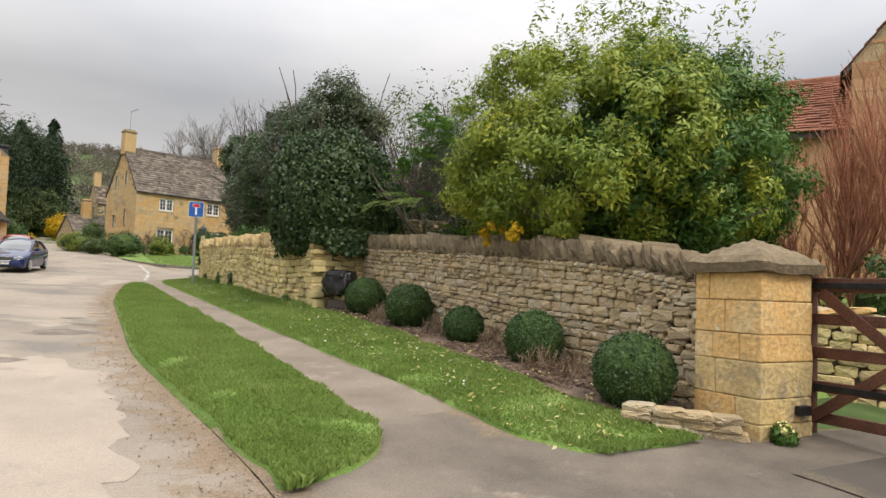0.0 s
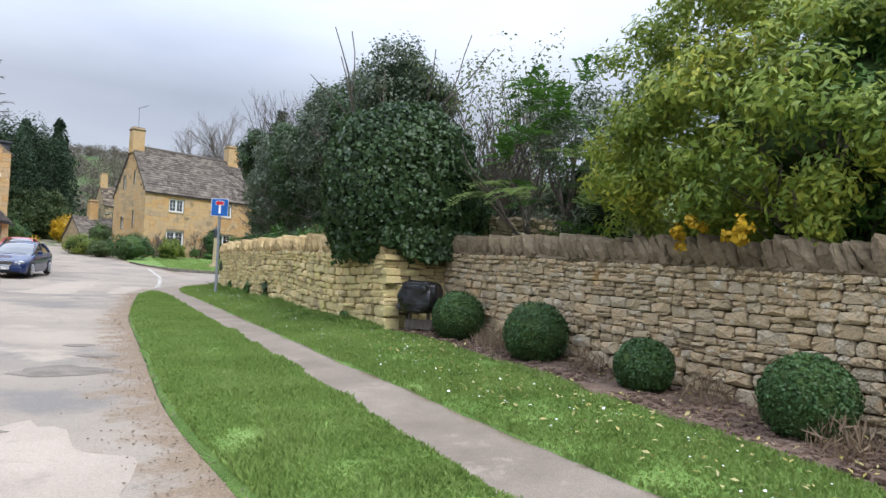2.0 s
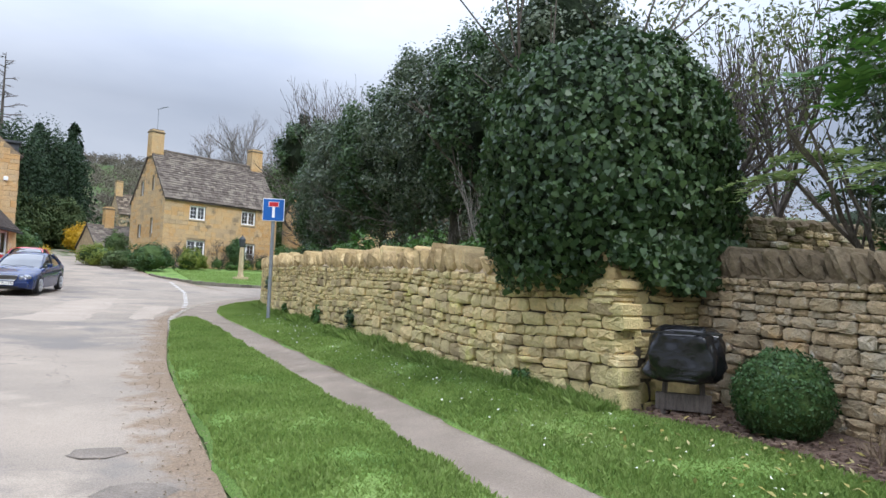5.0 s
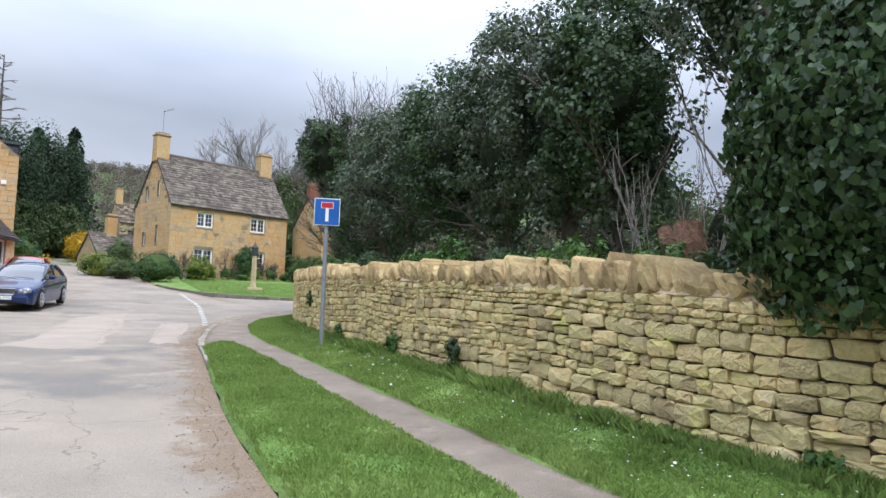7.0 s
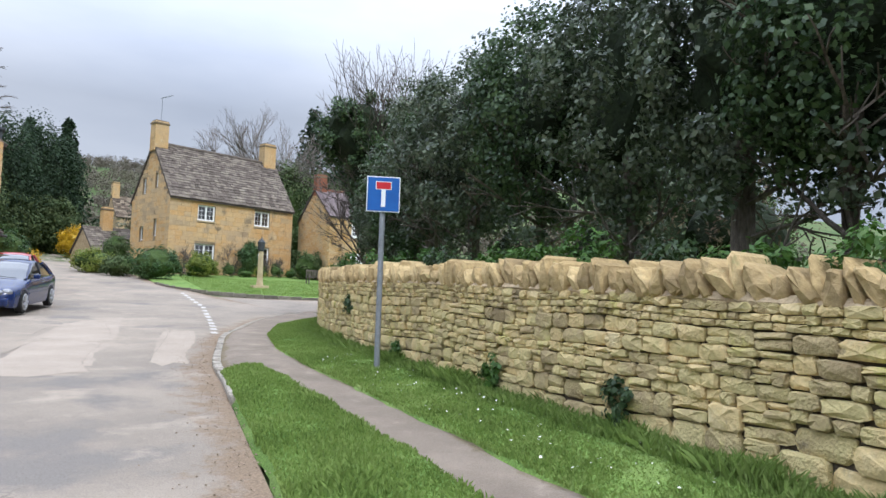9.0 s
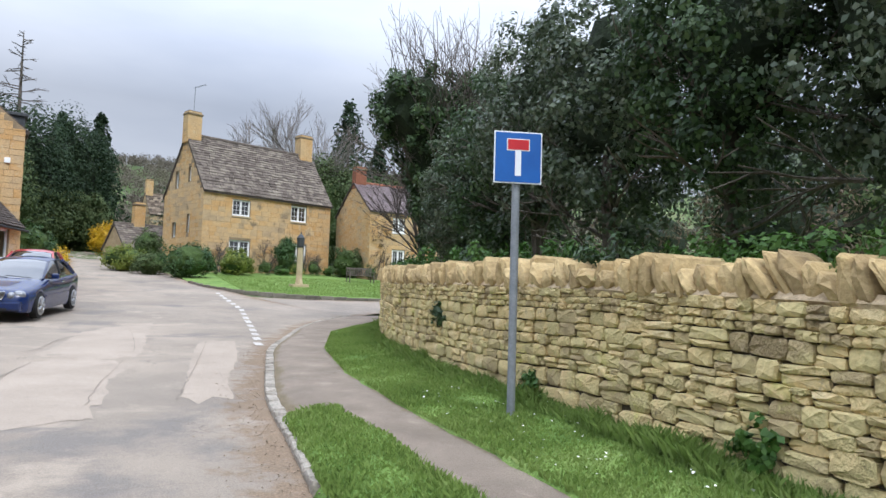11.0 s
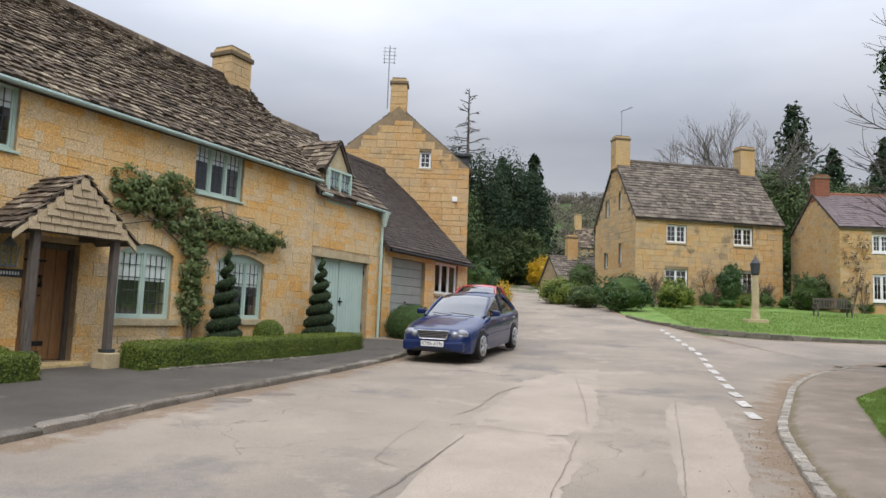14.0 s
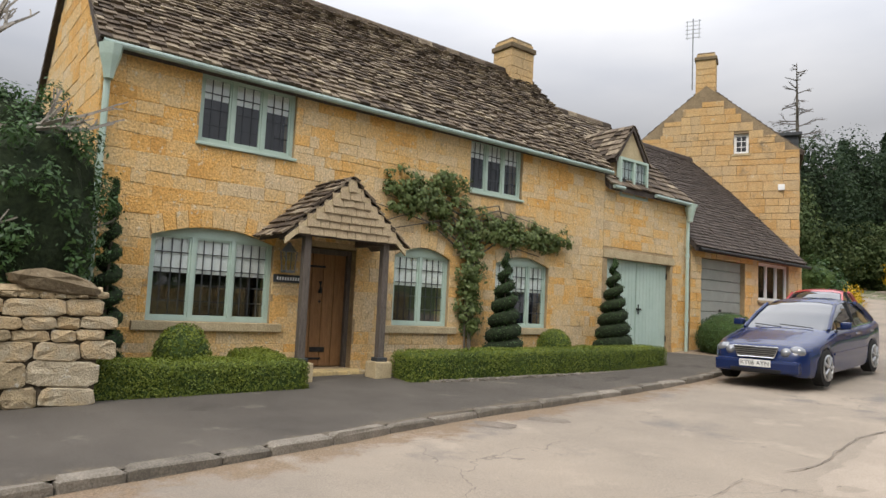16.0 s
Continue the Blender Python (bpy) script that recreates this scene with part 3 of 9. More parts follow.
sheet("road", [((left_x(y), y), (right_x(y), y)) for y in np.arange(-30, 90, 0.5)], 44, 0.0, M_ROAD, "worn pale tarmac village lane with dusty patches", "road", 0.012)
side_road = [((6.5, 38.2), (4.6, 45.6)), ((8.0, 39.9), (6.5, 44.9)), ((10.0, 40.6), (9.2, 44.9)), ((13, 40.9), (12.5, 45.2)), ((18, 41.0), (18, 45.5)), ((30, 41.0), (30, 45.5))]
sheet("side_road", side_road, 8, 0.006, M_ROAD, "pale tarmac side lane turning off past the green", "road")
green = [((2.75, 53.0), (2.80, 53.1)), ((3.4, 50.2), (2.5, 58.0)), ((5.0, 47.4), (4.0, 62.0)), ((7.5, 45.8), (6.0, 63.0)), ((10.3, 45.3), (10.3, 64.0)), ((16, 45.6), (16, 66.0)), ((30, 45.9), (30, 68.0))]
sheet("village_green", green, 14, 0.05, M_TURF, "short mown village green before the cottages", "lawn", 0.02, 0.06)

# left pavement with stone kerbs
sheet("pavement", [((left_x(y) - 4.5, y), (left_x(y) - 0.09, y)) for y in np.arange(-30, 39.6, 0.5)], 16, 0.08, M_PAVE, "dark patched tarmac pavement before the cottage hedges", "pavement", 0.01)
sheet("gravel_drive", [((-8.2, y), (left_x(y) - 0.02, y)) for y in np.arange(39.0, 49.1, 0.5)], 8, 0.03, M_GRIT, "pale gravel parking space before the garages", "drive", 0.01)
# right: path, island, verge, bed
PATH_L = [(3.0, 1.5), (2.25, 4.2), (2.05, 5.4), (2.05, 7.3), (2.0, 11.0), (1.93, 16), (1.92, 20), (1.9, 23.6)]
PATH_R = [(6.4, 2.4), (3.6, 3.4), (3.05, 4.4), (2.85, 6.4), (2.72, 8.5), (2.6, 11.0), (2.52, 16), (2.52, 20), (2.55, 23.6), (2.72, 26), (3.25, 29), (4.35, 32.6), (6.2, 36.2), (7.9, 39.2)]


def on(line, y):
    return float(np.interp(y, [p[1] for p in line], [p[0] for p in line]))


sheet("drive_apron", [((right_x(y), y), (9.0 if y < 3.2 else max(on(PATH_R, y) + 0.05, 9.0 - (y - 3.2) * 6), y)) for y in np.arange(-14, 5.61, 0.3)], 18, 0.010, M_APRON,
      "gritty tarmac apron leading into the gated drive", "drive", 0.012)
sheet("gate_drive", [((4.3, y), (14.0, y)) for y in np.arange(-10, 3.5, 0.5)], 10, 0.022, M_PAVE, "dark tarmac drive behind the field gate", "drive", 0.01)
sheet("footpath", [((on(PATH_L, y) - 0.03, y), (on(PATH_R, y) + 0.03, y)) for y in np.arange(4.9, 23.7, 0.3)], 12, 0.016, M_PATH, "narrow grey tarmac footpath between grass verges", "path", 0.012, 0.05)
WALL_C = [(3.85, 12.42), (3.78, 13.4), (3.70, 14.1), (3.60, 15.9), (3.56, 18), (3.60, 20), (3.65, 22), (3.85, 25.35), (4.6, 29.8), (5.9, 33.5), (7.4, 36.5), (9.4, 38.4), (13, 39.3), (24, 39.6)]


def path_r(y):
    """The path's edge towards the wall; past the corner the verge narrows to nothing against the stones."""
    return on(PATH_R, y) + float(fade(y, 32.5, 37.0)) * max(0.0, on(WALL_C, y) + 0.06 - on(PATH_R, y))


sheet("corner_path", [((float(kerb_x(y)) + 0.13, y), (path_r(y) + 0.03, y)) for y in np.arange(22.9, 39.1, 0.3)], 14, 0.02, M_PATH, "grey tarmac footpath curving round the wall corner", "path", 0.01, 0.05)


def isl_l(y):
    return float(kerb_x(y)) + 0.07 + 0.06 * noise.noise((0, y * 1.3, 0)) + 0.03 * noise.noise((0, y * 4.0, 0))


def isl_r(y):
    tip = float(np.interp(y, [3.95, 4.1, 4.35, 4.6, 4.9, 5.3], [1.25, 1.55, 1.82, 1.98, 2.06, 9.0]))
    return min(tip, on(PATH_L, y) - 0.02) + 0.05 * noise.noise((5, y * 1.1, 0)) + 0.03 * noise.noise((5, y * 4.3, 0))


sheet("grass_island", [((isl_l(y), y), (isl_r(y), y)) for y in np.arange(3.95, 23.6, 0.15)], 8, 0.055, M_TURF, "long strip of green grass between lane and footpath", "verge", 0.03, 0.08)
WALL_A = [(4.95, 4.32), (4.9, 8.4), (4.86, 12.45)]
WALL_B = [(4.86, 12.45), (3.9, 12.42)]
BED_L = [(4.3, 3.9), (4.0, 4.9), (3.95, 6.0), (4.0, 8.0), (4.05, 10.0), (4.1, 11.6), (3.9, 12.4)]


def verge_r(y):
    if y < 12.4:
        return on(BED_L, y)
    return on(WALL_C, y) + 0.1


sheet("grass_verge", [((path_r(y) + 0.05 * noise.noise((9, y * 1.3, 0)) + 0.03 * noise.noise((9, y * 4.1, 0)), y), (verge_r(y), y)) for y in np.arange(3.75, 37.0, 0.15)], 8, 0.045, M_TURF,
      "green daisy-flecked grass verge below the stone wall", "verge", 0.03, 0.07)
sheet("flower_bed", [((verge_r(y) - 0.05, y), (5.0, y)) for y in np.arange(4.0, 12.46, 0.25)], 8, 0.05, M_SOIL, "bare brown soil bed at the foot of the wall", "flower bed", 0.05)
# raised garden ground behind the stone wall
sheet("garden_ground", [((on(WALL_A, y) + 0.25 if y < 12.4 else on(WALL_C, y) + 0.25, y), (6.9 + 26 * float(fade(y, 6.0, 9.5)), y)) for y in np.arange(4.4, 38.0, 0.8)], 12, 0.75, M_TURF,
      "rough shaded grass of the raised garden", "garden", 0.08, 0.7)

# ---------------------------------------------------------------- dry stone walls
STONE_DATA = []
for k in range(24):
    rnd = random.Random(40 + k)
    n, cope_ = 10, k >= 14
    block = ((1, -0.7), (1.03, 0.0), (1, 0.7), (0.78, 1), (-0.1, 1.03), (-0.8, 1), (-1, 0.68), (-1.03, -0.68), (-0.78, -1), (0.7, -1))
    lump = ((0.85, -0.9), (0.95, -0.2), (0.75, 0.45), (0.45, 0.9), (0.0, 1.02), (-0.5, 0.82), (-0.8, 0.3), (-0.95, -0.4), (-0.8, -1), (0.1, -1))
    lean_ = rnd.uniform(-0.25, 0.25)
    ring = [(0.5 * (x + rnd.uniform(-0.09, 0.09) + (lean_ * z if cope_ else 0)), 0.5 * (z + rnd.uniform(-0.1, 0.1))) for x, z in (lump if cope_ else block)]
    vs, fs = [], []
    for y, f in ((0.5, 0.84), (0.44, 0.985), (-0.5, 0.95)):
        for x, z in ring:
            vs.append(Vector((x * f + (0.02 * rnd.uniform(-1, 1) if f < 0.9 else 0), y + 0.05 * rnd.uniform(-1, 1) * (y > 0), z * f + (0.02 * rnd.uniform(-1, 1) if f < 0.9 else 0))))
    vs.append(Vector((rnd.uniform(-0.15, 0.15), 0.52 + 0.05 * rnd.random(), rnd.uniform(-0.15, 0.15))))
    for r in range(2):
        for q in range(n):
            fs.append((r * n + q, r * n + (q + 1) % n, r * n + n + (q + 1) % n, r * n + n + q))
    for q in range(n):
        fs.append((3 * n, (q + 1) % n, q))
    fs.append(tuple(range(2 * n, 3 * n)))
    STONE_DATA.append((vs, fs))


def stone_mesh(k, mat):
    me = bpy.data.meshes.new("stone")
    me.from_pydata(STONE_DATA[k][0], [], STONE_DATA[k][1])
    me.materials.append(mat)
    return me


def lay(name, parent, placed, mat_piece, mat_rest, limit, rest_name):
    """Stones at poses: the first ones are parts of their own, the rest one joined part."""
    meshes = [stone_mesh(k, mat_piece) for k in range(len(STONE_DATA))]
    for k, m in placed[:limit]:
        ob = new(name, meshes[k])
        ob.parent = parent
        ob.matrix_basis = m
    verts, faces = [], []
    for k, m in placed[limit:]:
        vs, fs = STONE_DATA[k]
        o = len(verts)
        verts.extend([m @ v for v in vs])
        faces.extend([[i + o for i in f] for f in fs])
    if verts:
        ob = mesh_object(rest_name, verts, faces, mat_rest, parent)
        ob["kind"] = "stuff"


def line_frames(pts, step):
    """Arc length, place and heading along a line."""
    ps = path_points(pts, step)
    out, s = [], 0.0
    for a, b in zip(ps, ps[1:]):
        out.append((s, a, (b - a)))
        s += (b - a).length
    out.append((s, ps[-1], ps[-1] - ps[-2]))
    return out


def along(frames, s):
    for (s0, p, d), (s1, q, _) in zip(frames, frames[1:]):
        if s <= s1:
            k = (s - s0) / max(1e-6, s1 - s0)
            return p.lerp(q, k), math.atan2(d.y, d.x)
    return frames[-1][1].copy(), math.atan2(frames[-1][2].y, frames[-1][2].x)


def stone_wall(name, pts, height, thick, label, seed, course, length, mats, near, cope, first, smin=0.0):
    """Coursed rubble along a line: core, stones on the seen face (to the left of the line's heading), coping stones on top."""
    rnd = random.Random(seed)
    fr = line_frames(pts, 0.4)
    total = fr[-1][0]
    root = thing(name, Matrix.Identity(4), label, "stone wall", kind="structure")
    # core
    verts, faces = [], []
    n = max(2, int(total / 0.4))
    for i in range(n + 1):
        p, a = along(fr, total * i / n)
        nx, ny = math.sin(a), -math.cos(a)     # to the right of the heading: into the wall
        z = float(land(p.x, p.y)) - 0.25
        for off, zz in ((0.05, z), (0.05, z + height + 0.25 - 0.04), (thick, z + height + 0.25 - 0.04), (thick, z)):
            verts.append((p.x + nx * off, p.y + ny * off, zz))
    for i in range(n):
        for k in range(4):
            a, b = i * 4 + k, i * 4 + (k + 1) % 4
            faces.append((a, b, b + 4, a + 4))
    faces += [(0, 1, 2, 3), tuple(n * 4 + k for k in (3, 2, 1, 0))]
    mesh_object("core", verts, faces, M_CORE, root)
    # bedding under the coping
    bv, bf = [], []
    m_ = max(2, int(total / 0.15))
    for i in range(m_ + 1):
        p, a = along(fr, total * i / m_)
        nx, ny = math.sin(a), -math.cos(a)
        z = float(land(p.x, p.y)) + height
        drop = 0.045 + 0.05 * noise.noise((i * 0.15 * 1.4, seed, 2.0))
        for off, zz in ((0.03, z - max(0.01, drop)), (0.0 + 0.012 * noise.noise((i * 0.9, seed, 7)), z + 0.0), (0.05, z + 0.055 + 0.02 * noise.noise((i * 0.7, seed, 4))), (thick - 0.02, z + 0.05)):
            bv.append((p.x + nx * off, p.y + ny * off, zz))
    for i in range(m_):
        for k in range(3):
            bf.append((i * 4 + k, i * 4 + k + 1, i * 4 + k + 5, i * 4 + k + 4))
    mesh_object("mortar_bed", bv, bf, cope.get("bed", M_BED), root)
    placed = []

    def warp(q, s_):
        t_ = max(0.0, q / height)
        return height * t_ ** (1 + 0.3 * noise.noise((s_ * 0.33, seed, 1.7))) if q > 0 else q

    h = -0.12
    while h < height - 0.02:
        ch = rnd.uniform(*course) * (1.25 - 0.45 * max(0, h) / height)
        ch = min(ch, height - h)
        if height - h - ch < 0.04:
            ch = height - h
        s = smin - rnd.uniform(0, 0.2)
        while s < total:
            w = max(0.08, ch * rnd.uniform(*length))
            c = s + w / 2
            s += w
            if c > total - 0.03:
                break
            parts = [(0, ch)]
            busy = 0.28 + 0.75 * noise.noise((c * 0.3, seed * 1.3, h * 0.8))
            if ch > 0.09 and rnd.random() < busy:
                q = rnd.uniform(0.35, 0.65) * ch
                parts = [(0, q), (q, ch)]
            for q0, q1 in parts:
                p, a = along(fr, max(0, c))
                nx, ny = math.sin(a), -math.cos(a)
                proud = rnd.uniform(-0.022, 0.022)
                wob = 0.03 * noise.noise((c * 0.9, seed, h))
                z0, z1 = warp(h + q0, c), warp(h + q1, c)
                z = float(land(p.x, p.y)) + (z0 + z1) / 2 + wob
                d = 0.24
                m = Matrix.Translation((p.x + nx * (proud + d / 2), p.y + ny * (proud + d / 2), z)) @ Matrix.Rotation(a, 4, "Z") \
                    @ Matrix.Rotation(rnd.uniform(-0.05, 0.05), 4, "Y") @ Matrix.Diagonal((w * 0.965, d, (z1 - z0) * 0.965, 1))
                placed.append((c, h, (rnd.randrange(14), m)))
        h += ch
    lo, hi = near
    placed.sort(key=lambda q: (0 if lo <= q[0] <= hi else 1, rnd.random()))
    lay("stone", root, [q[2] for q in placed], mats[0], mats[1], first, "rubble_stones")
    # coping
    s, capped = 0.0, []
    while s < total:
        w = rnd.uniform(*cope["w"])
        p, a = along(fr, min(total, s + w / 2))
        nx, ny = math.sin(a), -math.cos(a)
        hh = rnd.uniform(*cope["h"])
        z = float(land(p.x, p.y)) + height + hh * 0.42 + 0.02 * noise.noise((s * 0.8, seed, 9))
        m = Matrix.Translation((p.x + nx * thick * 0.46, p.y + ny * thick * 0.46, z)) @ Matrix.Rotation(a + rnd.uniform(-0.12, 0.12), 4, "Z") \
            @ Matrix.Rotation(cope["lean"] + rnd.uniform(-1, 1) * cope.get("tilt", 0.16), 4, "Y") @ Matrix.Diagonal((w * 0.97, thick * rnd.uniform(0.8, 1.1), hh, 1))
        capped.append((14 + rnd.randrange(10), m))
        s += w * cope.get("gap", 0.98)
    lay("coping_stone", root, capped, cope["mat"], cope["mat"], 300, "coping_rest")
    return root


stone_wall("wall_garden", WALL_A, 1.18, 0.42, "weathered grey-brown dry stone wall with slanted coping", 3, (0.06, 0.125), (1.05, 2.5), (M_STONE_A, M_STONE_A2), (0.0, 8.2), {"w": (0.08, 0.16), "h": (0.25, 0.34), "lean": 0.48, "mat": M_COPE_A, "bed": M_COPE_A}, 300)
stone_wall("wall_return", WALL_B, 1.22, 0.42, "short return of pale stone wall beside the bin", 5, (0.07, 0.15), (1.2, 3.0), (M_STONE_B, M_STONE_B2), (0.0, 2.0), {"w": (0.12, 0.18), "h": (0.2, 0.3), "lean": 0.1, "mat": M_COPE_A}, 120)
stone_wall("wall_lane", WALL_C, 1.14, 0.46, "pale lichened dry stone wall with upright coping stones", 7, (0.065, 0.15), (1.05, 2.5), (M_STONE_B, M_STONE_B2), (0.0, 8.5), {"w": (0.07, 0.18), "h": (0.19, 0.36), "lean": 0.36, "tilt": 0.4, "mat": M_COPE_B, "gap": 1.03}, 300)
stone_wall("wall_upper_garden", [(8.6, 12.85), (6.6, 12.8), (5.0, 12.8)], 1.75, 0.4, "taller dark weathered stone wall behind the ivy corner", 9, (0.07, 0.13), (1.3, 2.8), (M_COPE_A, M_STONE_A2), (0.0, 4.0), {"w": (0.2, 0.34), "h": (0.10, 0.16), "lean": 0.1, "mat": M_COPE_A, "bed": M_COPE_A}, 160)

# ---------------------------------------------------------------- buildings


def frame_at(p, angle, z=0.0):
    """Local x runs along a front (angle from north towards east), local y into the house."""
    return Matrix.Translation((p[0], p[1], z)) @ Matrix.Rotation(radians(90 - angle), 4, "Z")


def front_wall(name, u0, u1, z0, top, openings, thick, mat, parent):
    """A wall in local x and z with openings cut through it; top(u) is its upper edge, straight between its bends."""
    us = sorted({u0, u1, *[o[0] for o in openings], *[o[1] for o in openings], *top.get("bends", [])})
    verts, faces = [], []

    def quad(*ps):
        o = len(verts)
        verts.extend(ps)
        faces.append((o, o + 1, o + 2, o + 3))

    def height(u):
        return float(np.interp(u, top["u"], top["z"]))

    for a, b in zip(us, us[1:]):
        inside = sorted([o for o in openings if o[0] <= a + 1e-6 and o[1] >= b - 1e-6], key=lambda o: o[2])
        lo = z0
        for o in inside + [None]:
            if o is None:
                za, zb = height(a), height(b)
            else:
                za = zb = o[2]
            quad((a, 0, lo), (b, 0, lo), (b, 0, zb), (a, 0, za))
            quad((b, thick, lo), (a, thick, lo), (a, thick, za), (b, thick, zb))
            if o is not None:
                lo = o[3]
        quad((a, 0, height(a)), (b, 0, height(b)), (b, thick, height(b)), (a, thick, height(a)))
    for o in openings:
        a, b, c, d = o[:4]
        quad((a, 0, c), (a, 0, d), (a, thick, d), (a, thick, c))
        quad((b, 0, d), (b, 0, c), (b, thick, c), (b, thick, d))
        quad((a, 0, d), (b, 0, d), (b, thick, d), (a, thick, d))
        quad((b, 0, c), (a, 0, c), (a, thick, c), (b, thick, c))
    quad((u0, 0, z0), (u0, thick, z0), (u0, thick, height(u0)), (u0, 0, height(u0)))
    quad((u1, thick, z0), (u1, 0, z0), (u1, 0, height(u1)), (u1, thick, height(u1)))
    return mesh_object(name, verts, faces, mat, parent)


def courses(parent, u0, u1, z0, top, openings, seed, course=(0.14, 0.26), length=(0.25, 0.6), proud=(0.004, 0.014), gap=0.011, local=None, pieces=0, mat=None, mat_p=None):
    """Stone blocks in courses on a wall face, clear of its openings; each block stands a little proud of the joints."""
    rnd = random.Random(seed)
    local = local or Matrix.Identity(4)
    verts, faces, blocks = [], [], []

    def height(u):
        return float(np.interp(u, top["u"], top["z"]))

    z = z0
    while z < max(top["z"]) - 0.05:
        ch = rnd.uniform(*course)
        u = u0
        while u < u1 - 0.02:
            w = min(rnd.uniform(*length), u1 - u)
            if u1 - (u + w) < 0.12:
                w = u1 - u
            segs = [(u, u + w)]
            for o in openings:
                if o[2] < z + ch - 0.02 and o[3] > z + 0.02:
                    nxt = []
                    for a, b in segs:
                        if o[1] <= a or o[0] >= b:
                            nxt.append((a, b))
                        else:
                            if a < o[0] - 0.05:
                                nxt.append((a, o[0]))
                            if b > o[1] + 0.05:
                                nxt.append((o[1], b))
                    segs = nxt
            for a, b in segs:
                lim = min(height(a), height(b))
                zt = min(z + ch, lim)
                if zt - z > 0.04 and b - a > 0.04:
                    blocks.append((a, b, z, zt))
            u += w
        z += ch
    rnd.shuffle(blocks)
    for bi, (a, b, c, d) in enumerate(blocks):
        p = rnd.uniform(*proud)
        g = gap / 2
        j = [rnd.uniform(-0.006, 0.006) for _ in range(8)]
        pts = [(a + g + j[0], -p, c + g + j[1]), (b - g + j[2], -p, c + g + j[3]), (b - g + j[4], -p, d - g + j[5]), (a + g + j[6], -p, d - g + j[7])]
        e = 0.008
        back = [(a + g - e, 0.002, c + g - e), (b - g + e, 0.002, c + g - e), (b - g + e, 0.002, d - g + e), (a + g - e, 0.002, d - g + e)]
        vs = [local @ Vector(q) for q in pts + back]
        fs = [(0, 1, 2, 3), (4, 5, 1, 0), (5, 6, 2, 1), (6, 7, 3, 2), (7, 4, 0, 3)]
        if bi < pieces:
            mesh_object("stone_block", vs, fs, mat_p or M_HOUSE_P, parent)
        else:
            o = len(verts)
            verts.extend(vs)
            faces.extend([tuple(i + o for i in f) for f in fs])
    ob = mesh_object("stone_facing", verts, faces, mat or M_HOUSE, parent)
    ob["kind"] = "stuff"
    return ob


def slates(parent, m, length, slope, seed, mat, tile=(0.2, 0.38), course=(0.26, 0.15), thick=0.022, pieces=0, mat_p=None, cut=None):
    """Overlapping stone slates on a roof plane: local x along the eaves, y up the slope; courses shrink towards the ridge."""
    rnd = random.Random(seed)
    verts, faces = [], []
    y, made = 0.0, 0
    fs = [(0, 1, 5, 4), (1, 2, 6, 5), (2, 3, 7, 6), (3, 0, 4, 7), (4, 5, 6, 7)]
    while y < slope:
        ex = course[0] + (course[1] - course[0]) * y / slope
        x = -rnd.uniform(0, 0.15)
        while x < length:
            w = rnd.uniform(*tile)
            a, b = max(0, x), min(length, x + w)
            x += w
            if b - a < 0.05 or (cut and cut((a + b) / 2, y + ex / 2)):
                continue
            t0 = thick * rnd.uniform(0.8, 1.7)
            lift = 0.012 + rnd.uniform(0, 0.012)
            y0 = y - 0.03 + rnd.uniform(-0.018, 0.018)
            y1 = min(slope, y + ex * 1.25)
            g = 0.004
            skew = rnd.uniform(-0.008, 0.008)
            pts = [(a + g, y0 + skew, lift + 0.012), (b - g, y0 - skew, lift + 0.012), (b - g, y1, 0.0), (a + g, y1, 0.0),
                   (a + g, y0 + skew, lift + 0.012 + t0), (b - g, y0 - skew, lift + 0.012 + t0), (b - g, y1, t0 * 0.7), (a + g, y1, t0 * 0.7)]
            vs = [m @ Vector(q) for q in pts]
            if made < pieces:
                mesh_object("slate", vs, fs, mat_p, parent)
            else:
                o = len(verts)
                verts.extend(vs)
                faces.extend([tuple(i + o for i in f) for f in fs])
            made += 1
        y += ex
    ob = mesh_object("roof_covering", verts, faces, mat, parent)
    ob["kind"] = "stuff"
    return ob


def roof_plane(p0, p1, up):
    """Pose of a roof plane from its eave's two ends and the point up the slope above the first."""
    p0, p1, up = Vector(p0), Vector(p1), Vector(up)
    x = (p1 - p0).normalized()
    y = (up - p0)
    y = (y - x * y.dot(x)).normalized()
    z = x.cross(y)
    return Matrix.Translation(p0) @ Matrix((x, y, z)).transposed().to_4x4()


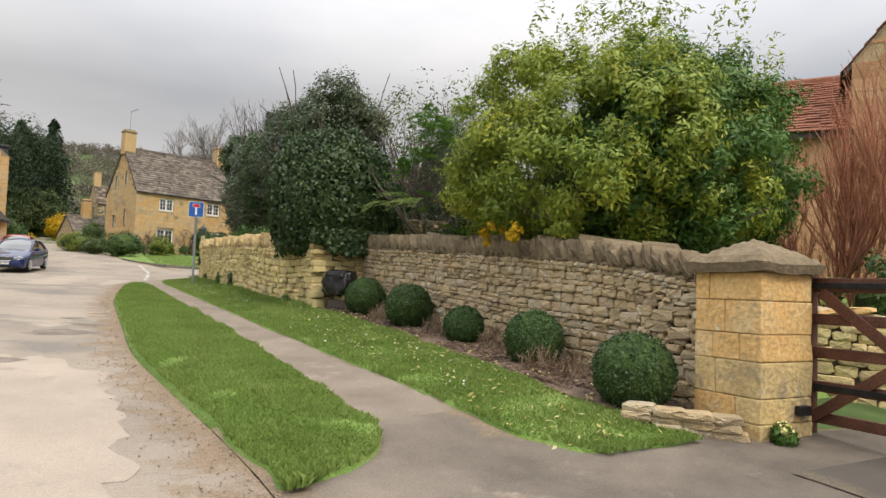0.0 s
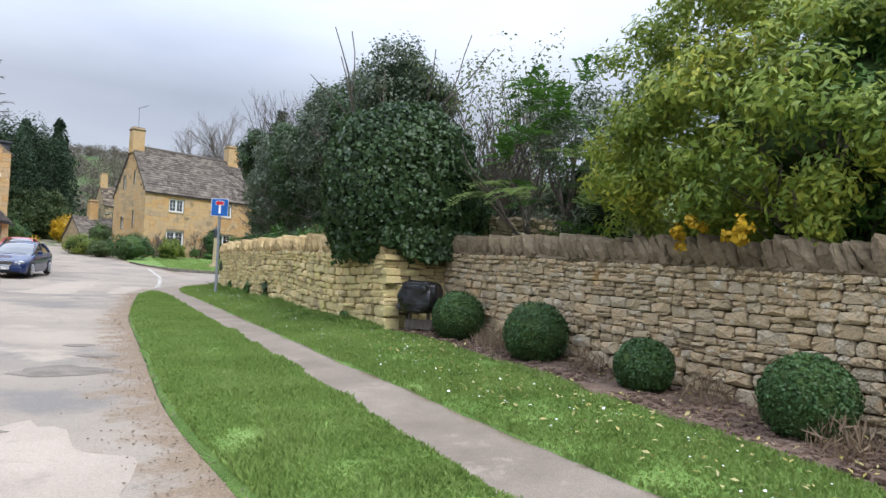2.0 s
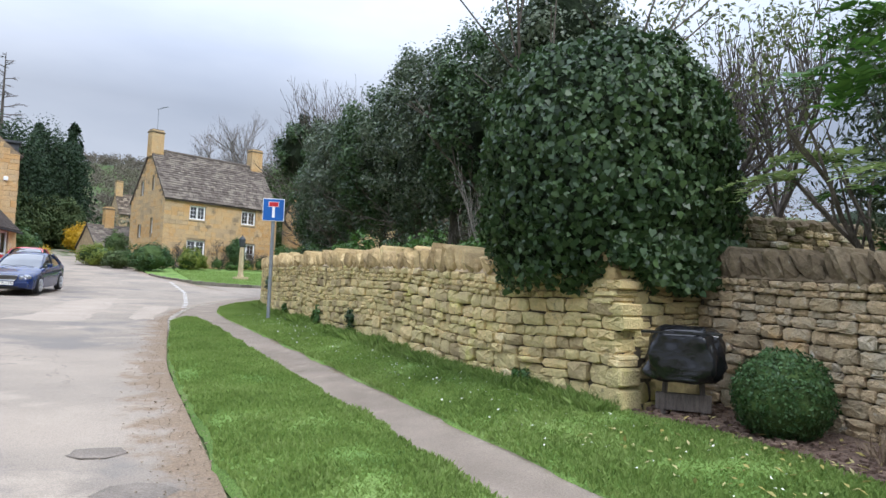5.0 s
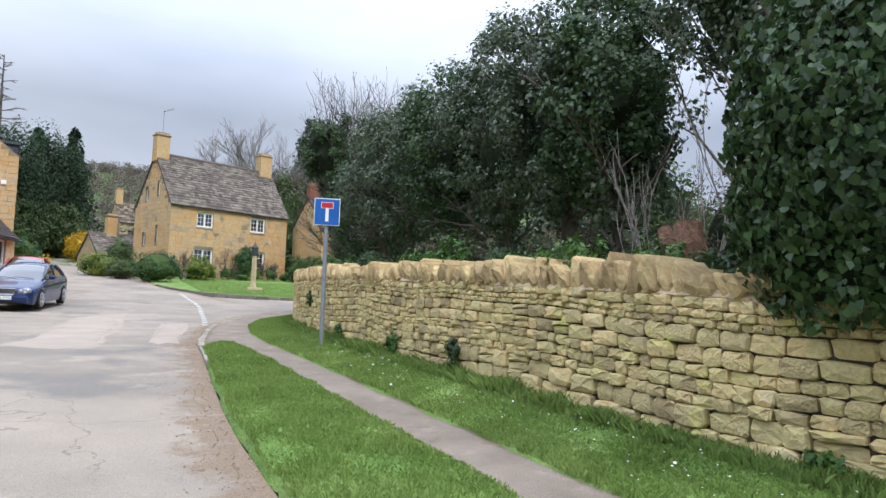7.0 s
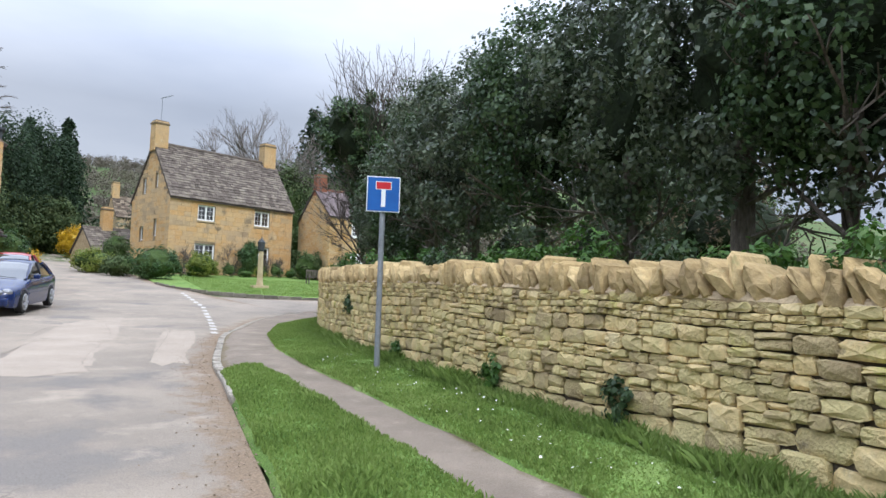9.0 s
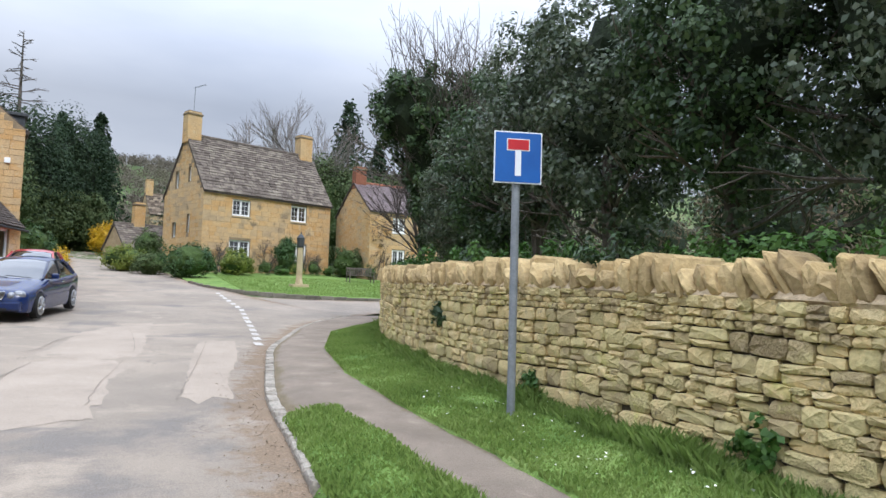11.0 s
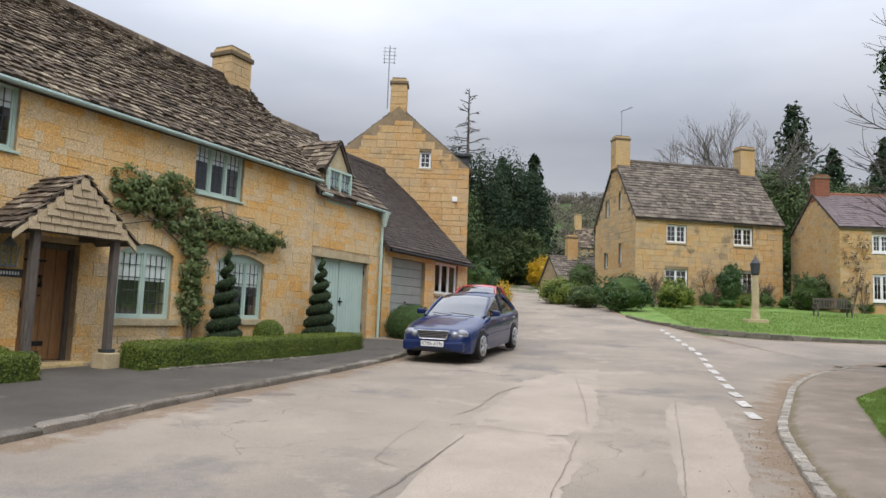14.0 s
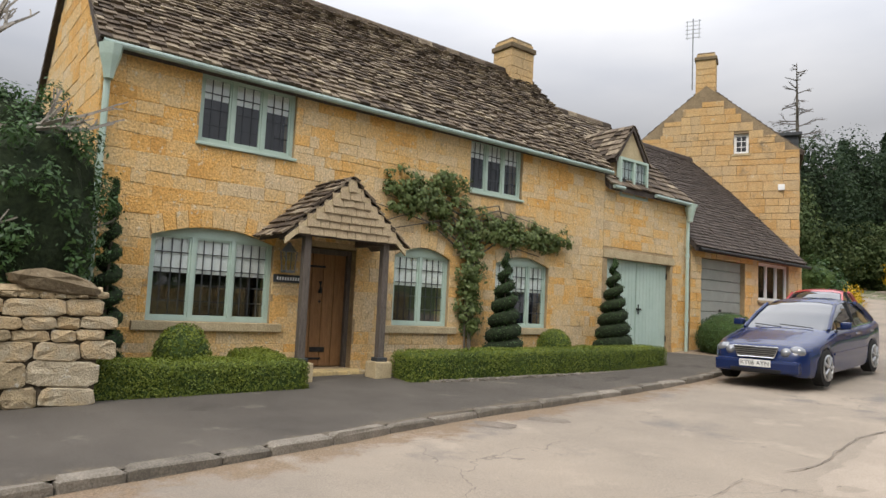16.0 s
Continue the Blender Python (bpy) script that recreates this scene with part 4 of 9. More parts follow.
def window(parent, u0, u1, z0, z1, lights, frame_mat, bars=(3, 4), arch=0.0, inset=0.12, blind=0.0, label="", lead=True, sill=None, fw=0.055):
    """A casement window in a wall opening: frame, mullions, glazing bars, a pane each light, blind."""
    root = new("window")
    root.parent = parent
    if label:
        root["label"] = label
    y = inset
    bm = bmesh.new()
    slab(u0, u1, y - 0.03, y + 0.04, z0, z0 + fw, bm=bm)
    slab(u0, u1, y - 0.03, y + 0.04, z1 - fw - arch, z1, bm=bm)
    slab(u0, u0 + fw, y - 0.031, y + 0.041, z0 + fw, z1 - fw - arch, bm=bm)
    slab(u1 - fw, u1, y - 0.031, y + 0.041, z0 + fw, z1 - fw - arch, bm=bm)
    part("window_frame", bm, frame_mat, root)
    step = (u1 - u0 - fw) / lights
    for i in range(lights):
        a = u0 + fw + i * step
        b = a + step - fw
        if i < lights - 1:
            part("mullion", slab(b, b + fw, y - 0.034, y + 0.044, z0 + fw, z1 - fw - arch), frame_mat, root)
        zt = z1 - fw - arch
        if frame_mat is not M_BLACK:
            bm = bmesh.new()
            c = 0.028
            slab(a, b, y - 0.012, y + 0.02, z0 + fw, z0 + fw + c, bm=bm)
            slab(a, b, y - 0.012, y + 0.02, zt - c, zt, bm=bm)
            slab(a, a + c, y - 0.013, y + 0.021, z0 + fw + c, zt - c, bm=bm)
            slab(b - c, b, y - 0.013, y + 0.021, z0 + fw + c, zt - c, bm=bm)
            part("casement", bm, frame_mat, root)
        pane = mesh_object("pane", [(a, y + 0.006, z0 + fw), (b, y + 0.006, z0 + fw), (b, y + 0.006, zt), (a, y + 0.006, zt)], [(0, 1, 2, 3)], M_GLASS, root)
        pane.visible_shadow = False
        bm = bmesh.new()
        r = 0.007 if lead else 0.012
        for k in range(1, bars[0]):
            x = a + (b - a) * k / bars[0]
            slab(x - r, x + r, y - 0.004, y + 0.004, z0 + fw, zt, bm=bm)
        for k in range(1, bars[1]):
            zz = z0 + fw + (zt - z0 - fw) * k / bars[1]
            slab(a, b, y - 0.005, y + 0.003, zz - r, zz + r, bm=bm)
        if bars[0] > 1 or bars[1] > 1:
            part("lattice", bm, M_LEAD if lead else frame_mat, root)
    if blind:
        part("blind", slab(u0 + 0.04, u1 - 0.04, y + 0.014, y + 0.026, z1 - arch - blind * (z1 - z0), z1 - 0.02), M_BLIND, root, "white roller blind half drawn")
    if sill:
        part("window_sill", slab(u0 - sill[0], u1 + sill[0], -sill[1], inset, z0 - sill[2], z0 - 0.004, 0.012), sill[3], root)
    # unseen room box behind; its dimness is put into a dark colour
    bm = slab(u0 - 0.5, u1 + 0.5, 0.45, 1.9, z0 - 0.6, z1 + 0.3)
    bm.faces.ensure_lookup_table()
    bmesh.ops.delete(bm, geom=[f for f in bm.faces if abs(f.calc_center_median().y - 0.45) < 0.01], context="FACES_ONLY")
    part("room_shade_box", bm, M_ROOM_DIMNESS, root)
    return root


def gable_top(u0, u1, eave, ridge, at=None):
    mid = (u0 + u1) / 2 if at is None else at
    return {"u": [u0, mid, u1], "z": [eave, ridge, eave], "bends": [mid]}


def flat_top(u0, u1, z):
    return {"u": [u0, u1], "z": [z, z]}


def chimney(parent, u, v, z0, z1, w, d, mat=None, cap=True):
    """A stack of coursed blocks round a core, with a projecting cap and a flaunching."""
    mat = mat or M_HOUSE_F
    root = part("chimney", slab(u - w / 2, u + w / 2, v - d / 2, v + d / 2, z0, z1, 0.02), mat, parent)
    rc = random.Random(int(u * 100) + int(z1 * 10))
    zz, e = z0, 0.014
    while zz < z1 - 0.3:
        hh = min(rc.uniform(0.17, 0.3), z1 - 0.23 - zz)
        cu, cv = u + w * rc.uniform(-0.25, 0.25), v + d * rc.uniform(-0.25, 0.25)
        for a0, a1 in ((u - w / 2 - e, cu - 0.006), (cu + 0.006, u + w / 2 + e)):
            for b0, b1 in ((v - d / 2 - e, cv - 0.006), (cv + 0.006, v + d / 2 + e)):
                part("block", slab(a0, a1, b0, b1, zz + 0.006, zz + hh - 0.006, 0.008), mat, root)
        zz += hh
    if cap:
        part("cap", slab(u - w / 2 - 0.06, u + w / 2 + 0.06, v - d / 2 - 0.06, v + d / 2 + 0.06, z1 - 0.22, z1 - 0.1, 0.02), M_COPE_A, root)
        part("flaunching", slab(u - w / 2 + 0.03, u + w / 2 - 0.03, v - d / 2 + 0.03, v + d / 2 - 0.03, z1, z1 + 0.06, 0.01), M_COPE_A, root)
    return root


def ridge_tiles(parent, p0, p1, mat, n):
    """Half-round ridge stones end to end."""
    p0, p1 = Vector(p0), Vector(p1)
    d = (p1 - p0) / n
    bm = bmesh.new()
    prof = [(-0.16, -0.12), (-0.13, 0.0), (-0.05, 0.055), (0.05, 0.055), (0.13, 0.0), (0.16, -0.12)]
    ln = d.length * 0.985
    rings = [[bm.verts.new((x, yy, z)) for x, z in prof] for yy in (0, ln)]
    for k in range(5):
        bm.faces.new((rings[0][k], rings[1][k], rings[1][k + 1], rings[0][k + 1]))
    bm.faces.new(rings[0])
    bm.faces.new(list(reversed(rings[1])))
    bmesh.ops.recalc_face_normals(bm, faces=bm.faces)
    me = bpy.data.meshes.new("ridge_tile")
    bm.to_mesh(me)
    bm.free()
    me.materials.append(mat)
    q = d.to_track_quat("Y", "Z").to_matrix().to_4x4()
    for i in range(n):
        ob = new("ridge_tile", me)
        ob.parent = parent
        ob.matrix_basis = Matrix.Translation(p0 + d * i) @ q


def saddle_roof(parent, u0, u1, v0, v1, eave, ridge, seed, mat, over=0.16, verge=0.06, pieces=0, mat_p=None, tile=(0.2, 0.38), course=(0.26, 0.15), ridge_n=16, thick=0.022):
    """Saddle roof with its ridge along local x: deck, slates on both slopes, ridge stones."""
    vm = (v0 + v1) / 2
    rise = (ridge - eave) / (vm - v0)
    a, b = u0 - verge, u1 + verge
    e0 = eave - over * rise
    lo, hi = v0 - over, v1 + over
    root = mesh_object("roof", [(a, lo, e0 + 0.02), (b, lo, e0 + 0.02), (b, vm, ridge + 0.02), (a, vm, ridge + 0.02), (a, hi, e0 + 0.02), (b, hi, e0 + 0.02),
                                (a, lo, e0 - 0.10), (b, lo, e0 - 0.10), (b, vm, ridge - 0.10), (a, vm, ridge - 0.10), (a, hi, e0 - 0.10), (b, hi, e0 - 0.10)],
                       [(0, 1, 2, 3), (3, 2, 5, 4), (7, 6, 9, 8), (8, 9, 10, 11), (6, 7, 1, 0), (5, 11, 10, 4), (6, 0, 3, 9), (9, 3, 4, 10), (1, 7, 8, 2), (2, 8, 11, 5)], M_TILE_D, parent)
    slope = math.hypot(vm - lo, ridge - e0)
    slates(root, roof_plane((a, lo, e0 + 0.025), (b, lo, e0 + 0.025), (a, vm, ridge + 0.025)), b - a, slope, seed, mat, tile, course, thick, pieces, mat_p)
    slates(root, roof_plane((b, hi, e0 + 0.025), (a, hi, e0 + 0.025), (b, vm, ridge + 0.025)), b - a, slope, seed + 1, mat, (0.4, 0.6), (0.35, 0.25), thick)
    ridge_tiles(root, (a, vm, ridge + 0.06), (b, vm, ridge + 0.06), mat_p or mat, ridge_n)
    return root


def gutter(parent, u0, u1, v, z0, z1, mat, pipe=None):
    bm = tube([(u0, v, z0), (u1, v, z1)], 0.045, 10)
    part("gutter", bm, mat, parent, "painted half-round gutter")


# ---- the honey stone cottage along the pavement
FRONT = frame_at((-8.10, 31.05), 16)
cottage = thing("stone_cottage", FRONT, "long honey stone cottage with stone slate roof and sage windows", "house")
U0, U1, EAVE, RIDGE, DEEP = -3.85, 6.45, 5.98, 8.56, 5.2
W_L = (-3.07, -1.30, 2.30, 3.62)
W_M = (0.90, 2.12, 2.32, 3.68)
W_R = (3.25, 4.72, 2.34, 3.72)
W_U1 = (-2.56, -1.08, 4.83, 5.86)
W_U2 = (2.50, 3.88, 4.86, 5.90)
DOOR = (-0.80, 0.14, 1.62, 3.52)
ops = [W_L, W_M, W_R, W_U1, W_U2, DOOR]
front_wall("wall", U0, U1, 1.1, flat_top(U0, U1, EAVE), ops, 0.4, M_MORTAR, cottage)
courses(cottage, U0, U1, 1.2, flat_top(U0, U1, EAVE - 0.05), ops, 11, (0.10, 0.24), (0.16, 0.52), (0.001, 0.012), pieces=280)
for (u, flip) in ((U0, False), (U1, True)):
    side = new("gable_wall")
    side.parent = cottage
    m = Matrix.Translation((u, 0, 0)) @ Matrix.Rotation(radians(-90 if not flip else 90), 4, "Z")
    if not flip:
        m = Matrix.Translation((u, DEEP, 0)) @ Matrix.Rotation(radians(-90), 4, "Z")
    side.matrix_basis = m
    front_wall("wall", 0, DEEP, 1.1, gable_top(0, DEEP, EAVE, RIDGE), [], 0.35, M_MORTAR, side)
    if not flip:
        courses(side, 0, DEEP, 1.2, gable_top(0, DEEP, EAVE, RIDGE - 0.1), [], 12, (0.16, 0.3), (0.3, 0.7))
back = new("back_wall")
back.parent = cottage
back.matrix_basis = Matrix.Translation((U1, DEEP, 0)) @ Matrix.Rotation(radians(180), 4, "Z")
front_wall("wall", 0, U1 - U0, 1.1, flat_top(0, U1 - U0, EAVE), [], 0.3, M_MORTAR, back)
saddle_roof(cottage, U0, U1, 0, DEEP, EAVE, RIDGE, 21, M_TILE, 0.12, 0.10, 300, M_TILE_P, (0.09, 0.22), (0.15, 0.085), 26, 0.038)
for spec, lights, bars, blind, arch in ((W_L, 3, (4, 5), 0.42, 0.10), (W_M, 2, (4, 5), 0.42, 0.10), (W_R, 3, (3, 5), 0.42, 0.10), (W_U1, 3, (3, 4), 0.36, 0.0), (W_U2, 3, (3, 4), 0.36, 0.0)):
    window(cottage, *spec, lights, M_SAGE, bars, arch, 0.10, blind, "sage painted casement with leaded panes", True,
           (0.18, 0.06, 0.13, M_DRESSED) if spec in (W_L, W_M, W_R) else (0.03, 0.05, 0.05, M_SAGE))
chimney(cottage, 6.0, DEEP / 2, RIDGE - 0.5, RIDGE + 0.78, 0.75, 0.62)
gutter(cottage, U0 - 0.05, U1 + 0.05, -0.19, EAVE - 0.14, EAVE - 0.17, M_GUTTER)

# ---- lower end of the cottage with the green doors
annexe = thing("cottage_annexe", FRONT, "lower stone end of the cottage with dormer and green doors", "house")
G_DOOR = (6.62, 9.06, 1.70, 3.94)
A0, A1, AE, AR = 6.46, 9.72, 5.66, 8.0
DORM = (6.98, 8.08)
front_wall("wall", A0, A1, 1.1, flat_top(A0, A1, AE), [G_DOOR], 0.4, M_MORTAR, annexe)
courses(annexe, A0, A1, 1.2, flat_top(A0, A1, AE - 0.05), [(G_DOOR[0] - 0.12, G_DOOR[1] + 0.1, 1.0, 4.12)], 13, (0.11, 0.22), (0.18, 0.44), (0.002, 0.014), pieces=60)
part("lintel", slab(6.47, 9.2, -0.03, 0.38, 3.945, 4.13, 0.01), M_DRESSED, annexe, "long pale stone lintel")
end = new("gable_wall")
end.parent = annexe
end.matrix_basis = Matrix.Translation((A1, 0, 0)) @ Matrix.Rotation(radians(90), 4, "Z")
front_wall("wall", 0, DEEP, 1.1, gable_top(0, DEEP, AE, AR), [], 0.35, M_MORTAR, end)
courses(end, 0, DEEP, 4.2, gable_top(0, DEEP, AE, AR - 0.1), [], 14, (0.16, 0.3), (0.3, 0.7))
saddle_roof(annexe, A0 + 0.1, A1, 0, DEEP, AE, AR, 23, M_TILE, 0.12, 0.08, 120, M_TILE_P, ridge_n=9)

# ---- garage wing
garage = thing("garage_wing", FRONT, "low stone garage wing with a dark tiled roof", "garage")
GW0, GW1, GE, GR, GD = 9.95, 16.1, 4.68, 8.15, 7.0
GDOOR = (10.45, 12.66, 1.75, 4.28)
GWIN = (13.40, 15.25, 3.30, 4.38)
front_wall("wall", GW0, GW1, 1.3, flat_top(GW0, GW1, GE), [GDOOR, GWIN], 0.35, M_MORTAR, garage)
courses(garage, GW0, GW1, 1.4, flat_top(GW0, GW1, GE - 0.05), [GDOOR, GWIN], 15, (0.12, 0.22), (0.2, 0.46), (0.004, 0.018), 0.018)
end = new("gable_wall")
end.parent = garage
end.matrix_basis = Matrix.Translation((GW0, GD, 0)) @ Matrix.Rotation(radians(-90), 4, "Z")
front_wall("wall", 0, GD, 1.3, gable_top(0, GD, GE, GR), [], 0.3, M_MORTAR, end)
saddle_roof(garage, GW0, GW1 - 0.2, 0, GD, GE, GR, 25, M_TILE_D, 0.2, 0.08, 0, M_TILE_D, (0.16, 0.24), (0.14, 0.12), 20, 0.014)
window(garage, *GWIN, 3, M_WHITE, (1, 1), 0, 0.1, 0, "white painted three-light window", False, (0.06, 0.05, 0.08, M_DRESSED))

# ---- tall gabled house
TALL = frame_at((-3.85, 47.40), 80)
tall = thing("tall_gabled_house", TALL, "tall honey stone house with a steep gable end", "house")
T0, T1, TE, TR = -5.74, 0.0, 8.35, 10.75
T_WIN = (-1.97, -1.51, 8.30, 8.98)
front_wall("wall", T0, T1, 1.5, gable_top(T0, T1, TE, TR), [T_WIN], 0.4, M_MORTAR_F, tall)
courses(tall, T0, T1, 2.0, gable_top(T0, T1, TE, TR - 0.12), [T_WIN], 16, (0.18, 0.34), (0.3, 0.8), (0.006, 0.022), 0.022, mat=M_HOUSE_F)
window(tall, *T_WIN, 1, M_WHITE, (2, 3), 0, 0.12, 0, "small white attic window", False, (0.05, 0.04, 0.08, M_DRESSED))
side = new("side_wall")
side.parent = tall
side.matrix_basis = Matrix.Translation((T1, 0, 0)) @ Matrix.Rotation(radians(90), 4, "Z")
front_wall("wall", 0, 9, 1.5, flat_top(0, 9, TE), [], 0.35, M_MORTAR_F, side)
courses(side, 0, 9, 2.0, flat_top(0, 9, TE - 0.1), [], 17, (0.18, 0.34), (0.3, 0.8), (0.006, 0.022), 0.022, mat=M_HOUSE_F)
saddle_roof(tall, 0.12, 9, 0, T1 - T0, TE, TR, 27, M_TILE_F, 0.1, 0.0, 0, M_TILE_F, ridge_n=18).matrix_basis = side.matrix_basis
chimney(tall, -2.9, 0.35, TR - 0.35, TR + 1.15, 0.62, 0.6)
part("roof_dormer", slab(-0.9, 0.02, 1.2, 2.3, 8.3, 9.1), M_LEAD, tall, "lead-clad roof dormer")
part("dormer_slab", slab(-1.2, 0.12, 1.1, 2.4, 9.1, 9.22, 0.02), M_LEAD, tall)
part("alarm_box", slab(-0.62, -0.42, -0.1, -0.015, 7.0, 7.2, 0.02), M_WHITE, tall, "white alarm box")

# ---- cottage beyond the green
FAR = frame_at((4.11, 62.9), 70)
far = thing("gabled_cottage", FAR, "two-storey honey stone cottage with mossy slate roof beyond the green", "house")
F1, FE, FR_, FD = 9.75, 9.0, 12.9, 6.0
f_ops = [(2.0, 3.3, 7.42, 8.5), (6.43, 7.72, 7.46, 8.58), (1.9, 3.4, 4.6, 5.82), (6.3, 7.8, 4.64, 5.9)]
front_wall("wall", 0, F1, 2.6, flat_top(0, F1, FE), f_ops, 0.4, M_MORTAR_F, far)
courses(far, 0, F1, 3.0, flat_top(0, F1, FE - 0.1), f_ops, 18, (0.2, 0.36), (0.35, 0.8), (0.006, 0.022), 0.022, mat=M_HOUSE_F)
for o in f_ops:
    window(far, *o, 2, M_WHITE, (2, 3), 0, 0.12, 0, "white two-light casement window", False, (0.08, 0.05, 0.1, M_DRESSED), 0.08)
side = new("gable_wall")
side.parent = far
side.matrix_basis = Matrix.Translation((0, FD, 0)) @ Matrix.Rotation(radians(-90), 4, "Z")
g_ops = [(3.7, 4.15, 6.2, 7.4), (3.6, 4.0, 9.6, 10.6), (1.6, 2.2, 9.3, 10.4), (1.5, 2.1, 6.0, 7.0)]
front_wall("wall", 0, FD, 2.6, gable_top(0, FD, FE, FR_), g_ops, 0.4, M_MORTAR_F, side)
courses(side, 0, FD, 3.0, gable_top(0, FD, FE, FR_ - 0.1), g_ops, 19, (0.2, 0.36), (0.35, 0.8), (0.006, 0.022), 0.022, mat=M_HOUSE_F)
for o in g_ops:
    window(far, *o, 1, M_WHITE, (2, 3), 0, 0.15, 0, "", False).matrix_basis = side.matrix_basis
side = new("gable_wall")
side.parent = far
side.matrix_basis = Matrix.Translation((F1, 0, 0)) @ Matrix.Rotation(radians(90), 4, "Z")
front_wall("wall", 0, FD, 2.6, gable_top(0, FD, FE, FR_), [], 0.4, M_MORTAR_F, side)
saddle_roof(far, 0, F1, 0, FD, FE, FR_, 29, M_TILE_F, 0.15, 0.08, 0, M_TILE_F, (0.25, 0.5), (0.3, 0.2), 24, 0.03)
chimney(far, 0.35, FD / 2, FR_ - 0.6, FR_ + 1.5, 0.95, 0.75)
chimney(far, F1 - 0.6, FD / 2, FR_ - 0.6, FR_ + 1.5, 1.0, 0.8)

# ---- small slated cottage behind the green
COT = frame_at((14.75, 61.4), 82)
small = thing("slated_cottage", COT, "small honey stone cottage with a purple slate roof", "house")
S1, SE, SR, SD = 8.0, 8.3, 10.5, 5.6
s_ops = [(1.75, 2.7, 6.85, 7.85), (1.75, 2.75, 4.2, 5.65)]
front_wall("wall", 0, S1, 2.6, flat_top(0, S1, SE), s_ops, 0.35, M_MORTAR_F, small)
courses(small, 0, S1, 3.0, flat_top(0, S1, SE - 0.1), s_ops, 20, (0.2, 0.36), (0.35, 0.8), (0.006, 0.022), 0.022, mat=M_HOUSE_F)
for o in s_ops:
    window(small, *o, 2, M_WHITE, (2, 3), 0, 0.08, 0, "white painted casement window", False, (0.06, 0.05, 0.08, M_WHITE), 0.09)
side = new("gable_wall")
side.parent = small
side.matrix_basis = Matrix.Translation((0, SD, 0)) @ Matrix.Rotation(radians(-90), 4, "Z")
front_wall("wall", 0, SD, 2.6, gable_top(0, SD, SE, SR), [], 0.35, M_MORTAR_F, side)
courses(side, 0, SD, 3.0, gable_top(0, SD, SE, SR - 0.1), [], 22, (0.15, 0.26), (0.3, 0.6), mat=M_HOUSE_F)
saddle_roof(small, 0, S1, 0, SD, SE, SR, 31, M_TILE_S, 0.12, 0.08, 0, M_TILE_R, (0.28, 0.34), (0.24, 0.22), 20, 0.012)
chimney(small, 0.4, SD / 2, SR - 0.5, SR + 1.1, 0.8, 0.6, M_TILE_R)

# ---------------------------------------------------------------- plants


def leaf_mesh(name, pts, nrm, size, mat, parent=None, aspect=0.5, seed=0, droop=0.0, label="", broad=False, scatter=0.55, along_=None):
    """Many small leaves, each a folded pointed blade (or a broad heart shape), at points with outward directions."""
    rs = np.random.RandomState(seed)
    pts = np.asarray(pts, float)
    nrm = np.asarray(nrm, float)
    n = len(pts)
    nrm = nrm + rs.normal(0, scatter, (n, 3))
    nrm /= np.linalg.norm(nrm, axis=1)[:, None] + 1e-9
    t = rs.normal(0, 1, (n, 3))
    t[:, 2] -= droop
    if along_ is not None:
        t = np.asarray(along_, float) + 0.12 * t
    t -= nrm * (t * nrm).sum(1)[:, None]
    t /= np.linalg.norm(t, axis=1)[:, None] + 1e-9
    s = np.cross(nrm, t)
    ln = (size * rs.uniform(0.6, 1.35, n))[:, None]
    wd = ln * aspect * 0.5
    if broad:
        shape = ((-0.42, 0.0, 0.0), (-0.48, 0.62, 0.2), (-0.12, 1.0, 0.35), (0.5, 0.0, -0.1), (-0.12, -1.0, 0.35), (-0.48, -0.62, 0.2))
    else:
        shape = ((-0.5, 0.0, 0.0), (0.0, 1.0, 0.35), (0.5, 0.0, 0.0), (0.0, -1.0, 0.35))
    c = len(shape)
    v = np.empty((n, c, 3))
    for k, (a, b, e) in enumerate(shape):
        v[:, k] = pts + t * ln * a + s * wd * b + nrm * wd * e
    me = bpy.data.meshes.new(name)
    me.vertices.add(n * c)
    me.vertices.foreach_set("co", v.reshape(-1))
    me.loops.add(n * c)
    me.loops.foreach_set("vertex_index", np.arange(n * c, dtype=np.int32))
    me.polygons.add(n)
    me.polygons.foreach_set("loop_start", np.arange(0, n * c, c, dtype=np.int32))
    me.update(calc_edges=True)
    me.materials.append(mat)
    ob = new(name, me)
    ob.parent = parent
    if label:
        ob["label"] = label
    return ob


def sphere_dirs(rs, n):
    d = rs.normal(0, 1, (n, 3))
    return d / np.linalg.norm(d, axis=1)[:, None]


def lumpy(dirs, seed, amount, freq=2.2):
    return np.array([1 + amount * noise.noise((d[0] * freq + seed, d[1] * freq, d[2] * freq)) for d in dirs])


def clumps(centre, radii, count, each, clump_r, seed, shell=0.55, lump=0.25, flat=-1.0):
    """Leaf points gathered in clumps over an uneven crown, with gaps between them."""
    rs = np.random.RandomState(seed)
    d = sphere_dirs(rs, count * 2)
    d = d[d[:, 2] > flat][:count]
    r = rs.uniform(shell, 1.0, len(d)) ** 0.6 * lumpy(d, seed, lump)
    c = np.asarray(centre) + d * r[:, None] * np.asarray(radii)
    p = np.repeat(c, each, axis=0)
    o = sphere_dirs(rs, len(p)) * (rs.uniform(0.15, 1, len(p)) ** 0.5)[:, None] * clump_r * rs.uniform(0.6, 1.3, (len(p), 1))
    out = o / (np.linalg.norm(o, axis=1)[:, None] + 1e-9) + 0.6 * np.repeat(d, each, axis=0) + np.array([0, 0, 0.35])
    return p + o, out


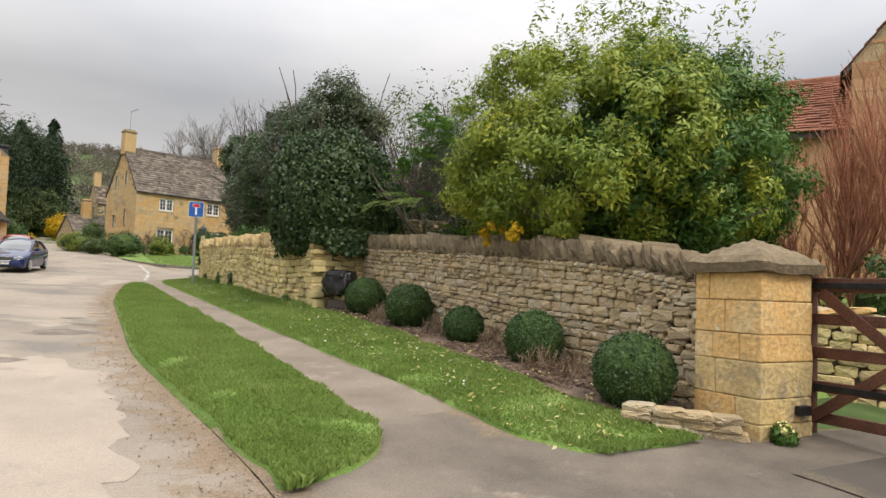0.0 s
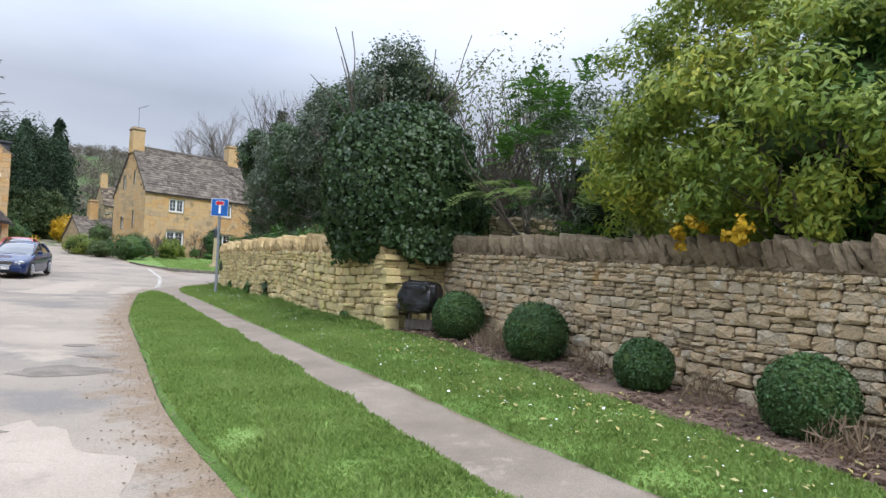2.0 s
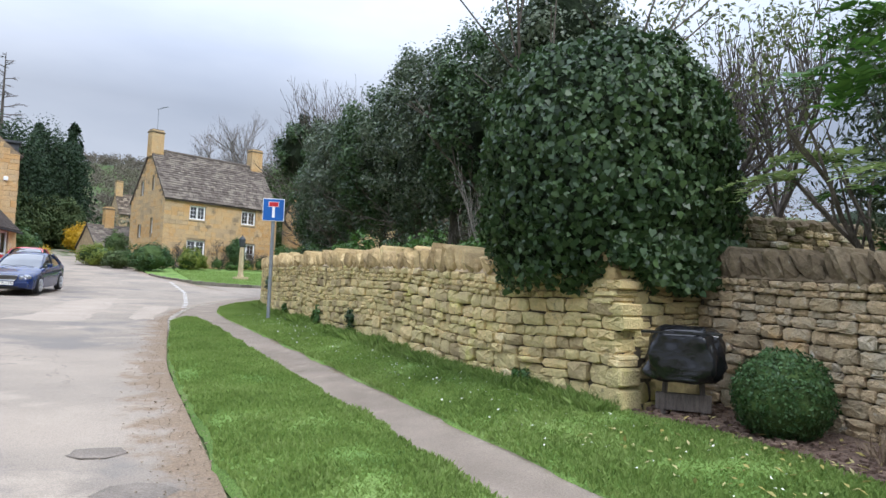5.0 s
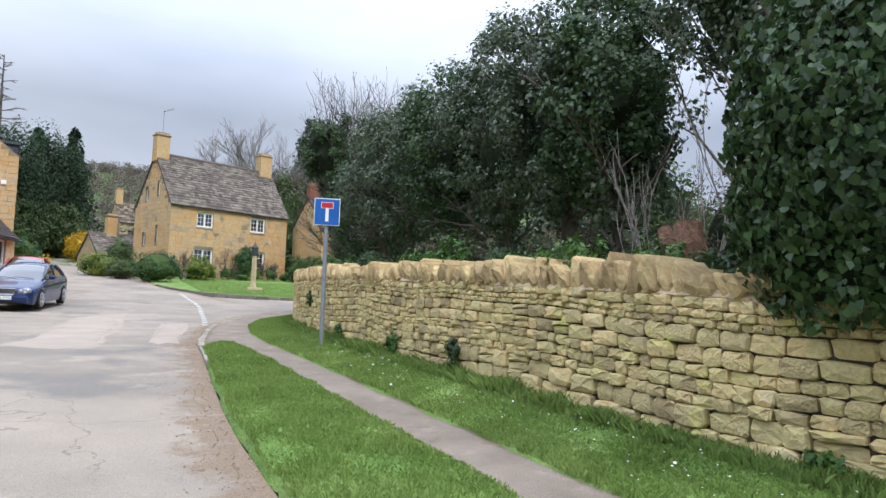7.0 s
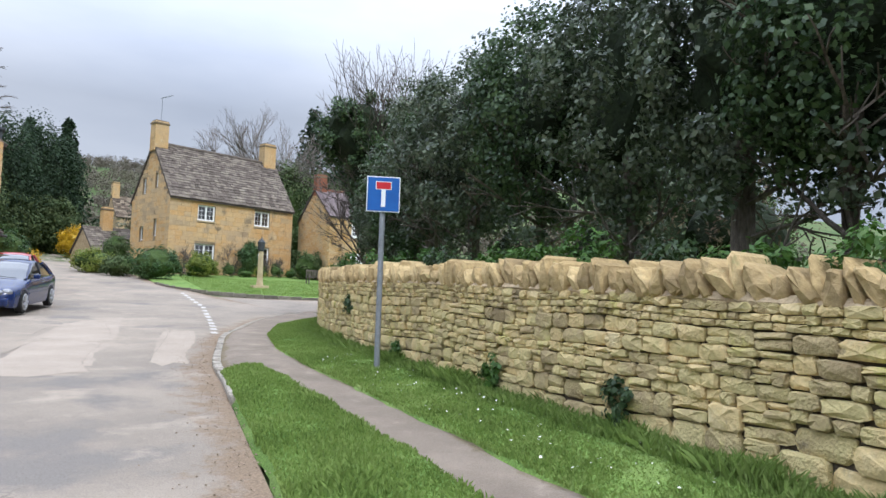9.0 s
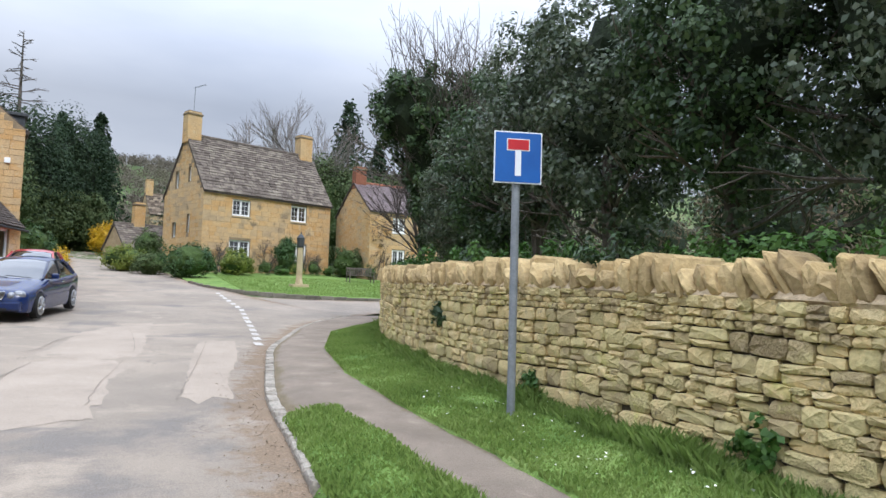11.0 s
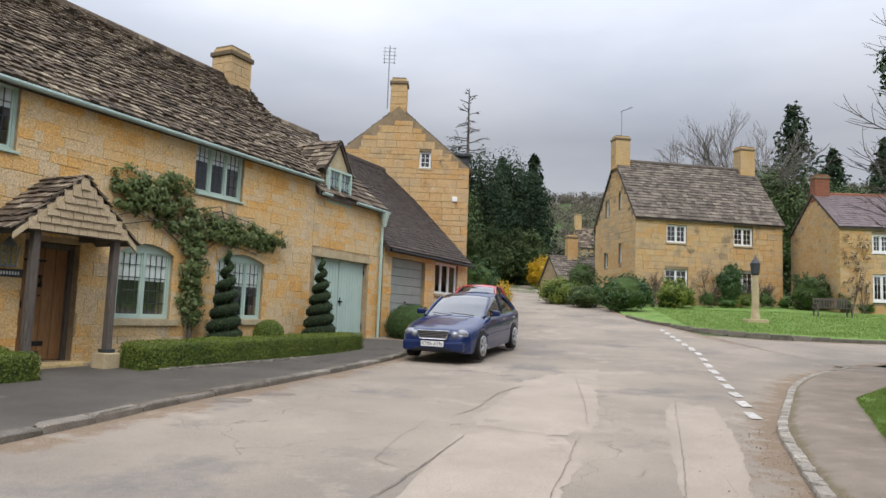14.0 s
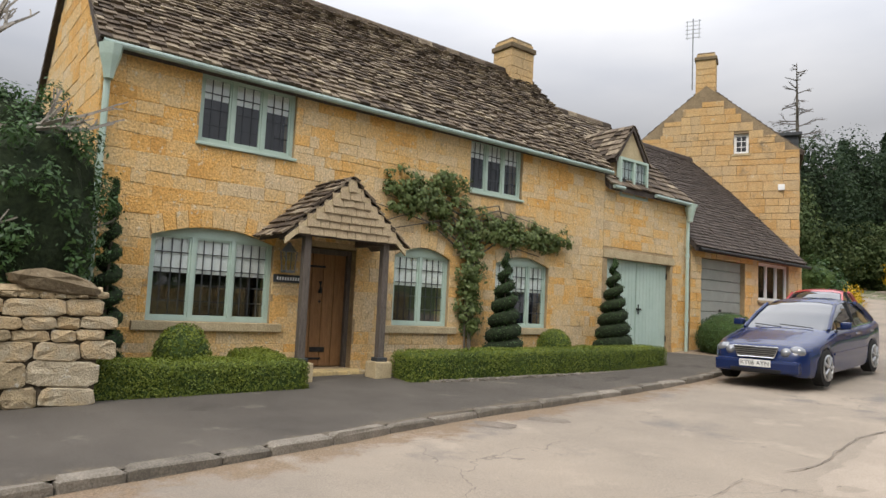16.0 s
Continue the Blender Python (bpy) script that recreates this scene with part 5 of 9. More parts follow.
def skin(centre, radii, n, seed, lump=0.06, depth=0.06, flat=-1.0):
    """Leaf points close over a clipped rounded form."""
    rs = np.random.RandomState(seed)
    d = sphere_dirs(rs, n)
    d = d[d[:, 2] > flat]
    r = lumpy(d, seed, lump, 3.0) * (1 - depth * rs.uniform(0, 1, len(d)))
    return np.asarray(centre) + d * r[:, None] * np.asarray(radii), d


# Solid crown core, mostly coloured dark to stand for shade inside.
def inner(parent, centre, radii, seed, mat, lump=0.2, name="crown_core"):
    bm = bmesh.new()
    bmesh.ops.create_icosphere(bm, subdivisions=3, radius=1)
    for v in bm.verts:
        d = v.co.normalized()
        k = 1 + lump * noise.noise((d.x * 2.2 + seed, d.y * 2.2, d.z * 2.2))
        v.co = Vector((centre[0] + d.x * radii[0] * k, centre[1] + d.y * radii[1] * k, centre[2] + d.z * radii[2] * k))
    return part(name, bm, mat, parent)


def branches(bm, start, way, length, radius, depth, rnd, spread=0.5, up=0.12, sides=4, shrink=0.72, kids=(2, 3)):
    """Forking limbs, thinning towards the twigs."""
    pts, p, d = [Vector(start)], Vector(start), Vector(way).normalized()
    segs = 3
    for k in range(segs):
        d = (d + Vector((rnd.gauss(0, 0.12), rnd.gauss(0, 0.12), rnd.gauss(0, 0.08) + up * 0.5))).normalized()
        p = p + d * length / segs
        pts.append(p.copy())
    tube(pts, [radius * (1 - 0.35 * i / segs) for i in range(segs + 1)], sides, bm, False)
    if depth <= 0:
        return
    for k in range(rnd.randint(*kids) + (1 if depth > 2 else 0)):
        q = pts[rnd.randint(1, segs)]
        side = Vector((rnd.gauss(0, 1), rnd.gauss(0, 1), rnd.gauss(0, 0.45)))
        side = (side - d * side.dot(d)).normalized()
        branches(bm, q, (d + side * spread * rnd.uniform(0.7, 1.5) + Vector((0, 0, up))), length * shrink * rnd.uniform(0.75, 1.1), radius * 0.58, depth - 1, rnd, spread, up, max(3, sides - 1), shrink, kids)
    branches(bm, pts[-1], d, length * shrink, radius * 0.62, depth - 1, rnd, spread, up, max(3, sides - 1), shrink, kids)


def bare_tree(name, x, y, z, height, seed, label, mat=None, depth=5, spread=0.55, trunk_r=0.16, up=0.15, stems=1):
    rnd = random.Random(seed)
    root = thing(name, pose(x, y, z), label, "tree")
    for s in range(stems):
        bm = bmesh.new()
        lean = (rnd.gauss(0, 0.12), rnd.gauss(0, 0.12), 1)
        branches(bm, (rnd.gauss(0, 0.2) * (stems > 1), rnd.gauss(0, 0.2) * (stems > 1), -0.2), lean, height * 0.30, trunk_r, depth, rnd, spread, up, 6)
        part("trunk" if s == 0 else "stem", bm, mat or M_TWIG, root)
    return root


def conifer(x, y, z, height, width, seed, label, tiers=30, per=380, size=0.62):
    rs = np.random.RandomState(seed)
    root = thing("conifer", pose(x, y, z), label, "tree", "conifers behind the houses")
    part("trunk", tube([(0, 0, -0.3), (0, 0, height * 0.95)], [0.05 * width + 0.06, 0.03], 6), M_BARK, root)
    P, N = [], []
    for k in range(tiers):
        f = k / tiers
        r = width * (1 - f) ** 0.8 * rs.uniform(0.75, 1.15) + 0.1
        h = height * (0.06 + 0.94 * f)
        arms = 9
        n = max(20, int(per * (1 - f * 0.8)))
        a = rs.randint(0, arms, n) * math.tau / arms + rs.normal(0, 0.16, n) + k * 1.3
        q = rs.uniform(0.15, 1, n) ** 0.6 * r * (0.8 + 0.3 * np.sin(a * 3 + k))
        P.append(np.stack([np.cos(a) * q, np.sin(a) * q, h - q * 0.25 + rs.normal(0, height * 0.012, n)], 1))
        N.append(np.stack([np.cos(a) * 0.5, np.sin(a) * 0.5, np.full(n, 0.8)], 1))
    leaf_mesh("crown", np.concatenate(P), np.concatenate(N), size, M_CONIFER, root, 0.4, seed, 0.5)
    return root


def shrub(name, x, y, z, radii, seed, mat, label, count=40, each=60, clump=0.25, size=0.08, core=0.7, core_mat=None, stem=True, group="", aspect=0.5, lump=0.25, lift=None, category="shrub"):
    """A loose bush: stems, a core usually coloured as inner shade, leaves in clumps."""
    root = thing(name, pose(x, y, z), label, category, group)
    cz = radii[2] * 0.95 if lift is None else lift
    if stem:
        rnd = random.Random(seed)
        bm = bmesh.new()
        for k in range(3):
            branches(bm, (rnd.gauss(0, 0.06), rnd.gauss(0, 0.06), -0.1), (rnd.gauss(0, 0.35), rnd.gauss(0, 0.35), 1), cz * 0.62, 0.02 + radii[2] * 0.018, 2, rnd, 0.6, 0.1, 5)
        part("stem", bm, M_BARK, root)
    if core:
        inner(root, (0, 0, cz), [r * core for r in radii], seed, core_mat or M_INNER_SHADE)
    p, d = clumps((0, 0, cz), radii, count, each, clump, seed, lump=lump)
    leaf_mesh("crown", p, d, size, mat, root, aspect, seed)
    return root


def clipped_ball(name, x, y, z, radii, seed, mat, label, n=5000, size=0.035, group=""):
    root = thing(name, pose(x, y, z), label, "shrub", group)
    inner(root, (0, 0, radii[2] * 0.86), [r * 0.93 for r in radii], seed, M_INNER_SHADE_G, 0.06)
    p, d = skin((0, 0, radii[2] * 0.86), radii, n, seed, 0.08, 0.09, -0.86)
    leaf_mesh("crown", p, d, size, mat, root, 0.6, seed)
    return root


def hedge_box(name, m, l, w, h, seed, mat, label, n=9000, size=0.035, round_=0.1):
    """A clipped box hedge: rounded block in local x (length), y, z."""
    root = thing(name, m, label, "hedge", "clipped hedges before the cottage")
    bm = slab(0.03, l - 0.03, 0.03, w - 0.03, -0.1, h - 0.03, round_)
    part("crown_core", bm, M_INNER_SHADE_G, root)
    rs = np.random.RandomState(seed)
    areas = np.array([l * h, l * w, w * h, w * h, l * h])
    f = rs.choice(5, n, p=areas / areas.sum())
    a, b = rs.uniform(0, 1, n), rs.uniform(0, 1, n)
    P, N = np.zeros((n, 3)), np.zeros((n, 3))
    for k, (pt, nn) in enumerate(((lambda a, b: (a * l, 0 * a, b * h), (0, -1, 0)), (lambda a, b: (a * l, b * w, 0 * a + h), (0, 0, 1)), (lambda a, b: (0 * a, a * w, b * h), (-1, 0, 0)),
                                  (lambda a, b: (0 * a + l, a * w, b * h), (1, 0, 0)), (lambda a, b: (a * l, 0 * a + w, b * h), (0, 1, 0)))):
        i = f == k
        P[i] = np.stack(pt(a[i], b[i]), 1)
        N[i] = nn
    c = np.clip(P, [round_, round_, 0], [l - round_, w - round_, h - round_])
    dv = P - c
    ln = np.linalg.norm(dv, axis=1)
    k = ln > round_
    P[k] = c[k] + dv[k] / ln[k][:, None] * round_
    N[k] = dv[k] / ln[k][:, None]
    P += N * (rs.uniform(-0.04, 0.025, n) + np.array([0.03 * noise.noise((p[0] * 2.2, p[1] * 2.2 + seed, p[2] * 2.2)) for p in P]))[:, None]
    leaf_mesh("crown", P, N, size, mat, root, 0.6, seed)
    return root


def gz(x, y, dz=0.0):
    return float(land(x, y)) + dz


# -- clipped box balls in the bed
for bx, by, br, bs in ((4.50, 11.3, 0.36, 1), (4.50, 9.5, 0.37, 2), (4.52, 7.85, 0.27, 3), (4.50, 6.25, 0.33, 4), (4.42, 4.62, 0.37, 5)):
    clipped_ball("box_ball", bx, by, gz(bx, by, 0.02), (br, br, br * 0.98), 60 + bs, M_BOX, "clipped dark green box ball in the soil bed", 5200, 0.03, "box balls along the wall")
# -- dry perennials between them
for k, (bx, by) in enumerate(((4.5, 10.5), (4.55, 8.7), (4.6, 7.2), (4.5, 5.5), (4.3, 10.0), (4.65, 6.6), (4.3, 5.85))):
    rs = np.random.RandomState(90 + k)
    root = thing("dry_perennial", pose(bx, by, gz(bx, by, 0.04)), "tuft of dry brown perennial stems", "plant", "dry tufts in the bed")
    n = 160
    a = rs.uniform(0, math.tau, n)
    r = rs.uniform(0, 0.24, n)
    p = np.stack([np.cos(a) * r, np.sin(a) * r, rs.uniform(0.02, 0.24, n) * (1.2 - r * 2.5)], 1)
    leaf_mesh("dry_stem", p, np.stack([np.cos(a), np.sin(a), 0 * a], 1), 0.16, M_DRY, root, 0.07, 90 + k, -1.5)

# -- the big laurel-like shrub leaning over the wall
laurel = thing("evergreen_shrub", pose(6.45, 7.25, gz(6.5, 7, 0.45)), "big sunny green and yellow evergreen shrub over the wall", "shrub")
lb = bmesh.new()
rnd = random.Random(5)
for k in range(5):
    branches(lb, (rnd.gauss(0, 0.3), rnd.gauss(0, 0.3), -0.2), (rnd.gauss(0, 0.5), rnd.gauss(0, 0.5), 1), 1.0, 0.06, 3, rnd, 0.6, 0.1, 5)
part("stem", lb, M_BARK, laurel)
inner(laurel, (0.2, -0.2, 2.0), (1.2, 1.3, 0.95), 3, M_INNER_SHADE_G, 0.3)
p1, d1 = clumps((-0.1, 0.2, 2.1), (2.0, 2.35, 1.7), 560, 175, 0.22, 5, 0.55, 0.24, -0.8)
leaf_mesh("crown", p1, d1, 0.082, M_LAUREL, laurel, 0.34, 5, scatter=0.45)
# Shaded half of the shrub: a deeper leaf colour stands for less light.
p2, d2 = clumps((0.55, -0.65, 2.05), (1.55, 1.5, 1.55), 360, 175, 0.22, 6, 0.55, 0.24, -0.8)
leaf_mesh("painted_shade_crown", p2, d2, 0.082, M_LAUREL_SHADE_FROND, laurel, 0.34, 6, scatter=0.45)
rs = np.random.RandomState(8)
tips = []
for k in range(34):
    a = rs.uniform(0, math.tau)
    r = rs.uniform(0.3, 1.9)
    base = np.array([math.cos(a) * r, math.sin(a) * r, 2.1 + 1.72 * math.sqrt(max(0.05, 1 - (r / 2.25) ** 2))])
    ln = rs.uniform(0.3, 0.75)
    q = rs.uniform(0, 1, 60)
    tips.append(base + np.stack([0.12 * q + rs.normal(0, 0.07, 60), -0.15 * q + rs.normal(0, 0.07, 60), q * ln], 1))
tips = np.concatenate(tips)
leaf_mesh("shoot_tip", tips, np.tile([0, 0, 1.0], (len(tips), 1)), 0.085, M_LAUREL, laurel, 0.34, 9)
for k, (fx, fy, fz) in enumerate(((-1.75, 0.25, 1.02), (-1.72, -0.25, 1.02))):
    p, d = clumps((fx, fy, fz), (0.14, 0.14, 0.12), 10, 26, 0.05, 30 + k)
    leaf_mesh("flower_spray", p, d, 0.055, M_YELLOW, laurel, 0.6, 30 + k, label="yellow flower spray")

# -- fern-leaved shrub with arching fronds
mah = thing("mahonia_shrub", pose(6.1, 11.1, gz(6, 11, 0.7)), "dark fern-leaved shrub with arching yellow-green fronds", "shrub")
mb = bmesh.new()
for k in range(6):
    branches(mb, (rnd.gauss(0, 0.15), rnd.gauss(0, 0.15), -0.2), (rnd.gauss(0, 0.35), rnd.gauss(0, 0.35), 1), 1.25, 0.045, 2, rnd, 0.5, 0.15, 5)
part("stem", mb, M_BARK, mah)
inner(mah, (0.6, 0, 1.3), (0.45, 0.5, 0.7), 9, M_INNER_SHADE, 0.4)
p, d = clumps((0.4, 0, 1.9), (1.0, 1.0, 1.35), 110, 70, 0.25, 33, 0.3, 0.3)
leaf_mesh("crown", p, d, 0.09, M_HOLLY, mah, 0.3, 33)


def fronds(name, stalks, seed, mat, parent, size=0.13):
    """Pinnate leaves: a drooping rib with pairs of leaflets pointing out and forward."""
    rs = np.random.RandomState(seed)
    P, N, T, R = [], [], [], bmesh.new()
    for o, a, el, ln in stalks:
        o = np.asarray(o, float)
        d = np.array([math.cos(a) * math.cos(el), math.sin(a) * math.cos(el), math.sin(el)])
        side = np.array([-math.sin(a), math.cos(a), 0])
        up = np.cross(d, side)
        up = up if up[2] > 0 else -up
        pts = []
        for j in range(13):
            q = j / 12
            c = o + d * ln * q + np.array([0, 0, -0.35 * q * q * ln])
            pts.append(tuple(c))
            if j > 1:
                w = size * (0.65 + 0.55 * math.sin(math.pi * q))
                for s in (-1, 1):
                    way = side * s * 0.9 + d * 0.45 + np.array([0, 0, -0.15])
                    P.append(c + way / np.linalg.norm(way) * w * 0.5)
                    N.append(up)
                    T.append(way)
        tube(pts, [0.006 * (1 - 0.6 * j / 12) for j in range(13)], 3, R, False)
    leaf_mesh(name, np.array(P), np.array(N), size, mat, parent, 0.30, seed, scatter=0.16, along_=np.array(T))["kind"] = "stuff"
    part(name + "_rib", R, M_WEED, parent)["kind"] = "stuff"


rs = np.random.RandomState(31)
whorls = []
for k in range(34):
    a, r, z = rs.uniform(0, math.tau), rs.uniform(0.1, 1.1), rs.uniform(0.7, 3.0)
    r *= 1.15 - 0.22 * abs(z - 1.6)
    for j in range(5):
        whorls.append(((math.cos(a) * r, math.sin(a) * r, z), a + rs.normal(0, 1.3), rs.uniform(-0.1, 0.9), rs.uniform(0.4, 0.65)))
fronds("frond", whorls, 31, M_LAUREL_SHADE_FROND, mah, 0.12)
low = []
for o, a0, n in (((-0.85, 0.15, 1.45), 3.3, 7), ((-0.95, -0.25, 1.3), 3.7, 5), ((-0.35, -0.75, 1.2), 4.4, 8), ((-1.0, 0.5, 1.35), 2.9, 5), ((-0.2, -0.6, 1.8), 4.2, 5)):
    for j in range(n):
        low.append((o, a0 + rs.normal(0, 0.6), rs.uniform(-0.05, 0.5), rs.uniform(0.5, 0.72)))
fronds("low_frond", low, 32, M_MAHONIA, mah, 0.12)

# -- light twiggy shrub behind the ivy
sh = bare_tree("twiggy_shrub", 6.6, 13.9, gz(6.6, 13.9, 0.7), 4.8, 61, "twiggy shrub with fresh pale leaves", M_TWIG, 4, 0.55, 0.05, 0.16, 5)
p, d = clumps((0.1, -0.1, 2.9), (1.6, 1.5, 1.6), 170, 18, 0.3, 62, 0.2, 0.3)
leaf_mesh("crown", p, d, 0.075, M_MIXED, sh, 0.5, 62)

# -- ivy column over the wall's corner
IVY_Z = gz(4.6, 13.2, 0.0)
ivy = thing("ivy_mound", pose(4.5, 13.3, IVY_Z), "dense dark green ivy mound hanging over the wall corner", "ivy")
part("trunk", tube([(0.2, 0, -0.3), (0.2, 0.05, 1.5), (0.15, 0, 3.0)], [0.16, 0.14, 0.06], 7), M_BARK, ivy)


def ivy_lobe(name, centre, radii, n, seed, power=2.7):
    """A squared-off ivy dome: heart coloured as shade, with a shingle of hanging leaves."""
    rs = np.random.RandomState(seed)
    d = sphere_dirs(rs, n)
    k = (np.abs(d) ** power).sum(1) ** (-1 / power)
    lump = lumpy(d, seed, 0.09, 3.2) * (1 + 0.07 * np.array([noise.noise((q[0] * 9, q[1] * 9, q[2] * 9)) for q in d]))
    p = np.asarray(centre) + d * (k * lump * (1 - 0.1 * rs.uniform(0, 1, n) ** 2))[:, None] * np.asarray(radii)
    bm = bmesh.new()
    bmesh.ops.create_icosphere(bm, subdivisions=4, radius=1)
    for v in bm.verts:
        q = v.co.normalized()
        r = (abs(q.x) ** power + abs(q.y) ** power + abs(q.z) ** power) ** (-1 / power) * 0.9 * (1 + 0.09 * noise.noise((q.x * 3.2 + seed, q.y * 3.2, q.z * 3.2)))
        v.co = Vector((centre[0] + q.x * r * radii[0], centre[1] + q.y * r * radii[1], centre[2] + q.z * r * radii[2]))
        v.co.z = max(v.co.z, 2.22 - TOP)
    part("ivy_shade_core", bm, M_INNER_SHADE, ivy)
    skirt = 2.06 - TOP + 0.12 * np.array([noise.noise((q[0] * 2.7, q[1] * 2.7, seed)) for q in p])
    k = p[:, 2] > skirt
    leaf_mesh(name, p[k], (d / np.asarray(radii))[k], 0.064, M_IVY, ivy, 0.9, seed, 1.8, "", True, 0.5)


TOP = IVY_Z
ivy_lobe("crown", (-0.05, 0.0, 3.15 - TOP), (1.16, 1.12, 1.42), 26000, 12)
ivy_lobe("side_crown", (0.85, 0.05, 2.75 - TOP), (0.85, 0.7, 1.1), 12000, 15, 2.2)
rs = np.random.RandomState(3)
n = 4200
hx, hz = rs.uniform(-1, 1, n), rs.uniform(0, 1, n)
ragged = 0.16 * np.array([noise.noise((q * 3.3, 2.0, 0)) for q in hx])
hang = np.stack([hx * 0.75 + 0.05, -1.05 + rs.normal(0, 0.05, n) + 0.12 * np.abs(hx), 2.55 - TOP - hz * (0.5 + ragged - 0.25 * np.abs(hx))], 1)
leaf_mesh("hanging_ivy", hang, np.tile([-0.35, -1.0, 0.2], (n, 1)), 0.064, M_IVY, ivy, 0.9, 13, 1.8, "", True, 0.5)

# -- holly above
holly = shrub("holly_tree", 5.3, 15.2, gz(5.3, 15, 0.7), (1.0, 1.0, 1.05), 14, M_HOLLY, "dark glossy holly tree above the ivy", 130, 90, 0.24, 0.07, 0.66, M_INNER_SHADE, True, "", 0.6, 0.25, 3.5, "tree")

# -- the ivy-clad trees behind the lane wall, one after another
ROW = [(5.4, 17.5, 0.8, 0.85, 2.9, 1.45), (5.55, 18.7, 1.05, 1.05, 3.1, 1.6), (5.55, 20.4, 1.1, 1.1, 3.0, 1.6), (5.5, 22.2, 1.1, 1.15, 3.0, 1.65), (5.55, 24.1, 1.15, 1.2, 2.9, 1.6), (5.8, 26.0, 1.15, 1.2, 2.8, 1.6),
       (6.15, 27.9, 1.15, 1.15, 2.6, 1.6), (6.6, 29.8, 1.1, 1.1, 2.4, 1.5), (7.2, 31.6, 1.05, 1.05, 2.1, 1.4)]
for k, (tx, ty, rx, ry, cz, rz) in enumerate(ROW):
    tz = gz(tx, ty, 0.7)
    root = thing("ivy_clad_tree", pose(tx, ty, tz), "dark ivy-clad evergreen tree behind the stone wall", "tree", "ivy-clad trees behind the wall")
    r2 = random.Random(200 + k)
    tb = bmesh.new()
    tube([(0, 0, -0.4), (r2.gauss(0, 0.1), r2.gauss(0, 0.1), 1.6), (r2.gauss(0, 0.2), r2.gauss(0, 0.2), cz + 0.6)], [0.15, 0.11, 0.04], 7, tb)
    for j in range(6):
        branches(tb, (0, 0, 0.6 + j * 0.35), (r2.gauss(0, 1), r2.gauss(0, 1), 0.5), 0.7, 0.03, 2, r2, 0.6, 0.05, 4)
    part("trunk", tb, M_BARK, root)
    inner(root, (0.15, 0, cz), (rx * 0.5, ry * 0.58, rz * 0.62), 210 + k, M_INNER_SHADE, 0.35)
    p, d = clumps((0, 0, cz), (rx, ry, rz), 150, 84, 0.23, 210 + k, 0.68, 0.35)
    leaf_mesh("crown", p, d, 0.074, M_HOLLY if k % 3 else M_IVY, root, 0.65, 210 + k)
    p, d = clumps((0.2, 0, cz - rz * 0.8), (rx * 0.8, ry * 0.75, 0.7), 24, 70, 0.22, 230 + k, 0.3, 0.3)
    leaf_mesh("low_crown", p, d, 0.08, M_HOLLY, root, 0.65, 230 + k)
# weeds along the top of the wall
for k in range(22):
    y = 14.6 + k * 0.95
    x = on(WALL_C, y) + 0.55 + 0.15 * math.sin(k * 2.1)
    h = 0.2 + 0.1 * (k % 3)
    root = thing("wall_weeds", pose(x, y, gz(x, y, 1.24)), "fresh green weeds growing behind the coping", "plant", "weeds on the wall")
    p, d = clumps((0, 0, 0.1), (0.3, 0.55, h), 24, 40, 0.12, 300 + k, 0.2)
    leaf_mesh("crown", p, d, 0.07, M_WEED if k % 4 else M_IVY, root, 0.45, 300 + k)
# saplings, stump and brambles beside the ivy
M_STUMP = material("stump_wood", [(0.10, 0.055, 0.035), (0.19, 0.11, 0.07)], 7, 0.95, bump=1.0, bump_scale=30, grain=0.35)
st = thing("tree_stump", pose(4.6, 15.5, gz(4.6, 15.5, 1.25)), "cut reddish brown stump behind the coping", "stump")
sb = bmesh.new()
tube([(0, 0, -0.3), (0.02, 0.0, 0.12), (-0.03, 0.02, 0.32), (0.0, 0.05, 0.52)], [0.22, 0.19, 0.16, 0.13], 9, sb)
tube([(0, 0.08, 0.2), (-0.02, 0.28, 0.36), (0.0, 0.36, 0.5)], [0.1, 0.09, 0.07], 7, sb)
part("wood", sb, M_STUMP, st)
for k, (sx, sy, hh) in enumerate(((4.8, 15.0, 3.4), (5.1, 15.9, 3.8), (4.7, 16.1, 3.0), (5.3, 15.4, 3.2))):
    bare_tree("bare_sapling", sx, sy, gz(sx, sy, 0.7), hh, 330 + k, "thin bare pale sapling behind the wall", M_PALEBARK, 3, 0.3, 0.017, 0.3)
for k, (sx, sy) in enumerate(((5.0, 14.6), (5.4, 16.2), (4.9, 15.6))):
    bare_tree("bramble", sx, sy, gz(sx, sy, 0.8), 1.3, 340 + k, "tangle of bare brown bramble stems", M_TWIG, 4, 0.9, 0.011, 0.02, 4)

for k, (sx, sy, rr) in enumerate(((6.2, 15.0, 0.9), (7.4, 14.6, 1.1), (6.9, 16.6, 1.0), (8.6, 15.4, 1.2), (8.2, 17.6, 1.2), (9.8, 16.8, 1.3), (10.6, 14.6, 1.3), (7.6, 20.5, 1.2), (8.0, 23.5, 1.2), (8.2, 26.5, 1.2))):
    shrub("bramble_thicket", sx, sy, gz(sx, sy, 0.65), (rr, rr, 1.15), 350 + k, M_BRAMBLE, "brown winter tangle of dead bramble leaves", 70, 34, 0.26, 0.075, 0.55, M_INNER_SHADE, True, "bramble thickets", 0.35, 0.4)

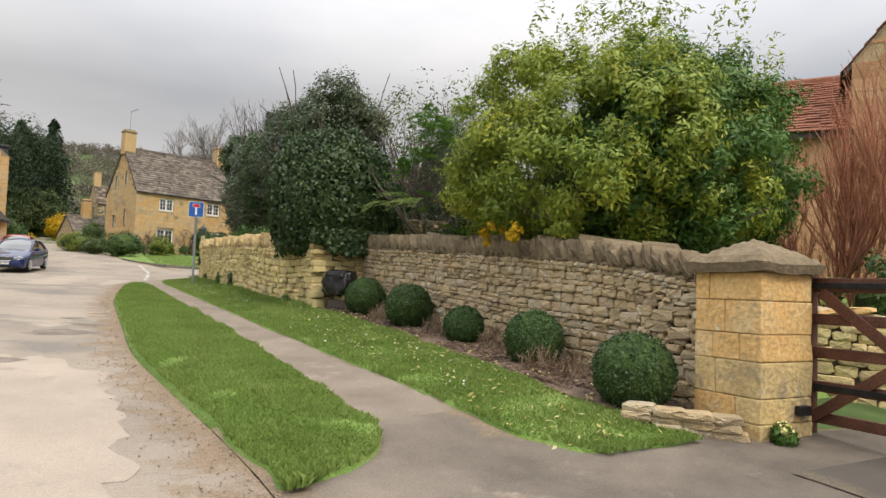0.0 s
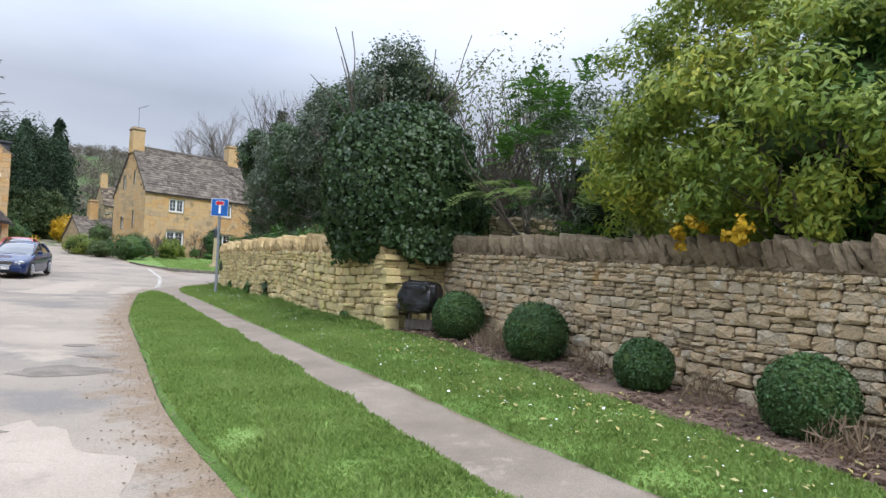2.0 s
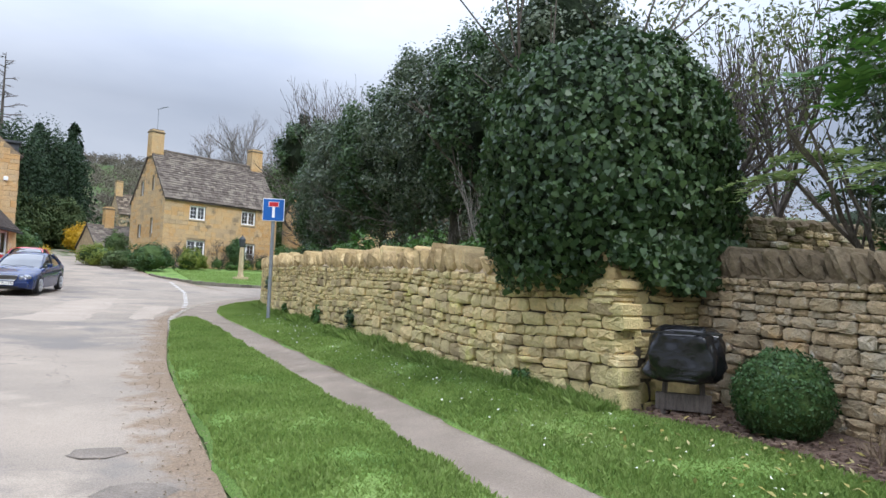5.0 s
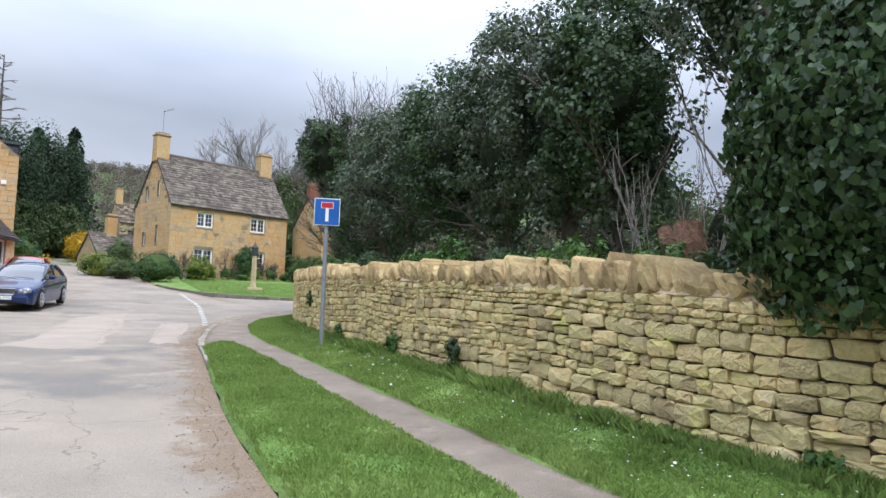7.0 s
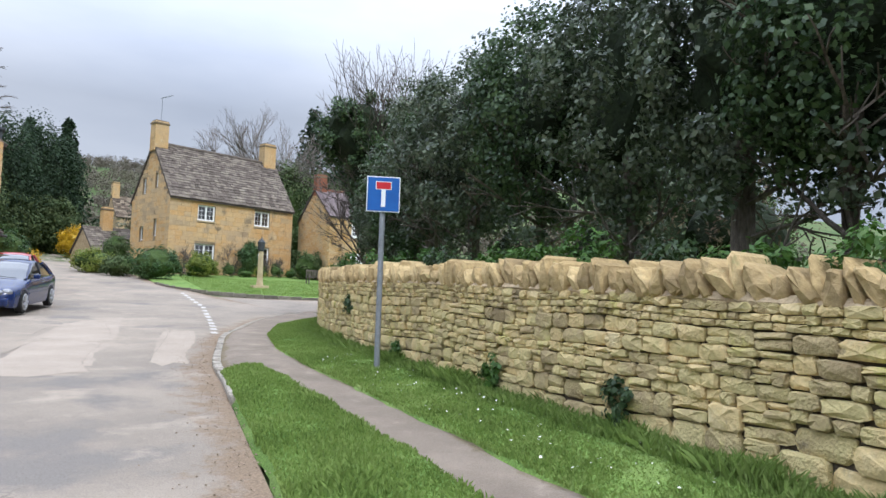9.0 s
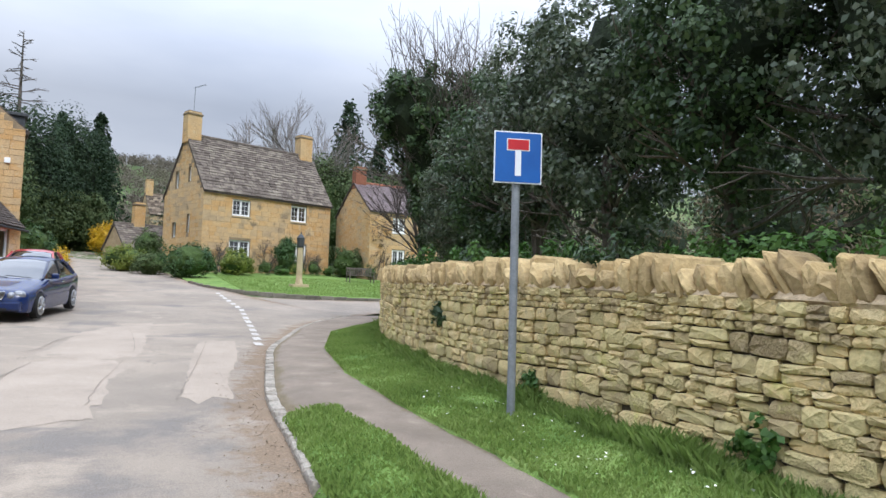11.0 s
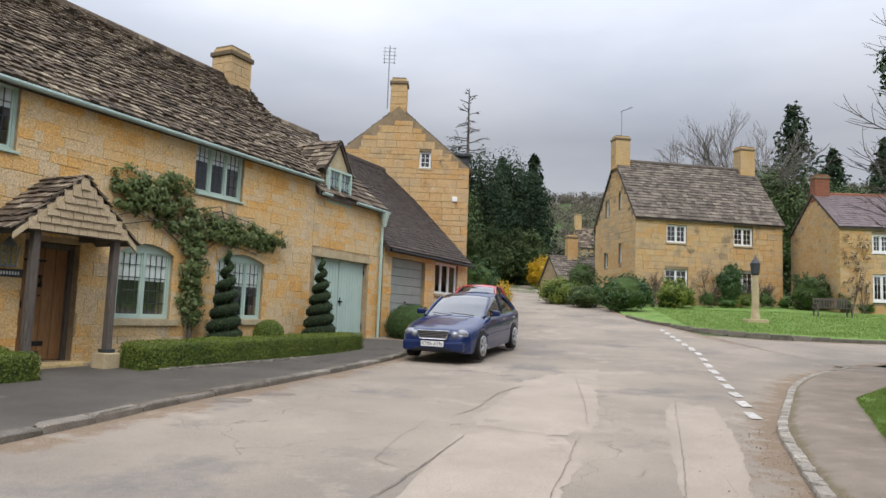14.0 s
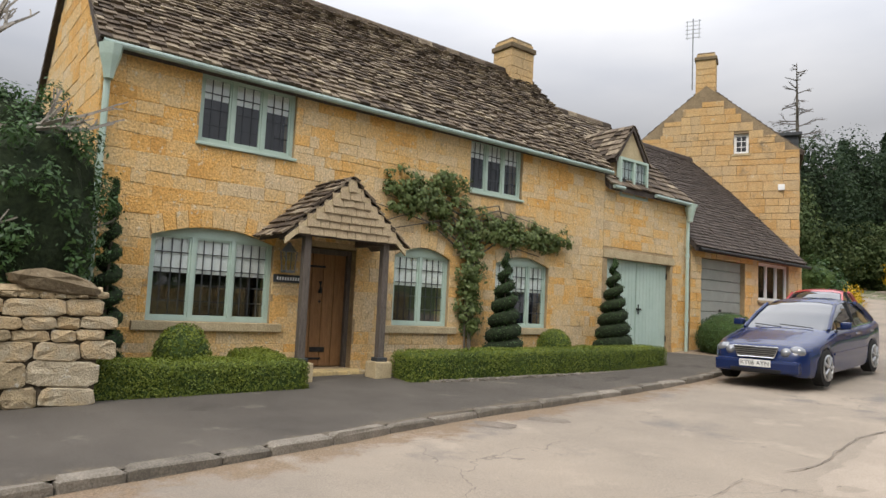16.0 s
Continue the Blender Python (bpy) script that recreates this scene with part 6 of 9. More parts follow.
# -- ivy-topped bare tree at the corner
big = bare_tree("bare_tree", 8.1, 35.8, gz(8, 35.8, 0.3), 10.2, 71, "tall bare tree with ivy heads on its limbs", M_TWIG, 5, 0.75, 0.10, 0.1, 3)
for k, (cx, cy, cz, rr) in enumerate(((-0.9, -0.6, 5.6, 1.15), (0.9, -0.6, 5.7, 1.2), (0.0, -0.4, 4.6, 1.3), (0.3, -0.4, 3.0, 1.2))):
    inner(big, (cx, cy, cz), (rr * 0.75, rr * 0.75, rr * 0.9), 80 + k, M_INNER_SHADE, 0.3, "ivy_shade_core")
    p, d = clumps((cx, cy, cz), (rr, rr, rr * 1.15), 80, 80, 0.26, 72 + k, 0.6, 0.25)
    leaf_mesh("ivy_crown", p, d, 0.11, M_IVY, big, 0.85, 72 + k)

# -- bare trees and conifers behind the houses
bare_tree("bare_tree", 15.5, 84.0, 6.0, 17, 81, "bare spreading tree behind the cottages", M_TWIG_F, 6, 0.6, 0.2)
bare_tree("bare_tree", 12.0, 88.0, 6.0, 16, 82, "bare spreading tree behind the cottages", M_TWIG_F, 6, 0.6, 0.18)
for k, (cx, cy, hh, ww) in enumerate(((-6.5, 92, 14.0, 4.6), (-3.4, 96, 15, 4.4), (-9.5, 86, 12, 4.6), (-12.5, 90, 12, 4.4), (22.0, 92, 19.5, 7.6), (27, 96, 15.5, 5.6), (31.5, 95, 16.5, 5.6), (35.5, 97, 14.5, 5.4), (6.5, 100, 9, 3.0))):
    conifer(cx, cy, gz(min(cx, 40), cy) - 1.0, hh, ww, 400 + k, "tall dark conifer behind the houses")
larch = thing("larch", pose(-8.9, 82, gz(-8.9, 82) - 0.3), "bare larch with drooping level branches", "tree")
tb = bmesh.new()
tube([(0, 0, 0), (0.1, 0, 9), (0, 0, 18.2)], [0.3, 0.2, 0.03], 6, tb)
r2 = random.Random(12)
for j in range(46):
    h = 8.0 + j * 0.22
    a = r2.uniform(0, math.tau)
    ln = 0.6 + 3.2 * (18.3 - h) / 10
    branches(tb, (0, 0, h), (math.cos(a), math.sin(a), 0.12), ln * 0.5, 0.05, 2, r2, 0.45, -0.02, 4, 0.6)
part("trunk", tb, M_TWIG, larch)
# -- broad shrubs, hedges and blossom round the far cottage
for k, (sx, sy, rr, mat, lab) in enumerate((
        (3.0, 56.6, (1.4, 1.1, 0.98), M_BOX, "rounded dark green bush at the green's edge"), (6.0, 60.6, (1.05, 0.8, 0.85), M_HEDGE, "small yellow-green bush before the cottage"),
        (-0.2, 61.5, (1.4, 1.2, 0.75), M_HEDGE, "spreading light green bush by the lane"), (1.2, 59.0, (1.0, 1.0, 0.6), M_FARTREE, "low garden shrub beside the lane"),
        (1.0, 64.0, (0.9, 0.9, 1.3), M_FARTREE, "tall garden shrub at the gable"), (-4.0, 84.0, (2.4, 2.2, 2.6), M_FARTREE, "round green bush up the lane"), (-5.5, 84.0, (2.0, 2.0, 1.7), M_LAUREL, "bright green garden shrub"),
        (-7.5, 80.0, (3.0, 2.5, 2.8), M_FARTREE, "mixed green shrub beside the lane"), (-8.5, 80.0, (4.0, 3.5, 6.0), M_CONIFER, "broad dark evergreen behind the gable"), (-5.2, 87.0, (3.4, 3.0, 6.3), M_CONIFER, "broad dark evergreen up the lane"), (-9.5, 74.0, (3.0, 2.6, 4.2), M_FARTREE, "tall hedge shrub behind the gable"), (4.5, 83.0, (2.2, 1.8, 1.5), M_FARTREE, "low dark shrub by the lane"),
        (16.5, 80.0, (4.0, 3.0, 5.0), M_FARTREE, "rounded olive tree behind the cottages"), (22.0, 80.0, (4.5, 3.5, 4.6), M_FARTREE, "broad olive tree behind the cottages"), (5.5, 84, (2.4, 2.2, 5.0), M_CONIFER, "dark yew behind the cottage"),
        (13.6, 62.6, (1.1, 0.9, 1.1), M_FARTREE, "shrub in the gap between cottages"), (9.6, 63.4, (0.7, 0.6, 1.3), M_BOX, "climbing shrub against the cottage wall"), (-3.9, 51.8, (1.1, 1.1, 1.25), M_BOX, "dark clipped shrub at the gable's corner"),
        (-3.6, 56.0, (0.8, 1.6, 0.7), M_FORSYTHIA, "golden variegated shrub beside the lane"), (19.5, 58.2, (1.6, 1.3, 1.2), M_FARTREE, "dark bush before the slated cottage"))):
    shrub("garden_shrub", sx, sy, gz(sx, sy, 0.0), rr, 500 + k, mat, lab, 60 if max(rr) < 2.4 else 220, 60, 0.22 * max(rr), 0.12 if max(rr) < 2.4 else 0.26, 0.78 if max(rr) < 2.4 else 0.62, M_INNER_SHADE_G if mat is not M_CONIFER else M_INNER_SHADE, False, "", 0.6, 0.25)
shrub("forsythia", -1.5, 78.0, gz(-1.5, 78.0), (1.35, 1.1, 1.35), 540, M_FORSYTHIA, "forsythia in full yellow blossom", 60, 60, 0.5, 0.2, 0.75, M_FORSYTHIA, False)
for k in range(15):
    sx = 2.2 + k * 1.15
    sy = 59.6 + 0.36 * (sx - 2) - (3.0 if sx > 14 else 0)
    shrub("border_plant", sx, sy, gz(sx, sy, 0.03), (0.6, 0.4, 0.3 + 0.12 * (k % 3)), 560 + k, (M_WEED, M_HEDGE, M_FARTREE)[k % 3], "low green border plant along the cottage front", 16, 40, 0.16, 0.09, 0.6, M_INNER_SHADE_G, False, "border plants")
for k, (u, hh) in enumerate(((0.9, 2.9), (4.8, 3.2), (7.2, 2.4), (8.6, 2.0))):
    q = FAR @ Vector((u, -0.35, 0))
    bare_tree("wall_shrub", q.x, q.y, gz(q.x, q.y), hh, 580 + k, "bare trained shrub against the cottage front", M_TWIG, 4, 0.75, 0.05, 0.1, 2)
for k, (u, hh) in enumerate(((0.5, 3.6), (1.2, 3.0), (3.6, 3.0))):
    q = COT @ Vector((u, -0.2, 0))
    t = bare_tree("wall_creeper", q.x, q.y, gz(q.x, q.y), hh, 590 + k, "thin russet creeper on the slated cottage", M_TWIG, 3, 0.5, 0.03, 0.2)
    p, d = clumps((0, 0, 2.6), (0.45, 0.12, 1.9), 18, 12, 0.18, 590 + k)
    leaf_mesh("crown", p, d, 0.12, M_DRY, t, 0.6, 590 + k)

# far woods on the hill: too many to count
rs = np.random.RandomState(77)
WP, WN = [], []
for k in range(2600):
    wx, wy = rs.uniform(-150, 170), 118 + 240 * rs.uniform(0, 1) ** 0.8
    if wy < 150 and -14 < wx < 10 and rs.uniform() < 0.7:
        continue
    z = wild(wx, wy)
    h = rs.uniform(2.5, 5.5)
    n = 90
    d = sphere_dirs(rs, n)
    WP.append(np.array([wx, wy, z + h * 0.6]) + d * np.array([2.4, 2.4, h * 0.5]) * rs.uniform(0.4, 1, (n, 1)))
    WN.append(d)
tagged(leaf_mesh("far_woods", np.concatenate(WP), np.concatenate(WN), 0.8, M_WOOD_HAZE, None, 0.45, 78), "bare brown and olive woods on the far hillside", "woods", kind="stuff")
# nearer belt of trees behind the garden wall
for k in range(16):
    sx, sy = 15 + 1.9 * (k % 8) + rs.uniform(-0.8, 0.8), 13 + 4.2 * (k // 2) * 0.55 + rs.uniform(-1, 1) + 8 * (k // 8)
    shrub("garden_tree", sx, sy, gz(sx, sy, 0.6), (2.0, 2.0, 2.6), 620 + k, M_FARTREE if k % 2 else M_HOLLY, "dark leafy tree growing in the raised garden", 60, 50, 0.5, 0.16, 0.7, M_INNER_SHADE, True, "garden trees", 0.6, 0.3, 3.0, "tree")

# ---------------------------------------------------------------- the cottage's doors, porch and plants
# panelled oak door
door = thing("front_door", FRONT, "closed oak plank door with black iron fittings", "door")
d0, d1 = -0.80, 0.14
for k in range(4):
    a = d0 + 0.07 + k * (d1 - d0 - 0.14) / 4
    part("plank", slab(a + 0.004, a + (d1 - d0 - 0.14) / 4 - 0.004, 0.20, 0.245, 1.64, 3.42, 0.006), M_OAK, door)
bm = bmesh.new()
slab(d0, d0 + 0.07, 0.14, 0.26, 1.60, 3.50, bm=bm)
slab(d1 - 0.07, d1, 0.14, 0.26, 1.60, 3.50, bm=bm)
slab(d0 + 0.07, d1 - 0.07, 0.141, 0.261, 3.42, 3.50, bm=bm)
part("door_frame", bm, M_OLDWOOD, door, "weathered timber door frame")
part("knocker", tube([(-0.38, 0.19, 2.98), (-0.38, 0.17, 2.86), (-0.38, 0.19, 2.80)], [0.03, 0.022, 0.035], 8), M_BLACK, door)
part("letter_plate", slab(-0.50, -0.24, 0.185, 0.205, 1.86, 1.94, 0.006), M_BLACK, door)
part("keyhole", tube([(-0.38, 0.185, 2.66), (-0.38, 0.21, 2.66)], 0.02, 8), M_BLACK, door)
for z in (1.74, 3.2):
    part("strap_hinge", slab(-0.74, -0.3, 0.188, 0.202, z, z + 0.035, 0.004), M_BLACK, door)
part("door_handle", tube([(-0.68, 0.15, 2.45), (-0.68, 0.16, 2.56), (-0.68, 0.2, 2.58)], 0.012, 6), M_BLACK, door)
for k, (v0, v1, z0, z1, w) in enumerate(((-0.42, 0.2, 1.50, 1.615, 0.62), (-0.75, -0.425, 1.38, 1.50, 0.78))):
    st = thing("door_step", FRONT, "worn orange stone doorstep", "step", "door steps")
    part("tread", slab(-0.33 - w, -0.33 + w, v0, v1, z0, z1, 0.02), M_PILLAR, st)
# porch
porch = thing("porch", FRONT, "small gabled porch with stone tiles on oak posts", "porch")
pu0, pu1, pm, pe, pr, pv = -1.55, 0.42, -0.56, 3.62, 4.52, -0.92
for pu in (-1.19, 0.14):
    part("post", slab(pu - 0.055, pu + 0.055, -0.88, -0.77, 1.80, 3.60, 0.012), M_OLDWOOD, porch, "silvered oak post")
    part("padstone", slab(pu - 0.15, pu + 0.15, -0.98, -0.68, 1.30, 1.80, 0.025), M_DRESSED, porch, "limestone post base")
    part("shoe", slab(pu - 0.09, pu + 0.09, -0.92, -0.74, 1.80, 1.86, 0.01), M_LEAD, porch)
    part("wall_plate", slab(pu - 0.05, pu + 0.05, -0.86, -0.015, 3.56, 3.66, 0.01), M_OLDWOOD, porch)
part("tie_beam", slab(pu0 + 0.12, pu1 - 0.12, -0.90, -0.80, 3.58, 3.68, 0.01), M_OLDWOOD, porch)
proof = part("porch_roof", prism([(pu0, pe - 0.04), (pm, pr - 0.04), (pu1, pe - 0.04), (pu1, pe - 0.10), (pm, pr - 0.12), (pu0, pe - 0.10)], pv, -0.01), M_OLDWOOD, porch)
for side in (0, 1):
    a = pu0 if side == 0 else pu1
    if side == 0:
        m = roof_plane((a - 0.05, -0.012, pe - 0.07), (a - 0.05, pv - 0.04, pe - 0.07), (pm, -0.012, pr - 0.02))
    else:
        m = roof_plane((a + 0.05, pv - 0.04, pe - 0.07), (a + 0.05, -0.012, pe - 0.07), (pm, pv - 0.04, pr - 0.02))
    slates(proof, m, -pv + 0.02, math.hypot(pm - pu0 + 0.05, pr - pe + 0.05), 700 + side, M_TILE, (0.14, 0.26), (0.17, 0.12), 0.024)
part("barge_board", prism([(pu0 - 0.03, pe - 0.10), (pm, pr - 0.09), (pu1 + 0.03, pe - 0.10), (pu1 + 0.03, pe - 0.19), (pm, pr - 0.20), (pu0 - 0.03, pe - 0.19)], pv - 0.03, pv + 0.01), M_DRESSED, porch, "pale timber barge boards")
# hung tiles in the porch gable
rt = random.Random(17)
z, gv, gf = pe + 0.0, [], []
while z < pr - 0.18:
    half = (pr - 0.14 - z) / (pr - pe) * (pm - pu0)
    a = pm - half
    while a < pm + half:
        w = min(rt.uniform(0.13, 0.22), pm + half - a)
        if w > 0.05:
            vs = [(a + 0.004, pv - 0.055, z - 0.03), (a + w - 0.004, pv - 0.055, z - 0.03 + rt.uniform(-0.01, 0.01)), (a + w - 0.004, pv - 0.012, z + 0.16), (a + 0.004, pv - 0.012, z + 0.16),
                  (a + 0.004, pv - 0.03, z - 0.03), (a + w - 0.004, pv - 0.03, z - 0.03), (a + w - 0.004, pv, z + 0.16), (a + 0.004, pv, z + 0.16)]
            mesh_object("gable_tile", vs, [(0, 1, 2, 3), (4, 5, 1, 0), (5, 6, 2, 1), (6, 7, 3, 2), (7, 4, 0, 3)], M_TILE_PORCH, porch)
        a += w
    z += 0.115
part("gable_backing", prism([(pu0 + 0.2, pe - 0.05), (pm, pr - 0.16), (pu1 - 0.2, pe - 0.05)], pv + 0.012, pv + 0.04), M_OLDWOOD, porch)
# lantern and plaque
lan = thing("wall_lantern", FRONT @ pose(-1.13, -0.16, 3.08), "grey-green glazed wall lantern beside the door", "lantern")
lb = bmesh.new()
for sx in (-1, 1):
    for sy in (-1, 1):
        tube([(sx * 0.07, sy * 0.07, 0.02), (sx * 0.09, sy * 0.09, 0.3)], 0.009, 4, lb)
part("cage", lb, M_GALV, lan)
part("glazing", slab(-0.07, 0.07, -0.07, 0.07, 0.03, 0.29), M_GLASS, lan)
part("cap", tube([(0, 0, 0.3), (0, 0, 0.33), (0, 0, 0.40), (0, 0, 0.44)], [0.125, 0.11, 0.05, 0.02], 4), M_GALV, lan)
part("base", slab(-0.08, 0.08, -0.08, 0.08, -0.015, 0.02, 0.006), M_GALV, lan)
part("bracket", tube([(0, 0.07, 0.2), (0, 0.16, 0.24)], 0.012, 6), M_GALV, lan)
plq = thing("name_plaque", FRONT @ pose(-1.05, -0.035, 2.92), "dark slate house name plaque with pale lettering", "plaque")
part("slate", slab(-0.24, 0.24, 0.0, 0.022, 0.0, 0.12, 0.004), M_LEAD, plq)
for k in range(9):
    part("letter_bar", slab(-0.19 + k * 0.043, -0.165 + k * 0.043, -0.003, 0.0, 0.035, 0.085), M_SIGNWHITE, plq)
# green garage doors
gd = thing("garage_doors", FRONT, "pair of closed sage green boarded garage doors", "door")
for side, (a, b) in enumerate(((G_DOOR[0], (G_DOOR[0] + G_DOOR[1]) / 2 - 0.004), ((G_DOOR[0] + G_DOOR[1]) / 2 + 0.004, G_DOOR[1]))):
    leaf = part("door_leaf", slab(a + 0.01, b - 0.01, 0.13, 0.16, 1.74, 3.93), M_SAGE, gd)
    nb = 9
    for k in range(nb):
        x0 = a + 0.015 + k * (b - a - 0.03) / nb
        part("board", slab(x0 + 0.003, x0 + (b - a - 0.03) / nb - 0.003, 0.108, 0.13, 1.75, 3.92, 0.004), M_SAGE, leaf)
    for z in (2.1, 3.6):
        part("hinge", slab(a + 0.0 if side == 0 else b - 0.03, a + 0.03 if side == 0 else b, 0.09, 0.107, z, z + 0.14), M_BLACK, leaf)
part("door_handle", tube([((G_DOOR[0] + G_DOOR[1]) / 2 + 0.06, 0.07, 2.72), ((G_DOOR[0] + G_DOOR[1]) / 2 + 0.06, 0.07, 2.95)], 0.014, 6), M_BLACK, gd)
part("latch", slab((G_DOOR[0] + G_DOOR[1]) / 2 + 0.02, (G_DOOR[0] + G_DOOR[1]) / 2 + 0.2, 0.085, 0.107, 2.82, 2.86), M_BLACK, gd)
part("door_frame", slab(G_DOOR[0], G_DOOR[1], 0.10, 0.2, 3.922, 3.944), M_SAGE, gd)
# up-and-over door
od = thing("up_and_over_door", FRONT, "closed grey-green ribbed up-and-over garage door", "door")
GM = material("grey_green_metal_paint", [(0.24, 0.26, 0.235), (0.29, 0.31, 0.28)], 3, 0.5, grain=0.06)
for k in range(9):
    z0 = 1.78 + k * 0.277
    part("panel", slab(GDOOR[0] + 0.03, GDOOR[1] - 0.03, 0.11, 0.15, z0 + 0.008, z0 + 0.27, 0.012), GM, od)
part("backing", slab(GDOOR[0], GDOOR[1], 0.15, 0.17, 1.75, 4.27), GM, od)
part("door_handle", slab((GDOOR[0] + GDOOR[1]) / 2 - 0.05, (GDOOR[0] + GDOOR[1]) / 2 + 0.05, 0.085, 0.11, 2.9, 2.96, 0.008), M_BLACK, od)
# dormer
dm = thing("dormer", FRONT, "small stone dormer with a sage leaded window", "dormer")
part("cheek_wall", prism([(6.96, 5.4), (8.10, 5.4), (8.10, 6.32), (7.53, 7.08), (6.96, 6.32)], 0.14, 2.2), M_MORTAR, dm)
part("front_gable", prism([(6.97, 6.28), (8.09, 6.28), (7.53, 7.02)], 0.10, 0.14), M_DRESSED, dm)
droof = part("dormer_roof", prism([(6.88, 6.22), (7.53, 7.12), (8.18, 6.22), (8.14, 6.16), (7.53, 7.02), (6.92, 6.16)], 0.04, 2.2), M_TILE_D, dm)
slates(droof, roof_plane((6.86, 2.2, 6.22), (6.86, 0.02, 6.22), (7.53, 2.2, 7.14)), 2.18, 1.12, 705, M_TILE, (0.16, 0.26), (0.18, 0.14))
slates(droof, roof_plane((8.20, 0.02, 6.22), (8.20, 2.2, 6.22), (7.53, 0.02, 7.14)), 2.18, 1.12, 706, M_TILE, (0.16, 0.26), (0.18, 0.14))
dwin = new("window_box")
dwin.parent = dm
bm = bmesh.new()
slab(7.0, 8.06, -0.02, 0.09, 5.38, 5.44, bm=bm)
slab(7.0, 8.06, -0.02, 0.09, 6.24, 6.30, bm=bm)
for x in (7.0, 7.5, 8.0):
    slab(x, x + 0.06, -0.018, 0.088, 5.44, 6.24, bm=bm)
part("window_frame", bm, M_SAGE, dwin)
bm = bmesh.new()
for a in (7.06, 7.56):
    for k in range(1, 3):
        slab(a + k * 0.146 - 0.006, a + k * 0.146 + 0.006, 0.02, 0.028, 5.44, 6.24, bm=bm)
    for k in range(1, 4):
        slab(a, a + 0.44, 0.019, 0.027, 5.44 + k * 0.2 - 0.006, 5.44 + k * 0.2 + 0.006, bm=bm)
part("lattice", bm, M_LEAD, dwin)
for a in (7.06, 7.56):
    part("pane", slab(a, a + 0.44, 0.03, 0.036, 5.44, 6.24), M_GLASS, dwin)
part("blind", slab(7.05, 8.01, 0.09, 0.10, 5.45, 6.24), M_BLIND, dwin, "pale drawn blind")
# gutters and downpipes
gutter(annexe, A0 + 0.1, DORM[0] - 0.05, -0.19, AE - 0.14, AE - 0.14, M_GUTTER)
gutter(annexe, DORM[1] + 0.05, A1 + 0.15, -0.19, AE - 0.14, AE - 0.16, M_GUTTER)
gutter(garage, GW0, GW1, -0.26, GE - 0.25, GE - 0.28, M_BLACK)
for u, zt, par in ((-3.80, 5.80, cottage), (9.66, 5.50, annexe)):
    pipe = part("downpipe", tube([(u, -0.16, zt), (u, -0.15, zt - 0.2), (u, -0.09, zt - 0.36), (u, -0.09, 1.45)], 0.042, 10), M_SAGE, par, "sage painted downpipe")
    part("hopper", tube([(u, -0.15, zt - 0.42), (u, -0.15, zt - 0.30), (u, -0.15, zt - 0.12), (u, -0.15, zt + 0.02)], [0.06, 0.08, 0.13, 0.15], 8), M_SAGE, pipe)
    for z in (2.6, 4.2):
        part("collar", tube([(u, -0.09, z), (u, -0.09, z + 0.07)], 0.055, 10), M_SAGE, pipe)
# arched heads over the ground-floor windows
for (a, b, z0, z1) in (W_L, W_M, W_R):
    w = b - a
    n = max(7, int(w / 0.16))
    for k in range(n):
        t0, t1 = k / n, (k + 1) / n

        def arch(t, lift):
            return z1 - 0.16 + 0.17 * math.sin(math.pi * t) + lift
        x0, x1 = a + w * t0, a + w * t1
        s0, s1 = (t0 - 0.5) * 0.12, (t1 - 0.5) * 0.12
        part("voussoir", prism([(x0 + 0.004, arch(t0, 0)), (x1 - 0.004, arch(t1, 0)), (x1 - 0.004 + s1, arch(t1, 0.24)), (x0 + 0.004 + s0, arch(t0, 0.24))], -0.022, 0.05), M_HOUSE_P, cottage)
# hedges before the cottage
hedge_box("box_hedge", FRONT @ pose(-4.1, -1.52, 1.34), 2.75, 0.66, 0.54, 41, M_HEDGE, "clipped box hedge beside the doorstep path", 26000, 0.028, 0.14)
hedge_box("box_hedge", FRONT @ pose(0.32, -1.42, 1.45, 0, -0.9, 0), 6.55, 0.57, 0.52, 42, M_HEDGE, "long low clipped box hedge before the windows", 36000, 0.028, 0.12)
hedge_box("box_hedge", FRONT @ pose(-1.95, -0.86, 1.38), 0.6, 0.83, 0.56, 43, M_HEDGE, "short return of clipped box hedge by the porch", 9000, 0.028, 0.14)
for k, (u, v, r, h) in enumerate(((-2.75, -0.62, 0.36, 0.42), (4.35, -0.55, 0.34, 0.34), (10.3, -0.85, 0.78, 0.62))):
    q = FRONT @ Vector((u, v, 0))
    clipped_ball("box_dome", q.x, q.y, (1.52, 1.72, 1.72)[k], (r, r, h), 650 + k, M_HEDGE if k != 2 else M_BOX, "rounded clipped box dome before the cottage", 3500 if k < 2 else 8000, 0.035, "box domes")
# kerb edging of the beds
for k in range(34):
    u = 0.75 + k * 0.182
    ob = new("edging_stone", stone_mesh(k % 14, M_KERB))
    ob.parent = cottage
    ob.matrix_basis = pose(u, -1.46, 1.50 + u * 0.012, 0, 0, 180) @ Matrix.Diagonal((0.17, 0.12, 0.12, 1))


